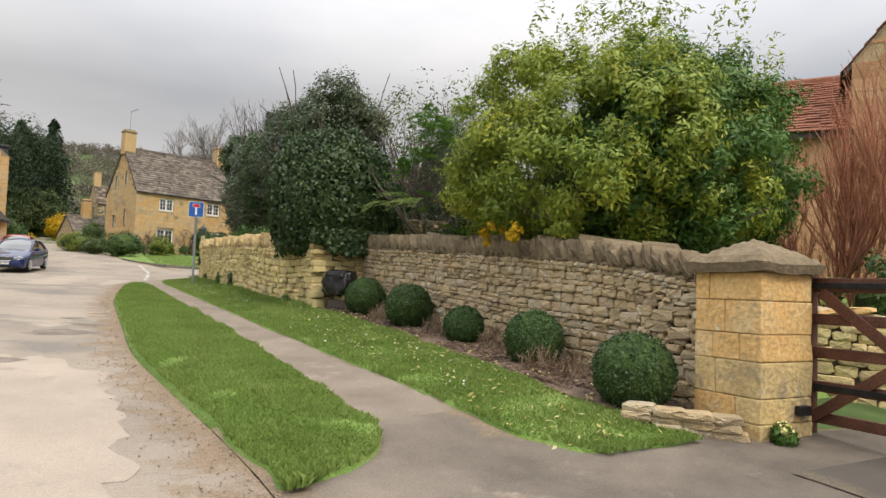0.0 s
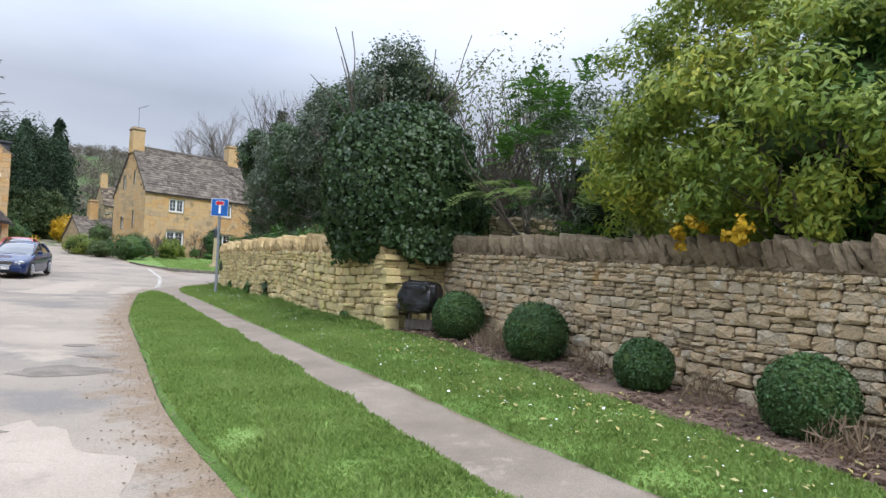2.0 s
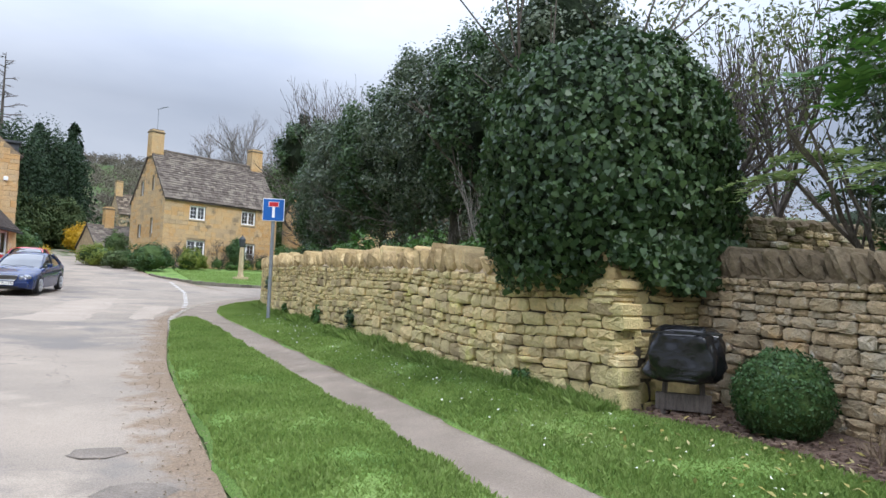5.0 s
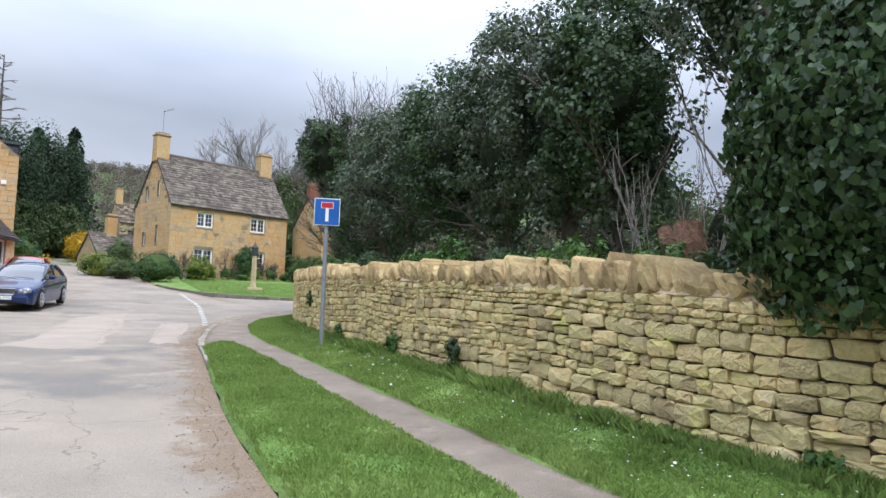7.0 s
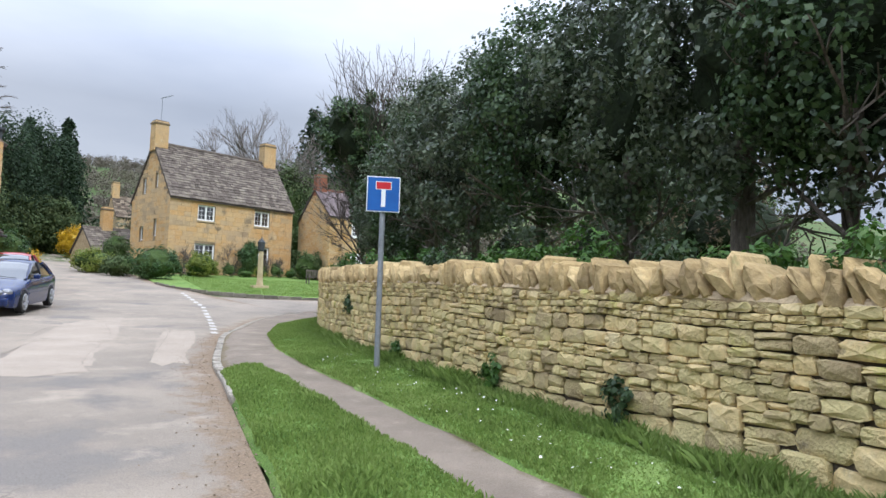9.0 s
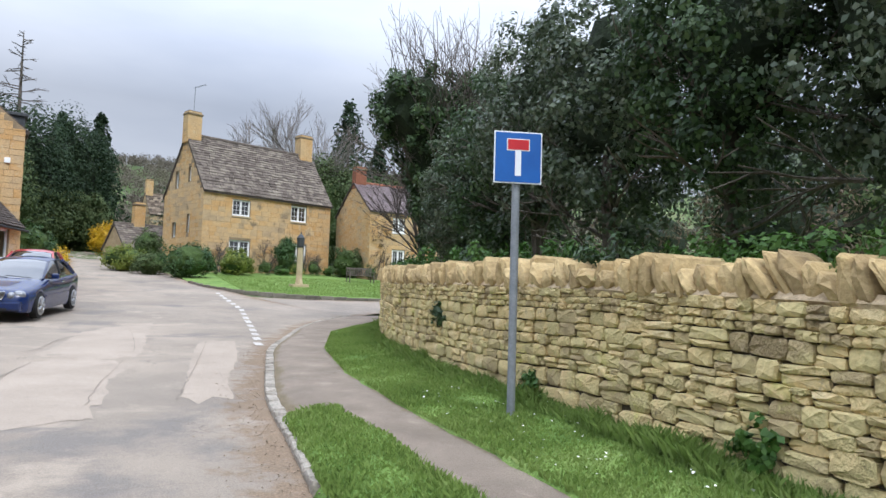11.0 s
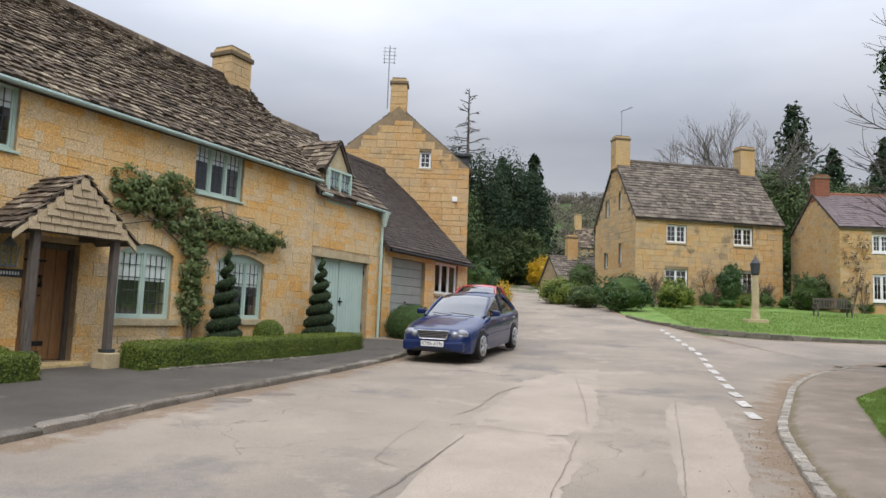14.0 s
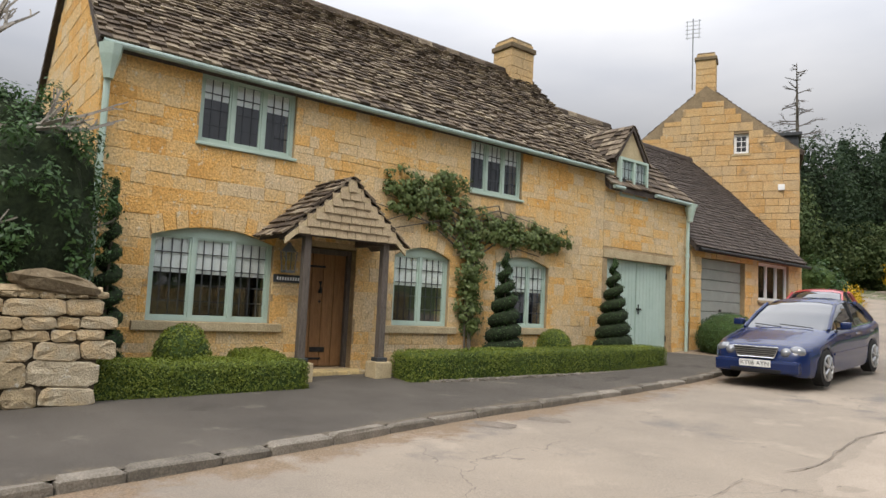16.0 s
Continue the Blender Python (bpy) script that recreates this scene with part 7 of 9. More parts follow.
def spiral(u, v, z, h, r, seed):
    """Topiary wound as a rising spiral round a stem."""
    root = thing("spiral_topiary", FRONT @ pose(u, v, z), "dark clipped spiral topiary conifer before the wall", "topiary", "spiral topiaries")
    part("stem", tube([(0, 0, -0.5), (0, 0, h)], [0.03, 0.012], 6), M_BARK, root)
    rs = np.random.RandomState(seed)
    turns = h / 0.27
    q = np.linspace(0, 1, int(turns * 18))
    bm = bmesh.new()
    path, rad = [], []
    for t in q:
        a = t * turns * math.tau
        rr = r * (1 - t) ** 0.85 * 0.62
        path.append((math.cos(a) * rr, math.sin(a) * rr, t * h + 0.06))
        rad.append(0.035 + 0.11 * r / 0.4 * (1 - t) ** 0.7)
    tube(path, rad, 7, bm)
    smooth(part("crown_core", bm, M_INNER_SHADE, root))
    n = 5200
    i = (rs.uniform(0, 1, n) ** 1.4 * (len(path) - 1)).astype(int)
    c = np.array(path)[i]
    d = sphere_dirs(rs, n)
    leaf_mesh("crown", c + d * (np.array(rad)[i] * rs.uniform(0.85, 1.22, n))[:, None], d, 0.035, M_BOX, root, 0.5, seed)


spiral(-3.66, -0.42, 1.75, 2.25, 0.26, 660)
spiral(2.95, -0.6, 1.75, 1.9, 0.42, 661)
spiral(6.1, -0.6, 1.85, 1.95, 0.46, 662)
# trained climber
cl = thing("wall_climber", FRONT, "trained leafy climber spreading over the cottage front", "climber")
cb = bmesh.new()
rc = random.Random(9)
for k in range(4):
    tube([(2.45 + 0.06 * k, -0.12, 1.7), (2.5 + rc.gauss(0, 0.08), -0.1, 2.6), (2.55 + rc.gauss(0, 0.15), -0.08, 3.5), (2.4 + rc.gauss(0, 0.3), -0.06, 4.4)], [0.04, 0.035, 0.03, 0.015], 6, cb)
for k in range(16):
    s = -1 if k % 2 else 1
    tube([(2.5, -0.08, 3.5 + 0.07 * k), (2.5 + s * 0.7, -0.07, 3.95 + 0.05 * k), (2.5 + s * rc.uniform(1.1, 2.2), -0.06, 4.15 + rc.gauss(0, 0.25))], [0.02, 0.015, 0.006], 5, cb)
part("stem", cb, M_BARK, cl)
CP, CN = [], []
for (cx, cz, rx, rz, cnt) in ((1.0, 4.6, 0.5, 0.45, 34), (1.7, 4.5, 0.6, 0.5, 44), (2.5, 4.15, 0.65, 0.55, 46), (3.3, 4.15, 0.6, 0.32, 36), (4.2, 4.15, 0.6, 0.3, 34), (4.8, 4.1, 0.4, 0.28, 20), (2.5, 3.3, 0.36, 0.6, 40), (2.5, 2.5, 0.3, 0.5, 26), (2.0, 4.95, 0.5, 0.2, 14)):
    p, d = clumps((cx, -0.12, cz), (rx, 0.1, rz), cnt, 32, 0.11, int(cx * 100 + cz * 10), 0.1, 0.3)
    p[:, 1] = np.minimum(p[:, 1], -0.03)
    CP.append(p)
    CN.append(d + np.array([0, -1.2, 0]))
leaf_mesh("crown", np.concatenate(CP), np.concatenate(CN), 0.075, M_CREEPER, cl, 0.6, 50)
# garden wall to the side of the cottage, its yew and the pale branch over it
GW_LINE = [tuple((FRONT @ Vector((u, -1.72, 0)))[:2]) for u in (-3.98, -6, -9, -13)][::-1]


def stone_end_wall():
    root = stone_wall("wall_cottage_garden", GW_LINE[::-1], 1.25, 0.5, "tall coursed stone garden wall with a stone cap", 45, (0.11, 0.24), (1.3, 2.8), (M_STONE_A, M_STONE_A2), (0, 9.0), {"w": (0.7, 1.0), "h": (0.22, 0.26), "lean": 0.0, "mat": M_COPE_A}, 150)
    return root


stone_end_wall()

# ---------------------------------------------------------------- kerbs, patches and markings
def kerb_run(name, pts, length, width, height, sink, label, seed, off, mat=M_KERB):
    root = thing(name, Matrix.Identity(4), label, "kerb", kind="structure")
    fr = line_frames(pts, 0.3)
    rnd = random.Random(seed)
    shapes = []
    for k in range(6):
        bm = slab(-0.5, 0.5, -0.5, 0.5, -0.5, 0.5)
        bmesh.ops.bevel(bm, geom=list(bm.edges), offset=0.09, segments=1, affect="EDGES")
        for v in bm.verts:
            v.co += Vector((rnd.uniform(-0.02, 0.02), rnd.uniform(-0.05, 0.05), rnd.uniform(-0.05, 0.05)))
        me = bpy.data.meshes.new("kerb_stone")
        bm.to_mesh(me)
        bm.free()
        me.materials.append(mat)
        shapes.append(me)
    s = 0.0
    while s < fr[-1][0]:
        w = rnd.uniform(*length)
        p, a = along(fr, s + w / 2)
        nx, ny = math.sin(a), -math.cos(a)
        q = (p.x + nx * off, p.y + ny * off)
        ob = new("kerb_stone", shapes[rnd.randrange(6)])
        ob.parent = root
        ob.matrix_basis = Matrix.Translation((q[0], q[1], gz(*q) + sink + rnd.uniform(-0.008, 0.008))) @ Matrix.Rotation(a + rnd.uniform(-0.015, 0.015), 4, "Z") @ Matrix.Diagonal((w - 0.012, width, height, 1))
        s += w
    return root


kerb_run("kerb_cottage_side", [(left_x(y), y) for y in np.arange(12, 39.2, 1.0)], (0.45, 0.9), 0.15, 0.26, -0.042, "worn grey stone kerb along the pavement", 801, -0.07)
kerb_run("kerb_corner", [(float(kerb_x(y)), y) for y in np.arange(21.5, 39.0, 0.6)], (0.12, 0.24), 0.13, 0.2, -0.06, "pale stone setts edging the corner path", 802, 0.06, M_SETT)
kerb_run("kerb_green", [(2.75, 53.0), (3.35, 50.2), (4.95, 47.35), (7.5, 45.75), (10.3, 45.25), (16, 45.55)], (0.5, 0.9), 0.14, 0.2, 0.0, "low stone kerb round the green", 803, 0.0)


def patch(name, outline, dz, mat, label, seed, rough=0.12):
    """An irregular patch lying on the lane."""
    pts = path_points([*outline, outline[0]], 0.12)[:-1]
    cx, cy = sum(p.x for p in pts) / len(pts), sum(p.y for p in pts) / len(pts)
    verts, faces = [(cx, cy, gz(cx, cy, dz))], []
    rings = 5
    for r in range(1, rings + 1):
        for p in pts:
            k = r / rings
            w = 1 + (rough * noise.noise((p.x * 2.2, p.y * 2.2, seed)) + rough * 0.8 * noise.noise((p.x * 7, p.y * 7, seed))) * (r == rings)
            x, y = cx + (p.x - cx) * k * w, cy + (p.y - cy) * k * w
            z = gz(x, y, dz if r < rings else dz - 0.004) + 0.012 * noise.noise((x * 1.7, y * 1.7, 3.1))
            verts.append((x, y, z))
    n = len(pts)
    for i in range(n):
        faces.append((0, 1 + i, 1 + (i + 1) % n))
        for r in range(rings - 1):
            a, b = 1 + r * n + i, 1 + r * n + (i + 1) % n
            faces.append((a, a + n, b + n, b))
    return tagged(smooth(mesh_object(name, verts, faces, mat)), label, "road patch", kind="structure")


patch("road_patch", [(-1.9, 24.2), (-1.35, 25.8), (-1.14, 28.5), (0.05, 28.4), (-0.1, 26.5), (-0.4, 24.0)], 0.007, M_PATCH, "pale worn patch in the lane", 1)
patch("road_patch", [(-1.26, 29.3), (-0.95, 31.6), (-0.78, 33.8), (0.55, 36.1), (0.45, 33.0), (0.14, 29.1)], 0.007, M_PATCH, "pale worn patch in the lane", 2)
patch("road_patch", [(0.62, 25.2), (1.35, 31.3), (2.0, 31.6), (1.75, 29.0), (1.25, 26.3), (1.1, 24.8)], 0.007, M_PATCH, "pale worn strip along the lane's edge", 3)
patch("road_patch", [(-1.8, 3.6), (-2.2, 8.0), (-1.0, 9.5), (0.2, 8.0), (0.35, 4.8), (-0.4, 2.8)], 0.007, M_PATCH, "broad sandy pale patch in the lane", 4)
for k, (px, py, rx, ry) in enumerate(((-0.02, 13.2, 0.22, 0.16), (0.2, 12.3, 0.24, 0.15), (-0.1, 11.3, 0.5, 0.3), (0.35, 11.2, 0.1, 0.08), (-4.44, 29.75, 0.3, 0.16), (-4.2, 30.5, 0.3, 0.16), (-0.7, 8.9, 0.35, 0.2))):
    patch("pothole", [(px - rx, py), (px - rx * 0.5, py + ry), (px + rx * 0.6, py + ry * 0.8), (px + rx, py), (px + rx * 0.4, py - ry), (px - rx * 0.5, py - ry * 0.9)], 0.008, M_POTHOLE, "shallow dark worn hollow in the tarmac", 10 + k, 0.5)
M_PAINT = material("worn_road_paint", [(0.34, 0.31, 0.27), (0.58, 0.56, 0.52)], 7, 0.85, bump=0.4, bump_scale=60, spots=(0.33, 0.28, 0.23), spot_scale=12, spot_at=0.55)
for k in range(15):
    y = 30.8 + k * 1.12
    x = 2.42 + 1.0 * min(1, (y - 31) / 9) ** 0.8 if y > 31 else 2.42
    patch("road_marking", [(x - 0.08, y), (x - 0.05, y + 0.34), (x - 0.02, y + 0.66), (x + 0.12, y + 0.66), (x + 0.1, y + 0.3), (x + 0.07, y)], 0.016, M_PAINT, "worn white give-way dash at the junction", 40 + k, 0.15)



M_SEAM = material("open_tarmac_joint", [(0.15, 0.128, 0.105), (0.22, 0.188, 0.152)], 6, 0.95, bump=0.6, bump_scale=60)


def seam(pts, width, seed):
    """A ragged dark joint in the tarmac along a line."""
    fr = line_frames(pts, 0.12)
    verts, faces = [], []
    n = max(3, int(fr[-1][0] / 0.06))
    for i in range(n + 1):
        p, a = along(fr, fr[-1][0] * i / n)
        off = 0.04 * noise.noise((i * 0.21, seed, 0)) + 0.015 * noise.noise((i * 0.9, seed, 4))
        w = width * (0.35 + 1.3 * abs(noise.noise((i * 0.23, seed, 9)))) * (1 if 0 < i < n else 0.1)
        for e in (-w, w):
            x, y = p.x - math.sin(a) * (off + e), p.y + math.cos(a) * (off + e)
            verts.append((x, y, gz(x, y, 0.0145) + 0.012 * noise.noise((x * 1.7, y * 1.7, 3.1))))
    for i in range(n):
        faces.append((2 * i, 2 * i + 2, 2 * i + 3, 2 * i + 1))
    tagged(mesh_object("tarmac_seam", verts, faces, M_SEAM), "dark ragged joint between tarmac repairs", "road seam", kind="structure")


for k, (line, w) in enumerate((([(-1.74, 29.11), (-0.9, 28.94), (-0.38, 28.78), (0.11, 28.6)], 0.02), ([(-1.29, 26.87), (-1.53, 26.89), (-1.78, 27.08)], 0.018), ([(-1.78, 27.08), (-1.79, 28.17), (-1.7, 29.12)], 0.012),
                               ([(1.61, 32.34), (1.12, 28.76), (0.84, 26.86), (0.55, 24.9)], 0.014), ([(0.14, 34.38), (0.2, 31.36), (0.17, 29.55)], 0.014), ([(-1.48, 29.66), (-1.27, 30.25), (-1.09, 32.05), (-0.73, 33.03)], 0.035),
                               ([(0.03, 28.58), (-0.12, 27.08), (-0.2, 26.48), (-0.3, 24.8)], 0.014), ([(0.34, 27.11), (0.49, 27.1), (0.62, 27.42)], 0.018), ([(-1.9, 25.2), (-1.5, 25.8), (-1.15, 28.4)], 0.03))):
    seam(line, w * 0.42, 60 + k)
# ---------------------------------------------------------------- grass blades, daisies and fallen leaves


def blades(name, low, high, y0, y1, n, seed, h, dz, label, mat=M_GRASS):
    """Grass blades sown between the rims low(y) and high(y)."""
    rs = np.random.RandomState(seed)
    rows = np.arange(y0, y1 + 0.1, 0.1)
    lo, hi = np.array([low(y) for y in rows]), np.array([high(y) for y in rows])
    share = np.cumsum(np.maximum(0.0, hi - lo) * (1.15 - 0.5 * (rows - y0) / (y1 - y0)))
    Y = np.interp(rs.uniform(0, share[-1], n), share, rows) + rs.uniform(-0.05, 0.05, n)
    a0, a1 = np.interp(Y, rows, lo), np.interp(Y, rows, hi)
    X = a0 + (a1 - a0) * rs.uniform(0, 1, n)
    Z = np.asarray(land(X, Y)) + dz
    m = len(X)
    a = rs.uniform(0, math.tau, m)
    tall = np.array([0.7 + 1.3 * max(0, noise.noise((x * 1.9, y * 1.9, 5.0))) for x, y in zip(X, Y)])
    hh = h * rs.uniform(0.5, 1.3, m) * tall
    w = 0.006 + 0.004 * rs.uniform(0, 1, m)
    lean = rs.normal(0, 0.45, (m, 2)) * hh[:, None]
    v = np.empty((m, 4, 3))
    cx, sy = np.cos(a) * w, np.sin(a) * w
    v[:, 0] = np.stack([X - cx, Y - sy, Z - 0.01], 1)
    v[:, 1] = np.stack([X + cx, Y + sy, Z - 0.01], 1)
    v[:, 2] = np.stack([X + lean[:, 0] + cx * 0.3, Y + lean[:, 1] + sy * 0.3, Z + hh], 1)
    v[:, 3] = np.stack([X + lean[:, 0] * 0.4 - cx, Y + lean[:, 1] * 0.4 - sy, Z + hh * 0.55], 1)
    me = bpy.data.meshes.new(name)
    me.vertices.add(m * 4)
    me.vertices.foreach_set("co", v.reshape(-1))
    me.loops.add(m * 4)
    me.loops.foreach_set("vertex_index", np.arange(m * 4, dtype=np.int32))
    me.polygons.add(m)
    me.polygons.foreach_set("loop_start", np.arange(0, m * 4, 4, dtype=np.int32))
    me.update(calc_edges=True)
    me.materials.append(mat)
    return tagged(new(name, me), label, "grass", kind="stuff")


blades("island_grass", lambda y: isl_l(y) - 0.03, lambda y: isl_r(y) + 0.03, 3.95, 23.5, 95000, 1, 0.040, 0.055, "soft green grass blades on the island")
blades("verge_grass", lambda y: path_r(y) - 0.03, lambda y: verge_r(y) + 0.02, 3.8, 36.6, 150000, 2, 0.036, 0.045, "soft green grass blades on the verge")
blades("wall_foot_grass", lambda y: max(path_r(y), verge_r(y) - 0.36), lambda y: verge_r(y) - 0.02, 12.4, 34.0, 24000, 3, 0.11, 0.05, "longer tufts of grass at the wall's foot")
blades("green_grass", lambda y: 4.6 + 9.0 * max(0.0, (47.5 - y) / 2) ** 1.3, lambda y: 20.0, 45.9, 60, 50000, 4, 0.05, 0.06, "mown grass blades on the village green")
rs = np.random.RandomState(19)
n = 700
X = rs.uniform(3.0, 4.85, n)
Y = 3.9 + 8.0 * rs.uniform(0, 1, n) ** 1.2
Z = np.asarray(land(X, Y)) + 0.075
M_FALLEN = leaf_material("fallen_leaf", [(0.30, 0.26, 0.06), (0.42, 0.36, 0.12), (0.50, 0.46, 0.28)])
tagged(leaf_mesh("fallen_leaves", np.stack([X, Y, Z], 1), np.tile([0, 0, 1.5], (n, 1)), 0.055, M_FALLEN, None, 0.4, 20), "pale yellow fallen leaves on bed and grass", "leaves", kind="stuff")
n = 420
X = rs.uniform(2.6, 3.7, n)
Y = rs.uniform(5.5, 24, n)
k = np.array([on(PATH_R, y) + 0.1 < x < verge_r(y) - 0.1 for x, y in zip(X, Y)])
X, Y = X[k], Y[k]
M_DAISY = material("daisy_petal", [(0.74, 0.74, 0.70), (0.80, 0.79, 0.74)], 4, 0.7, grain=0)
tagged(leaf_mesh("daisies", np.stack([X, Y, np.asarray(land(X, Y)) + 0.085], 1), np.tile([0, 0, 2.0], (len(X), 1)), 0.022, M_DAISY, None, 1.0, 21), "small white daisies in the verge", "flowers", kind="stuff")
# soil clods and grit
CL = [stone_mesh(i, M_SOIL) for i in range(6)]
cv, cf = [], []
rnd = random.Random(33)
for k in range(1500):
    y = rnd.uniform(4.1, 12.4)
    x = rnd.uniform(verge_r(y) + 0.02, 4.9)
    s = rnd.uniform(0.012, 0.05)
    m = Matrix.Translation((x, y, gz(x, y, 0.055))) @ Matrix.Rotation(rnd.uniform(0, 6), 4, "Z") @ Matrix.Diagonal((s * 1.3, s, s * 0.7, 1))
    vs, fs = STONE_DATA[k % 14]
    o = len(cv)
    cv.extend([m @ v for v in vs])
    cf.extend([[i + o for i in f] for f in fs])
tagged(mesh_object("soil_clods", cv, cf, M_SOIL), "crumbled clods of brown soil in the bed", "soil", kind="stuff")
cv, cf = [], []
for k in range(2600):
    y = 2.0 + 28.0 * rnd.random() ** 1.4
    x = right_x(y) + 0.08 - abs(rnd.gauss(0, 0.28))
    s = rnd.uniform(0.004, 0.012)
    m = Matrix.Translation((x, y, gz(x, y, 0.012))) @ Matrix.Rotation(rnd.uniform(0, 6), 4, "Z") @ Matrix.Diagonal((s * 1.3, s, s * 0.7, 1))
    vs, fs = STONE_DATA[k % 14]
    o = len(cv)
    cv.extend([m @ v for v in vs])
    cf.extend([[i + o for i in f] for f in fs])
tagged(mesh_object("roadside_gravel", cv, cf, M_GRIT), "loose gravel along the grass edge", "gravel", kind="stuff")

# ---------------------------------------------------------------- gate pillar, gate, bin, sign
pil = thing("gate_pillar", pose(4.80, 3.63, 0.22), "squared honey stone gate pillar with pyramid cap", "pillar")
z = 0.0
for k, h in enumerate((0.30, 0.20, 0.29, 0.22, 0.27, 0.23)):
    cuts = ([0, 0.66], [0, 0.24, 0.66], [0, 0.44, 0.66], [0, 0.20, 0.47, 0.66], [0, 0.35, 0.66], [0, 0.5, 0.66])[k]
    for a, b in zip(cuts, cuts[1:]):
        bm = slab(0.004, 0.656 - 0.006 * (k % 2), a + 0.002, b - 0.002, z + 0.002, z + h - 0.002, 0.012)
        for v in bm.verts:
            v.co += Vector((0.012 * noise.noise(v.co * 7), 0.012 * noise.noise(v.co * 7 + Vector((5, 0, 0))), 0))
        part("ashlar_block", bm, M_PILLAR, pil)
    z += h
part("core", slab(0.03, 0.63, 0.03, 0.63, 0, z), M_MORTAR, pil)
bm = bmesh.new()
bmesh.ops.create_grid(bm, x_segments=14, y_segments=14, size=0.40)
for v in bm.verts:
    d = max(abs(v.co.x), abs(v.co.y)) / 0.40
    v.co.z = 0.20 * max(0.0, 1 - d) ** 0.9 + 0.02 * noise.noise((v.co.x * 9, v.co.y * 9, 0)) + (0.07 if d < 0.999 else 0.045)
ring = bmesh.ops.extrude_edge_only(bm, edges=[e for e in bm.edges if e.is_boundary])
for v in [g_ for g_ in ring["geom"] if isinstance(g_, bmesh.types.BMVert)]:
    v.co.z = -0.03 + 0.02 * noise.noise((v.co.x * 9, v.co.y * 9, 3))
    v.co.x *= 0.95
    v.co.y *= 0.95
bmesh.ops.contextual_create(bm, geom=[e for e in bm.edges if e.is_boundary])
bmesh.ops.translate(bm, verts=bm.verts, vec=(0.33, 0.33, z + 0.035))
bmesh.ops.recalc_face_normals(bm, faces=bm.faces)
part("cap", bm, M_COPE_A, pil, "lichened pyramid capstone")
hook = part("gate_hook", slab(0.42, 0.56, -0.06, 0.0, 0.36, 0.44, 0.01), M_BLACK, pil)

gate = thing("field_gate", pose(5.56, 3.80, 0.42, 0, 0, -90), "closed dark-stained wooden five-bar field gate", "gate")
part("hanging_stile", slab(0.0, 0.12, -0.045, 0.045, -0.02, 1.42, 0.015), M_GATE, gate)
part("latch_stile", slab(2.85, 2.95, -0.04, 0.04, 0.02, 1.2, 0.01), M_GATE, gate)
for zz, hh in ((0.08, 0.09), (0.34, 0.09), (0.62, 0.09), (0.90, 0.09), (1.17, 0.12)):
    part("rail", slab(0.12, 2.85, -0.03, 0.03, zz, zz + hh, 0.008), M_GATE, gate)
for (a, b) in (((0.12, 0.12), (1.3, 0.95)), ((0.2, 1.17), (1.2, 0.42)), ((2.8, 0.12), (1.45, 1.2))):
    bm = bmesh.new()
    dx, dz_ = b[0] - a[0], b[1] - a[1]
    ln = math.hypot(dx, dz_)
    nx, nz = -dz_ / ln * 0.045, dx / ln * 0.045
    prism([(a[0] + nx, a[1] + nz), (b[0] + nx, b[1] + nz), (b[0] - nx, b[1] - nz), (a[0] - nx, a[1] - nz)], -0.056, -0.032, bm)
    part("brace", bm, M_GATE, gate)
for zz in (0.36, 1.2):
    part("hinge", slab(-0.12, 0.75, -0.066, -0.057, zz, zz + 0.05, 0.004), M_BLACK, gate)

# low heap of flat stones before the pillar
heap = thing("stone_edging", Matrix.Identity(4), "low edging of flat pale stones beside the pillar", "edging")
rnd = random.Random(6)
for lay_ in range(3):
    for k in range(4):
        x, y = 4.12 + k * 0.17, 4.30 - k * 0.17
        ob = new("stone", stone_mesh(rnd.randrange(14), M_STONE_A))
        ob.parent = heap
        ob.matrix_basis = Matrix.Translation((x + rnd.gauss(0, 0.02), y + rnd.gauss(0, 0.02), gz(x, y) + 0.03 + lay_ * 0.062)) @ Matrix.Rotation(radians(135) + rnd.gauss(0, 0.1), 4, "Z") @ Matrix.Diagonal((rnd.uniform(0.2, 0.28), 0.2, 0.07, 1))
prim = thing("primrose", pose(4.95, 3.52, gz(4.95, 3.5) + 0.02), "small pale yellow primrose clump at the pillar's foot", "flower")
p, d = clumps((0, 0, 0.06), (0.1, 0.1, 0.06), 12, 14, 0.05, 91)
leaf_mesh("leaves", p, d, 0.07, M_WEED, prim, 0.5, 91)
M_PRIM = material("primrose_petal", [(0.62, 0.58, 0.22), (0.70, 0.66, 0.34)], 4, 0.7, grain=0)
p, d = clumps((0, 0, 0.11), (0.09, 0.09, 0.04), 12, 10, 0.025, 92)
leaf_mesh("petals", p, d, 0.035, M_PRIM, prim, 0.9, 92)

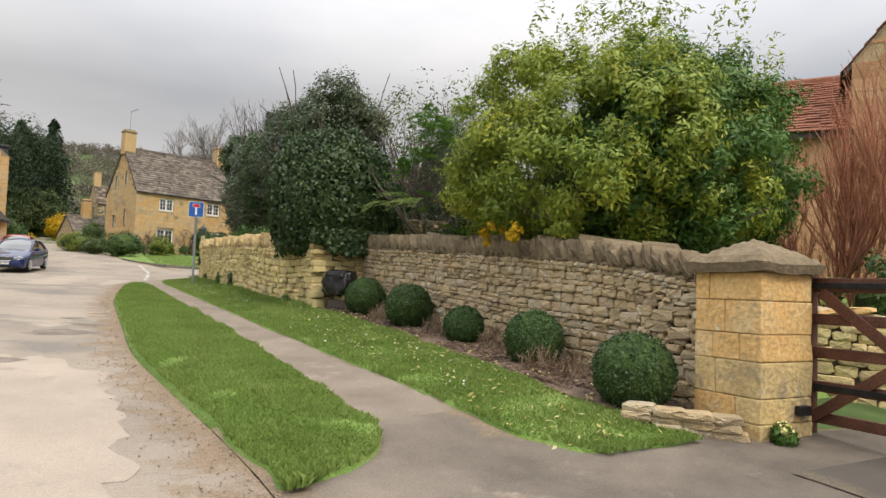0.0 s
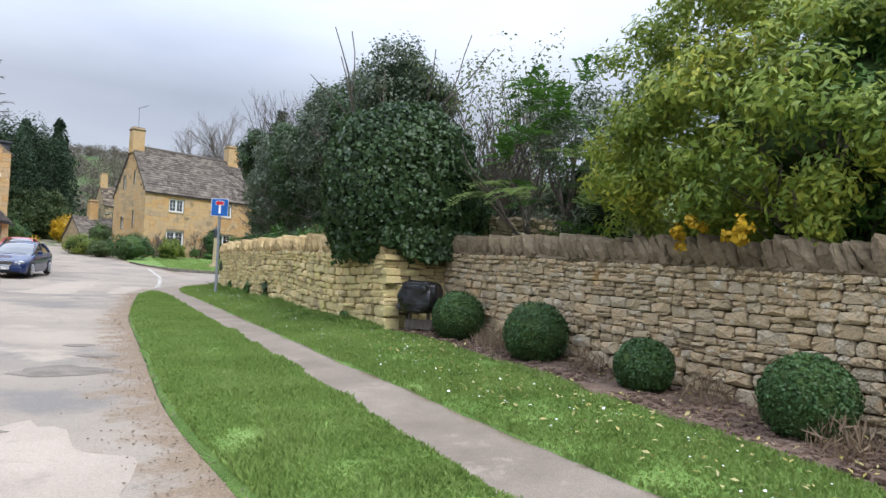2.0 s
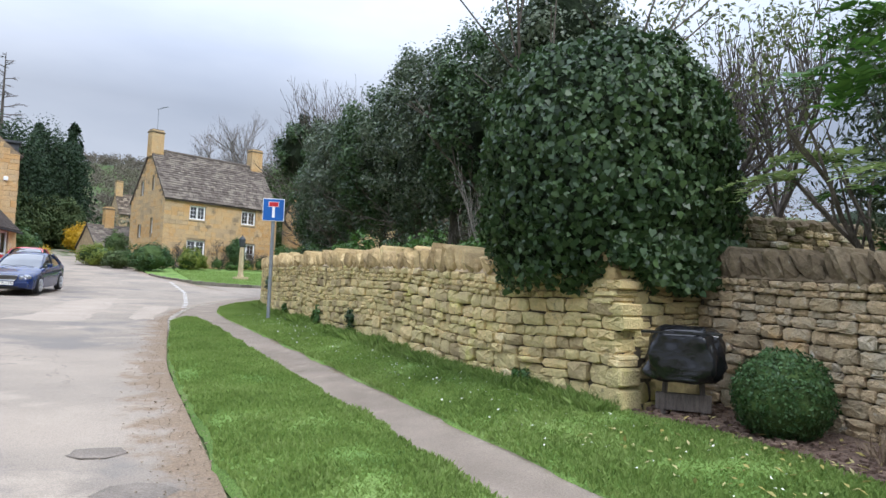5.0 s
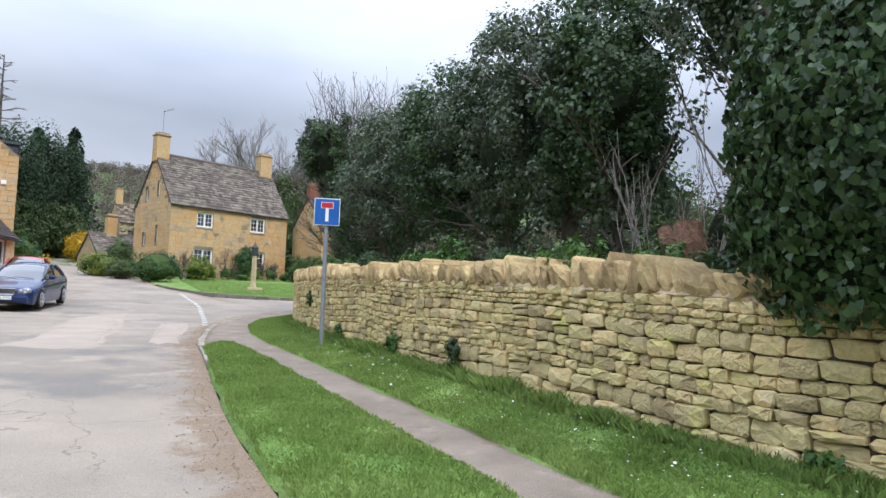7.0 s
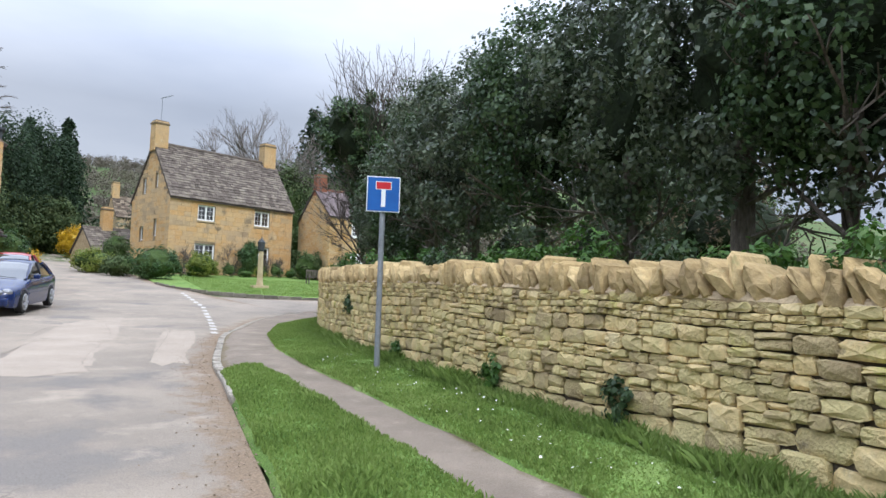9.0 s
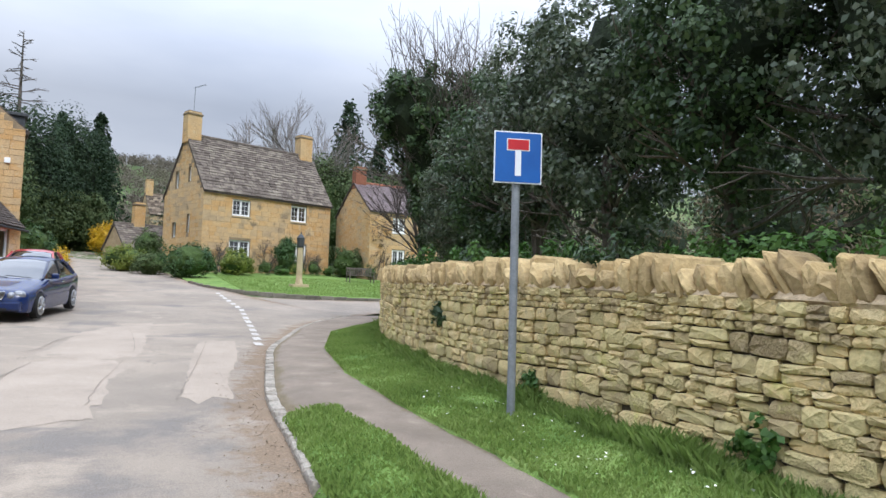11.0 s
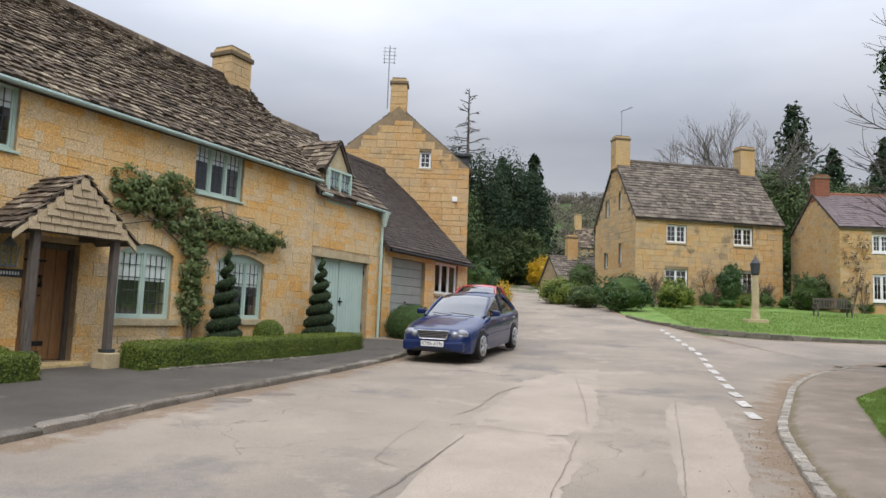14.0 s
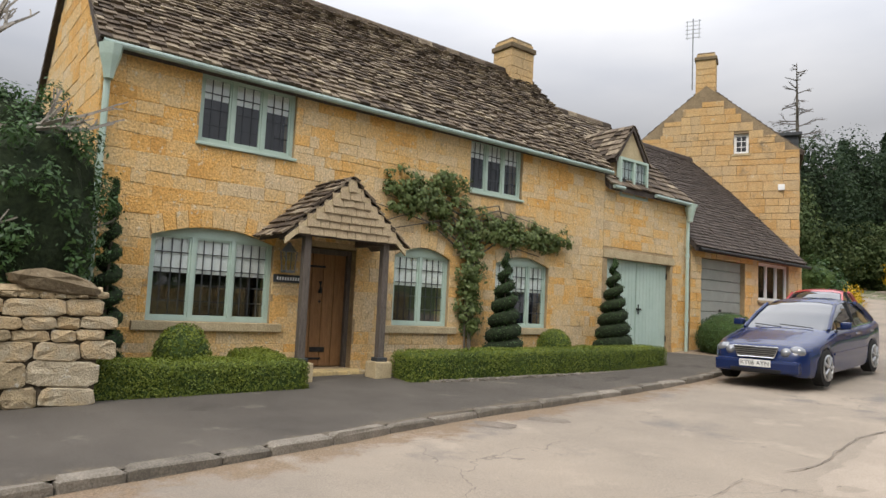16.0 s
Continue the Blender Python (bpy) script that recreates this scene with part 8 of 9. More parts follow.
binn = thing("covered_bin", pose(4.28, 12.05, gz(4.28, 12.05)), "black plastic bag tied over a low post bin", "bin")
for sx in (-0.14, 0.14):
    part("leg", tube([(sx * 1.2, 0.02 * sx, -0.1), (sx, 0, 0.32)], 0.025, 6), M_OLDWOOD, binn)
part("timber_board", slab(-0.22, 0.22, -0.03, 0.03, 0.06, 0.2, 0.01), M_OLDWOOD, binn)
bm = bmesh.new()
bmesh.ops.create_icosphere(bm, subdivisions=4, radius=1)
for v in bm.verts:
    c = v.co
    f = Vector((math.copysign(abs(c.x) ** 0.45, c.x), math.copysign(abs(c.y) ** 0.5, c.y), math.copysign(abs(c.z) ** 0.5, c.z)))
    fold = 0.07 * noise.noise((f.x * 2.5, f.y * 2.5, f.z * 0.9)) + 0.035 * noise.noise((f.x * 7, f.y * 7, f.z * 2.0))
    v.co = Vector((f.x * (0.29 + fold - 0.025 * f.z), f.y * (0.2 + fold), f.z * 0.23 + 0.52 + 0.03 * noise.noise((f.x * 4, f.y * 4, 2))))
smooth(part("bag", bm, M_BAG, binn))
part("tie", tube([(-0.31, -0.2, 0.70), (0, -0.24, 0.70), (0.31, -0.2, 0.70)], 0.012, 5), M_BAG, binn)
binn.rotation_mode = "QUATERNION"
binn.matrix_world = pose(4.28, 12.05, gz(4.28, 12.05) + 0.02, 0, 0, -52)

sg = thing("no_through_road_sign", pose(3.21, 22.55, gz(3.21, 22.55), 0, 0, -17), "blue no through road sign on a grey pole", "road sign")
part("pole", tube([(0, 0, -0.3), (0, 0, 2.5)], 0.038, 14), M_GALV, sg)
part("pole_cap", tube([(0, 0, 2.5), (0, 0, 2.52)], [0.04, 0.03], 14), M_GALV, sg)
plate = part("plate", slab(-0.225, 0.225, -0.062, -0.052, 2.13, 2.61, 0.004), M_SIGNWHITE, sg, "white-edged blue sign plate")
part("blue_field", slab(-0.213, 0.213, -0.0655, -0.0625, 2.142, 2.598), M_BLUE, plate)
part("white_stem", slab(-0.028, 0.028, -0.068, -0.066, 2.20, 2.44), M_SIGNWHITE, plate)
part("red_bar_edge", slab(-0.107, 0.107, -0.068, -0.066, 2.432, 2.543), M_SIGNWHITE, plate)
part("red_bar", slab(-0.098, 0.098, -0.0705, -0.0685, 2.441, 2.534), M_RED, plate)
for zz in (2.25, 2.48):
    part("bracket", slab(-0.07, 0.07, -0.051, 0.03, zz, zz + 0.035), M_GALV, sg)

# ivy sprays clinging to the lane wall
for k, (yy, zz, r) in enumerate(((25.6, 0.75, 0.2), (18.2, 0.3, 0.22), (13.6, 0.05, 0.2), (20.2, 0.25, 0.2), (22.9, 0.12, 0.26))):
    xx = on(WALL_C, yy) - 0.05
    sp = thing("ivy_spray", pose(xx, yy, gz(xx, yy, zz)), "small ivy spray clinging to the wall stones", "ivy", "ivy sprays on the wall")
    p, d = clumps((0, 0, 0), (0.03, r, r * 0.9), 18, 18, 0.05, 950 + k, 0.1)
    leaf_mesh("crown", p, d + np.array([-1.0, 0, 0]), 0.05, M_IVY if k < 2 else M_WEED, sp, 0.8, 950 + k)

# lantern post and bench on the green
fp = thing("lantern_post", pose(7.95, 52.0, gz(7.95, 52.0) + 0.04), "old stone post with a small lantern on the green", "post")
part("plinth", slab(-0.42, 0.42, -0.42, 0.42, -0.1, 0.14, 0.03), M_DRESSED, fp)
part("shaft", tube([(0, 0, 0.14), (0, 0, 0.4), (0, 0, 2.0)], [0.2, 0.16, 0.13], 4), M_DRESSED, fp)
part("lantern", tube([(0, 0, 2.0), (0, 0, 2.06), (0, 0, 2.42), (0, 0, 2.5), (0, 0, 2.72)], [0.12, 0.17, 0.2, 0.22, 0.04], 6), M_LEAD, fp)
part("finial", tube([(0, 0, 2.72), (0, 0, 2.86)], [0.03, 0.012], 6), M_LEAD, fp)
bench = thing("garden_bench", pose(13.0, 57.6, gz(13.0, 57.6) + 0.05, 0, 0, 6), "weathered grey wooden garden bench on the green", "bench")
for k in range(4):
    part("seat_slat", slab(-0.85, 0.85, -0.25 + k * 0.13, -0.14 + k * 0.13, 0.42, 0.45), M_OLDWOOD, bench)
part("top_rail", slab(-0.85, 0.85, 0.25, 0.29, 0.84, 0.92), M_OLDWOOD, bench)
for k in range(14):
    part("back_slat", slab(-0.8 + k * 0.12, -0.75 + k * 0.12, 0.255, 0.285, 0.45, 0.84), M_OLDWOOD, bench)
for sx in (-0.83, 0.77):
    for sy in (-0.25, 0.23):
        part("leg", slab(sx, sx + 0.06, sy, sy + 0.06, 0, 0.62 if sy < 0 else 0.84), M_OLDWOOD, bench)
    part("armrest", slab(sx - 0.01, sx + 0.07, -0.27, 0.23, 0.62, 0.66), M_OLDWOOD, bench)

# aerials
for par, x, y, z, h in ((tall, -3.35, 0.2, 11.3, 2.0), (far, 0.4, 3.0, 14.3, 1.9)):
    bm = tube([(x, y, z - 0.6), (x, y, z + h)], 0.022, 5)
    if par is tall:
        for k in range(5):
            zz = z + h - 0.1 - 0.15 * k
            tube([(x - 0.26, y, zz), (x + 0.26, y, zz)], 0.01, 4, bm)
        for sx in (-0.2, 0.2):
            tube([(x + sx, y, z + h - 0.75), (x + sx, y, z + h - 0.05)], 0.01, 4, bm)
    else:
        tube([(x - 0.1, y, z + h - 0.1), (x + 0.75, y, z + h + 0.3)], 0.018, 4, bm)
        for k in range(6):
            tube([(x + 0.12 * k, y - 0.3, z + h + 0.06 * k - 0.03), (x + 0.12 * k, y + 0.3, z + h + 0.06 * k - 0.03)], 0.009, 4, bm)
    part("aerial", bm, M_GALV, par, "thin metal television aerial")

# low wing at the far cottage's gable
wing = thing("cottage_lean_to", frame_at((-0.3, 68.6), 70), "low stone outbuilding with a slate roof behind the cottage", "outbuilding")
front_wall("wall", 0, 3.6, 2.6, flat_top(0, 3.6, 5.3), [(2.4, 3.1, 3.6, 5.1)], 0.3, M_MORTAR, wing)
courses(wing, 0, 3.6, 3.0, flat_top(0, 3.6, 5.2), [(2.4, 3.1, 3.6, 5.1)], 24, (0.2, 0.34), (0.3, 0.7))
part("door", slab(2.4, 3.1, 0.1, 0.15, 3.6, 5.1), M_OAK, wing)
ww = new("gable_wall")
ww.parent = wing
ww.matrix_basis = Matrix.Translation((0, 4.2, 0)) @ Matrix.Rotation(radians(-90), 4, "Z")
front_wall("wall", 0, 4.2, 2.6, gable_top(0, 4.2, 5.3, 7.0), [], 0.3, M_MORTAR, ww)
saddle_roof(wing, 0, 3.6, 0, 4.2, 5.3, 7.0, 33, M_TILE_F, 0.15, 0.08, 0, M_TILE_F, (0.25, 0.5), (0.3, 0.22), 10, 0.03)
chimney(wing, 1.6, 2.1, 6.6, 8.6, 0.7, 0.6)
stone_wall("wall_up_lane", [(-9.0, 93.5), (-3.0, 95.5), (3.0, 96.0)], 1.5, 0.5, "far grey field wall up the lane", 48, (0.2, 0.3), (1.4, 2.6), (M_STONE_A, M_STONE_A2), (0, 1), {"w": (0.4, 0.6), "h": (0.2, 0.3), "lean": 0.1, "mat": M_COPE_A}, 0)
hill = thing("hillside_cottage", frame_at((3.0, 150.0), 75), "distant gabled cottage on the hillside", "house")
front_wall("wall", 0, 9, 8, flat_top(0, 9, 16.0), [(1.5, 2.7, 13, 14.4), (6, 7.2, 13, 14.4)], 0.4, M_MORTAR, hill)
ww = new("gable_wall")
ww.parent = hill
ww.matrix_basis = Matrix.Translation((0, 7, 0)) @ Matrix.Rotation(radians(-90), 4, "Z")
front_wall("wall", 0, 7, 8, gable_top(0, 7, 16, 20), [], 0.4, M_MORTAR, ww)
saddle_roof(hill, 0, 9, 0, 7, 16, 20, 35, M_TILE, 0.2, 0.1, 0, M_TILE, (0.5, 0.9), (0.5, 0.4), 8, 0.05)
chimney(hill, 0.6, 3.5, 19, 22.5, 1.2, 1.0)

# ---------------------------------------------------------------- house and red shrubs behind the gate
M_RUST = material("russet_house_stone", [(0.34, 0.19, 0.10), (0.46, 0.26, 0.14), (0.52, 0.33, 0.19)], 2.5, 0.95, bump=0.8, bump_scale=38, island=0.5, grain=0.2)
RED = frame_at((13.7, 8.3), 148)
rh = thing("russet_house", RED, "russet stone house with a steep gable behind the drive", "house")
r_ops = [(2.6, 3.8, 2.0, 3.4), (2.6, 3.8, 4.9, 6.1)]
front_wall("wall", 0, 8, -0.2, gable_top(0, 8, 6.4, 11.4), r_ops, 0.4, M_MORTAR, rh)
courses(rh, 0, 8, 0.2, gable_top(0, 8, 6.4, 11.3), r_ops, 26, (0.16, 0.3), (0.25, 0.6), mat=M_RUST)
for o in r_ops:
    window(rh, *o, 2, M_WHITE, (2, 3), 0, 0.12, 0, "white casement window", False)
ww = new("side_wall")
ww.parent = rh
ww.matrix_basis = Matrix.Translation((0, 9, 0)) @ Matrix.Rotation(radians(-90), 4, "Z")
front_wall("wall", 0, 9, -0.2, flat_top(0, 9, 6.4), [], 0.4, M_MORTAR, ww)
rr = saddle_roof(rh, 0.1, 9, 0, 8, 6.4, 11.4, 37, M_TILE_R, 0.15, 0.1, 0, M_TILE_R, (0.18, 0.28), (0.16, 0.14), 20, 0.02)
rr.matrix_basis = Matrix.Translation((8, 0, 0)) @ Matrix.Rotation(radians(90), 4, "Z")
wg = thing("russet_wing", RED, "lower wing of the russet house with red tiles", "house")
front_wall("wall", -4.2, -0.02, -0.2, flat_top(-4.2, -0.02, 5.1), [(-2.6, -1.6, 2.0, 3.2)], 0.3, M_MORTAR, wg)
courses(wg, -4.2, -0.02, 0.2, flat_top(-4.2, -0.02, 5.0), [(-2.6, -1.6, 2.0, 3.2)], 27, (0.16, 0.3), (0.25, 0.6), mat=M_RUST)
window(wg, -2.6, -1.6, 2.0, 3.2, 2, M_WHITE, (2, 3), 0, 0.12, 0, "white casement window", False)
ww = new("gable_wall")
ww.parent = wg
ww.matrix_basis = Matrix.Translation((-4.2, 4.4, 0)) @ Matrix.Rotation(radians(-90), 4, "Z")
front_wall("wall", 0, 4.4, -0.2, gable_top(0, 4.4, 5.1, 6.7), [], 0.3, M_MORTAR, ww)
saddle_roof(wg, -4.2, -0.05, 0, 4.4, 5.1, 6.7, 38, M_TILE_R, 0.15, 0.08, 0, M_TILE_R, (0.18, 0.28), (0.15, 0.13), 12, 0.02)
stone_wall("wall_drive", [(10.6, -1.5), (9.2, 1.6), (7.7, 4.4), (6.6, 6.0)], 0.85, 0.4, "low pale stone wall along the gated drive", 49, (0.09, 0.16), (1.3, 2.8), (M_STONE_B, M_STONE_B2), (3.5, 8.5), {"w": (0.5, 0.8), "h": (0.09, 0.11), "lean": 0.0, "mat": M_PILLAR}, 120)
for k, (sx, sy, hh) in enumerate(((9.3, 5.5, 4.6), (9.9, 5.2, 5.0), (9.9, 4.4, 4.4), (10.6, 4.9, 5.2), (9.0, 6.0, 3.6))):
    bare_tree("red_stemmed_shrub", sx, sy, gz(sx, sy, 0.2), hh, 900 + k, "bare red-stemmed shrub before the russet house", M_REDTWIG, 4, 0.42, 0.035, 0.3, 4)
shrub("drive_shrub", 8.9, 4.6, gz(8.9, 4.6, 0.2), (0.9, 0.9, 0.75), 910, M_BOX, "low dark green shrub behind the drive wall", 40, 60, 0.2, 0.07, 0.7, M_INNER_SHADE_G)

# yew and pale leaning tree beside the cottage
yew = thing("clipped_yew", FRONT @ pose(-4.75, -0.55, 1.4), "broad dark yew bush between wall and cottage", "shrub")
inner(yew, (0, 0, 2.0), (0.85, 0.75, 1.35), 44, M_INNER_SHADE, 0.2)
p, d = clumps((0, 0, 2.0), (1.0, 0.9, 1.6), 150, 90, 0.2, 45, 0.7, 0.2)
leaf_mesh("crown", p, d, 0.07, M_BOX, yew, 0.4, 45)
pt = thing("pale_bare_tree", FRONT @ pose(-6.2, -0.9, 1.4), "old pale branching fruit tree beside the cottage", "tree")
bm = bmesh.new()
r2 = random.Random(4)
tube([(0, 0, -0.2), (-0.1, 0, 1.2), (0.1, 0.05, 2.2), (0.5, 0.1, 3.4)], [0.14, 0.12, 0.1, 0.06], 7, bm)
for (s, w, ln) in (((0.05, 0, 1.75), (1, 0.1, -0.06), 1.3), ((0.3, 0.05, 2.9), (1, 0, 0.05), 1.1), ((0.45, 0.1, 3.3), (0.8, 0, 0.5), 0.9), ((0.2, 0, 2.5), (0.6, 0.2, 0.8), 0.8)):
    branches(bm, s, w, ln, 0.055, 3, r2, 0.6, 0.12, 5, 0.55)
part("trunk", bm, M_PALEBARK, pt)
for k, (u, v, rr_) in enumerate(((-8.6, 2.6, 2.3), (-7.6, 6.5, 2.2), (-12.5, 3.0, 2.5))):
    q = FRONT @ Vector((u, v, 0))
    shrub("side_garden_tree", q.x, q.y, 1.4, (rr_, rr_, 2.6), 930 + k, M_HOLLY, "dark evergreen tree beside the cottage", 70, 60, 0.5, 0.14, 0.75, M_INNER_SHADE, True, "", 0.5, 0.3, 3.2, "tree")

# ---------------------------------------------------------------- cars
M_NAVY = material("navy_car_paint", [(0.004, 0.014, 0.066), (0.006, 0.019, 0.085)], 1.0, 0.25, metal=0.0, grain=0, coat=0.5, spec=0.35)
M_REDCAR = material("red_car_paint", [(0.42, 0.025, 0.03), (0.47, 0.03, 0.035)], 1.0, 0.3, grain=0, coat=0.8, spec=0.5)
M_TYRE = material("tyre_rubber", [(0.012, 0.012, 0.012), (0.022, 0.022, 0.022)], 10, 0.85, grain=0.1)
M_ALLOY = material("alloy_wheel", [(0.50, 0.51, 0.52), (0.60, 0.61, 0.62)], 6, 0.3, metal=0.9, grain=0.03)
M_CHROME = material("chrome", [(0.72, 0.73, 0.74), (0.78, 0.79, 0.80)], 5, 0.12, metal=1.0, grain=0)
M_CARGLASS = material("tinted_car_glass", [(0.012, 0.016, 0.018), (0.02, 0.024, 0.027)], 2, 0.04, grain=0, spec=0.9, coat=1.0)
M_LAMP = material("headlamp_lens", [(0.14, 0.15, 0.16), (0.26, 0.27, 0.29)], 9, 0.12, metal=0.3, grain=0.05, coat=1.0)
M_BLACKTRIM = material("black_car_trim", [(0.01, 0.01, 0.011), (0.018, 0.018, 0.02)], 6, 0.5, grain=0.05)
M_PLATE = material("number_plate_white", [(0.72, 0.72, 0.70), (0.77, 0.77, 0.75)], 3, 0.4, grain=0.02)


def saloon(name, m, paint, label, detail=True):
    """A four-door saloon: local x from nose to tail, y across, z up."""
    root = thing(name, m, label, "car")
    X = np.linspace(0, 4.53, 110)
    top = np.interp(X, [0, 0.04, 0.14, 0.35, 0.8, 1.35, 1.5, 3.0, 3.75, 4.2, 4.45, 4.53], [0.46, 0.58, 0.68, 0.745, 0.83, 0.92, 0.93, 0.95, 0.99, 1.0, 0.97, 0.72])
    half = np.interp(X, [0, 0.05, 0.2, 0.5, 0.9, 2.2, 3.5, 4.1, 4.4, 4.53], [0.55, 0.67, 0.78, 0.845, 0.86, 0.865, 0.86, 0.82, 0.74, 0.62])
    bot = np.interp(X, [0, 0.05, 0.3, 0.7, 3.9, 4.4, 4.53], [0.26, 0.2, 0.18, 0.19, 0.19, 0.24, 0.34])
    for wx in (0.80, 3.52):
        r = 0.345
        k = np.abs(X - wx) < r
        bot[k] = np.maximum(bot[k], 0.31 + np.sqrt(r * r - (X[k] - wx) ** 2))
    prof = [(0.0, 0.0, 0.03), (0.45, 0.0, 0.022), (0.78, 0.0, 0.0), (0.93, 0.035, 0.0), (0.985, 0.10, 0.0), (1.0, 0.24, 0.0)]
    verts, faces = [], []
    rings = []
    for x, t, h, b in zip(X, top, half, bot):
        pts = [(h * a, t - d + c) for a, d, c in prof]
        zl = t - 0.24
        pts = [(yy, max(zz, b)) for yy, zz in pts]
        pts += [(h * 1.0, max(b, zl - (zl - b) * 0.5)), (h * 0.985, max(b, b + (zl - b) * 0.18)), (h * 0.955, b)]
        ring = [(x, yy, zz) for yy, zz in reversed(pts)] + [(x, -yy, zz) for yy, zz in pts[1:]]
        rings.append(range(len(verts), len(verts) + len(ring)))
        verts += ring
    for r0, r1 in zip(rings, rings[1:]):
        for i in range(len(r0) - 1):
            faces.append((r0[i], r1[i], r1[i + 1], r0[i + 1]))
    faces.append(tuple(rings[0]))
    faces.append(tuple(reversed(rings[-1])))
    body = smooth(mesh_object("body", verts, faces, paint, root))
    # glass house
    G = [(1.30, 0.915, 0.70, 0.915), (1.75, 1.18, 0.655, 0.93), (2.05, 1.335, 0.60, 0.935), (2.35, 1.405, 0.575, 0.94), (2.8, 1.425, 0.57, 0.945), (3.2, 1.395, 0.575, 0.95), (3.55, 1.28, 0.60, 0.965), (3.95, 1.02, 0.66, 0.985)]
    gx_ = np.linspace(1.30, 3.95, 44)
    gt = np.interp(gx_, [q[0] for q in G], [q[1] for q in G])
    gw = np.interp(gx_, [q[0] for q in G], [q[2] for q in G])
    gb = np.interp(gx_, [q[0] for q in G], [q[3] for q in G])

    def cross(x, t, w, b, push=0.0):
        f = (t - b) / 0.46
        base = 0.755 if f > 0.05 else 0.70
        lo = base * (1 - 0.0 * f)
        ys = [lo, lo + (w - lo) * 0.5, w + 0.02, w - 0.06, w * 0.55, 0]
        zs = [b - 0.03, b + (t - b) * 0.52, t - 0.05 * f, t - 0.012 * f, t + 0.02 * f, t + 0.028 * f]
        pts = [(yy + push, zz + push * 0.6) for yy, zz in zip(ys, zs)]
        pts[-1] = (0, pts[-1][1])
        return [(x, yy, zz) for yy, zz in pts] + [(x, -yy, zz) for yy, zz in reversed(pts[:-1])]

    verts, faces, rings = [], [], []
    for x, t, w, b in zip(gx_, gt, gw, gb):
        c = cross(x, t, w, b)
        rings.append(range(len(verts), len(verts) + len(c)))
        verts += c
    for r0, r1 in zip(rings, rings[1:]):
        for i in range(len(r0) - 1):
            faces.append((r0[i], r0[i + 1], r1[i + 1], r1[i]))
    smooth(mesh_object("glass", verts, faces, M_CARGLASS, root, "dark tinted windows"))
    # roof skin and pillars over the glass
    verts, faces, rings = [], [], []
    for x, t, w, b in zip(gx_, gt, gw, gb):
        if 2.12 <= x <= 3.42:
            c = cross(x, t, w, b, 0.008)[2:-2]
            rings.append(range(len(verts), len(verts) + len(c)))
            verts += c
    for r0, r1 in zip(rings, rings[1:]):
        for i in range(len(r0) - 1):
            faces.append((r0[i], r0[i + 1], r1[i + 1], r1[i]))
    smooth(mesh_object("roof_panel", verts, faces, paint, root))
    for s in (-1, 1):
        part("front_pillar", tube([(1.32, s * 0.735, 0.915), (1.75, s * 0.672, 1.175), (2.12, s * 0.612, 1.345)], 0.03, 6), paint, root)
        part("rear_pillar", tube([(3.93, s * 0.70, 1.0), (3.6, s * 0.64, 1.24), (3.3, s * 0.605, 1.355)], [0.08, 0.055, 0.04], 6), paint, root)
        part("door_pillar", tube([(2.72, s * 0.752, 0.93), (2.72, s * 0.675, 1.18), (2.74, s * 0.60, 1.385)], 0.028, 6), M_BLACKTRIM, root)
        part("waist_trim", tube([(1.4, s * 0.80, 0.925), (2.6, s * 0.80, 0.94), (3.7, s * 0.79, 0.975)], 0.010, 5), M_CHROME, root)
        part("side_moulding", slab(1.2, 3.1, s * 0.868 - 0.008, s * 0.868 + 0.008, 0.50, 0.545, 0.006), paint, root)
        for hx in (2.45, 3.35):
            part("door_handle", slab(hx, hx + 0.2, s * 0.862 - 0.012, s * 0.862 + 0.012, 0.80, 0.83, 0.006), M_CHROME, root)
        mir = part("wing_mirror", slab(1.52, 1.70, s * 0.95 - 0.095, s * 0.95 + 0.095, 0.93, 1.06, 0.04), paint, root)
        part("mirror_arm", slab(1.6, 1.68, s * 0.83 - 0.05, s * 0.83 + 0.05, 0.92, 0.96), M_BLACKTRIM, mir)
        for wx in (0.80, 3.52):
            wh = new("wheel")
            wh.parent = root
            wh.matrix_basis = pose(wx, s * 0.775, 0.315)
            part("tyre", tube([(0, -0.10, 0), (0, -0.085, 0), (0, 0.085, 0), (0, 0.10, 0)], [0.27, 0.315, 0.315, 0.27], 28), M_TYRE, wh)
            part("rim", tube([(0, s * 0.095, 0), (0, s * 0.104, 0)], [0.215, 0.205], 24), M_BLACKTRIM, wh)
            for q in range(7):
                an = q * math.tau / 7
                part("spoke", tube([(math.cos(an) * 0.03, s * 0.112, math.sin(an) * 0.03), (math.cos(an) * 0.21, s * 0.107, math.sin(an) * 0.21)], [0.026, 0.03], 6), M_ALLOY, wh)
            part("rim_ring", tube([(math.cos(q * math.tau / 24) * 0.215, s * 0.105, math.sin(q * math.tau / 24) * 0.215) for q in range(25)], 0.014, 5), M_ALLOY, wh)
            part("wheel_arch", slab(wx - 0.36, wx + 0.36, s * 0.42 - 0.25, s * 0.42 + 0.25, 0.2, 0.66), M_BLACKTRIM, root)
        # twin round headlamps, one large and one small
        for (hx, hy, hz, ra, rb) in ((0.20, 0.60, 0.60, 0.15, 0.105), (0.12, 0.46, 0.585, 0.09, 0.085)):
            bm = bmesh.new()
            bmesh.ops.create_uvsphere(bm, u_segments=16, v_segments=10, radius=1)
            bmesh.ops.scale(bm, verts=bm.verts, vec=(0.10, ra, rb))
            bmesh.ops.translate(bm, verts=bm.verts, vec=(hx - 0.03, s * hy, hz))
            smooth(part("headlight", bm, M_LAMP, root, "clear oval headlamp"))
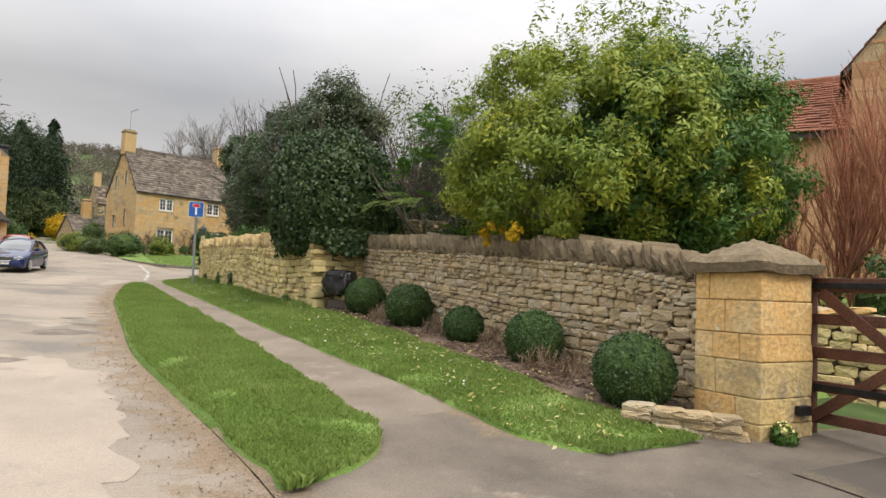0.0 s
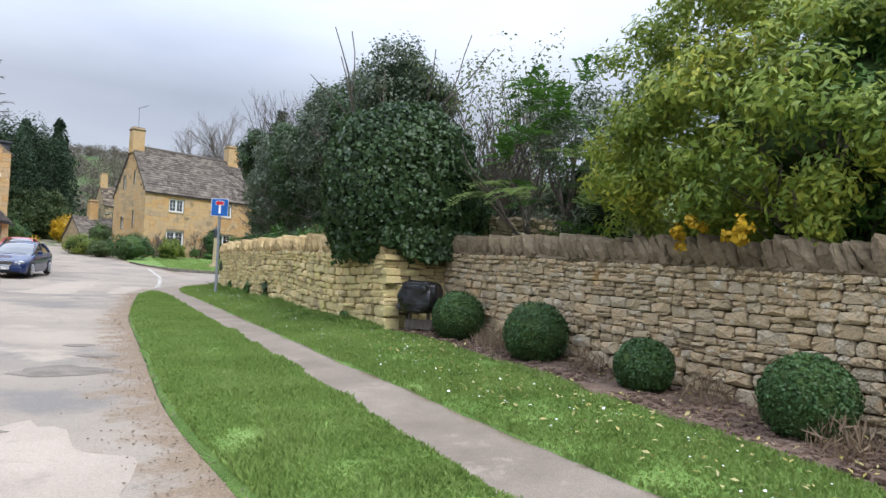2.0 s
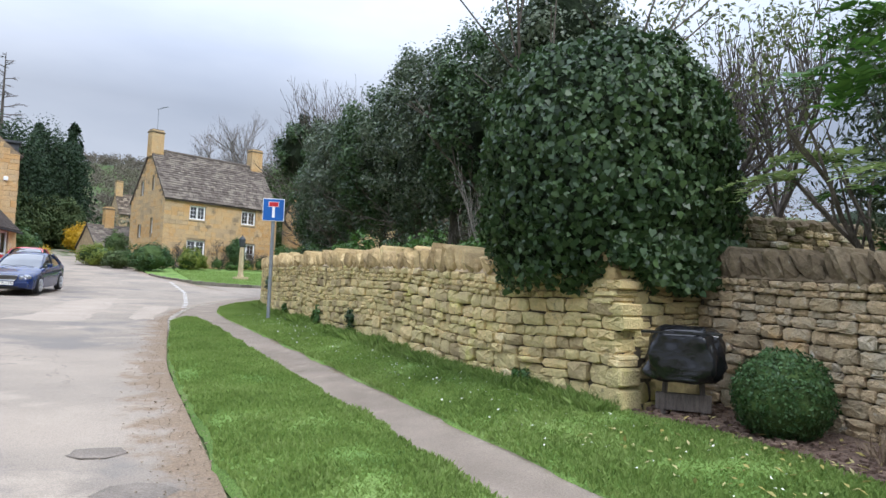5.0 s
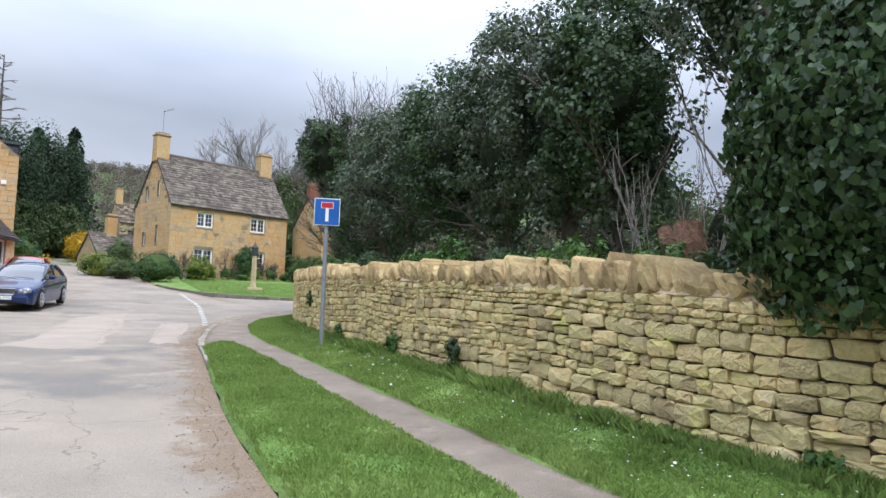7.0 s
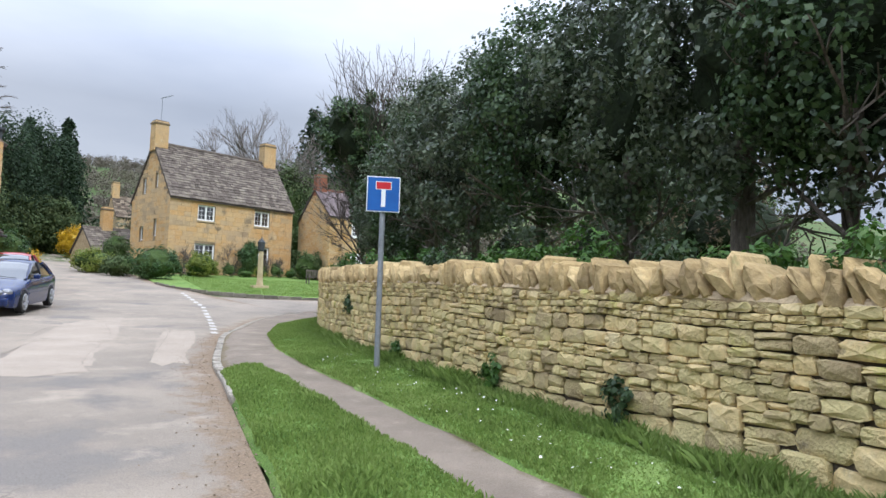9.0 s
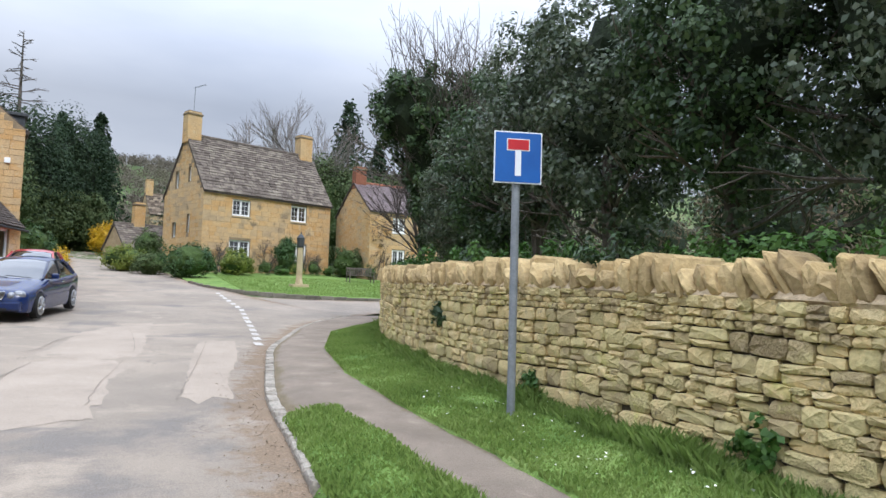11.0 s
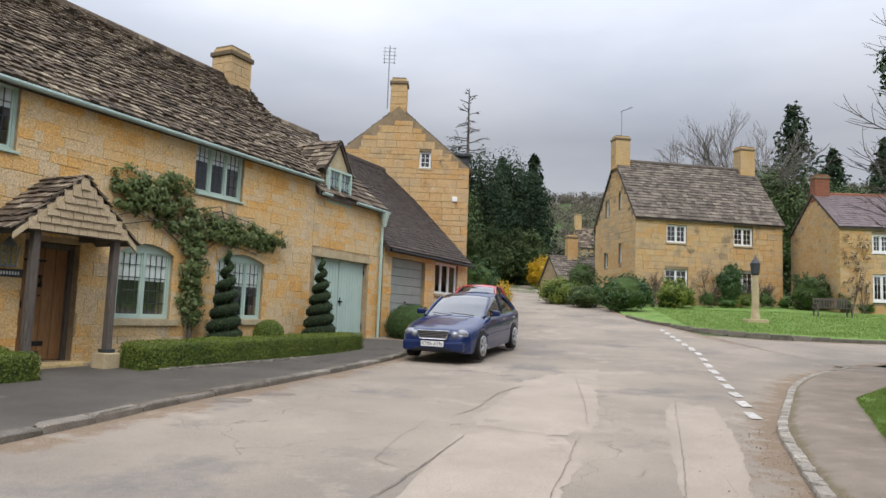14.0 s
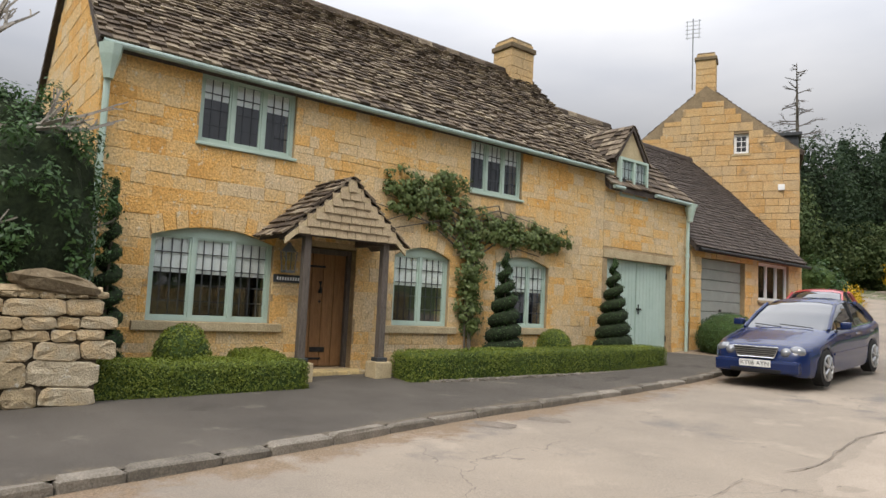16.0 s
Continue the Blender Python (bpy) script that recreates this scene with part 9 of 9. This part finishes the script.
        part("fog_light", tube([(0.09, s * 0.56, 0.31), (0.04, s * 0.55, 0.31)], 0.055, 12), M_LAMP, root)
    # grille, plate, bumper
    gr = part("grille", prism([(-0.30, 0.50), (0.30, 0.50), (0.36, 0.66), (-0.36, 0.66)], -0.01, 0.06), M_BLACKTRIM, root, "chrome-barred grille")
    gr.matrix_basis = Matrix.Translation((0.03, 0, 0)) @ Matrix.Rotation(radians(-90), 4, "Z") @ Matrix.Translation((0, -0.05, 0))
    for k in range(4):
        zz = 0.525 + k * 0.034
        part("grille_bar", slab(-0.045, -0.02, -0.31 - k * 0.012, 0.31 + k * 0.012, zz, zz + 0.014), M_CHROME, root)
    part("grille_surround", tube([(-0.03, -0.30, 0.50), (-0.03, 0.30, 0.50), (-0.02, 0.37, 0.67), (-0.02, -0.37, 0.67), (-0.03, -0.30, 0.50)], 0.014, 5), M_CHROME, root)
    bumper = part("bumper", slab(-0.055, 0.2, -0.70, 0.70, 0.24, 0.46, 0.05), paint, root)
    part("air_intake", slab(-0.062, 0.0, -0.42, 0.42, 0.245, 0.31, 0.01), M_BLACKTRIM, bumper)
    plate_ = part("number_plate", slab(-0.072, -0.06, -0.26, 0.26, 0.34, 0.455, 0.004), M_PLATE, root, "white number plate with black letters")
    if detail:
        cu = bpy.data.curves.new("plate_text", "FONT")
        cu.body, cu.size, cu.align_x, cu.align_y, cu.extrude = "KT06 AYN", 0.105, "CENTER", "CENTER", 0.001
        cu.materials.append(M_BLACKTRIM)
        tx = new("plate_text", cu)
        tx.parent = plate_
        tx.matrix_basis = Matrix.Translation((-0.0745, 0, 0.397)) @ Matrix.Rotation(radians(-90), 4, "Z") @ Matrix.Rotation(radians(90), 4, "X")
        part("wiper", tube([(1.28, -0.5, 0.945), (1.36, 0.1, 0.99)], 0.009, 5), M_BLACKTRIM, root)
        part("wiper", tube([(1.28, 0.05, 0.945), (1.36, 0.55, 0.985)], 0.009, 5), M_BLACKTRIM, root)
    part("underbody", slab(0.4, 4.2, -0.7, 0.7, 0.17, 0.3), M_BLACKTRIM, root)
    return root


saloon("blue_car", frame_at((-2.86, 35.72), 11, gz(-2.8, 36.5) + 0.0) @ pose(0, 0, 0, 0, -3.6, 0), M_NAVY, "dark navy blue saloon car parked in the lane")
saloon("red_car", frame_at((-3.1, 42.4), 3, gz(-3.0, 43.2) + 0.02) @ pose(0, 0, 0, 0, -3.8, 0), M_REDCAR, "red car parked behind the blue saloon", False)
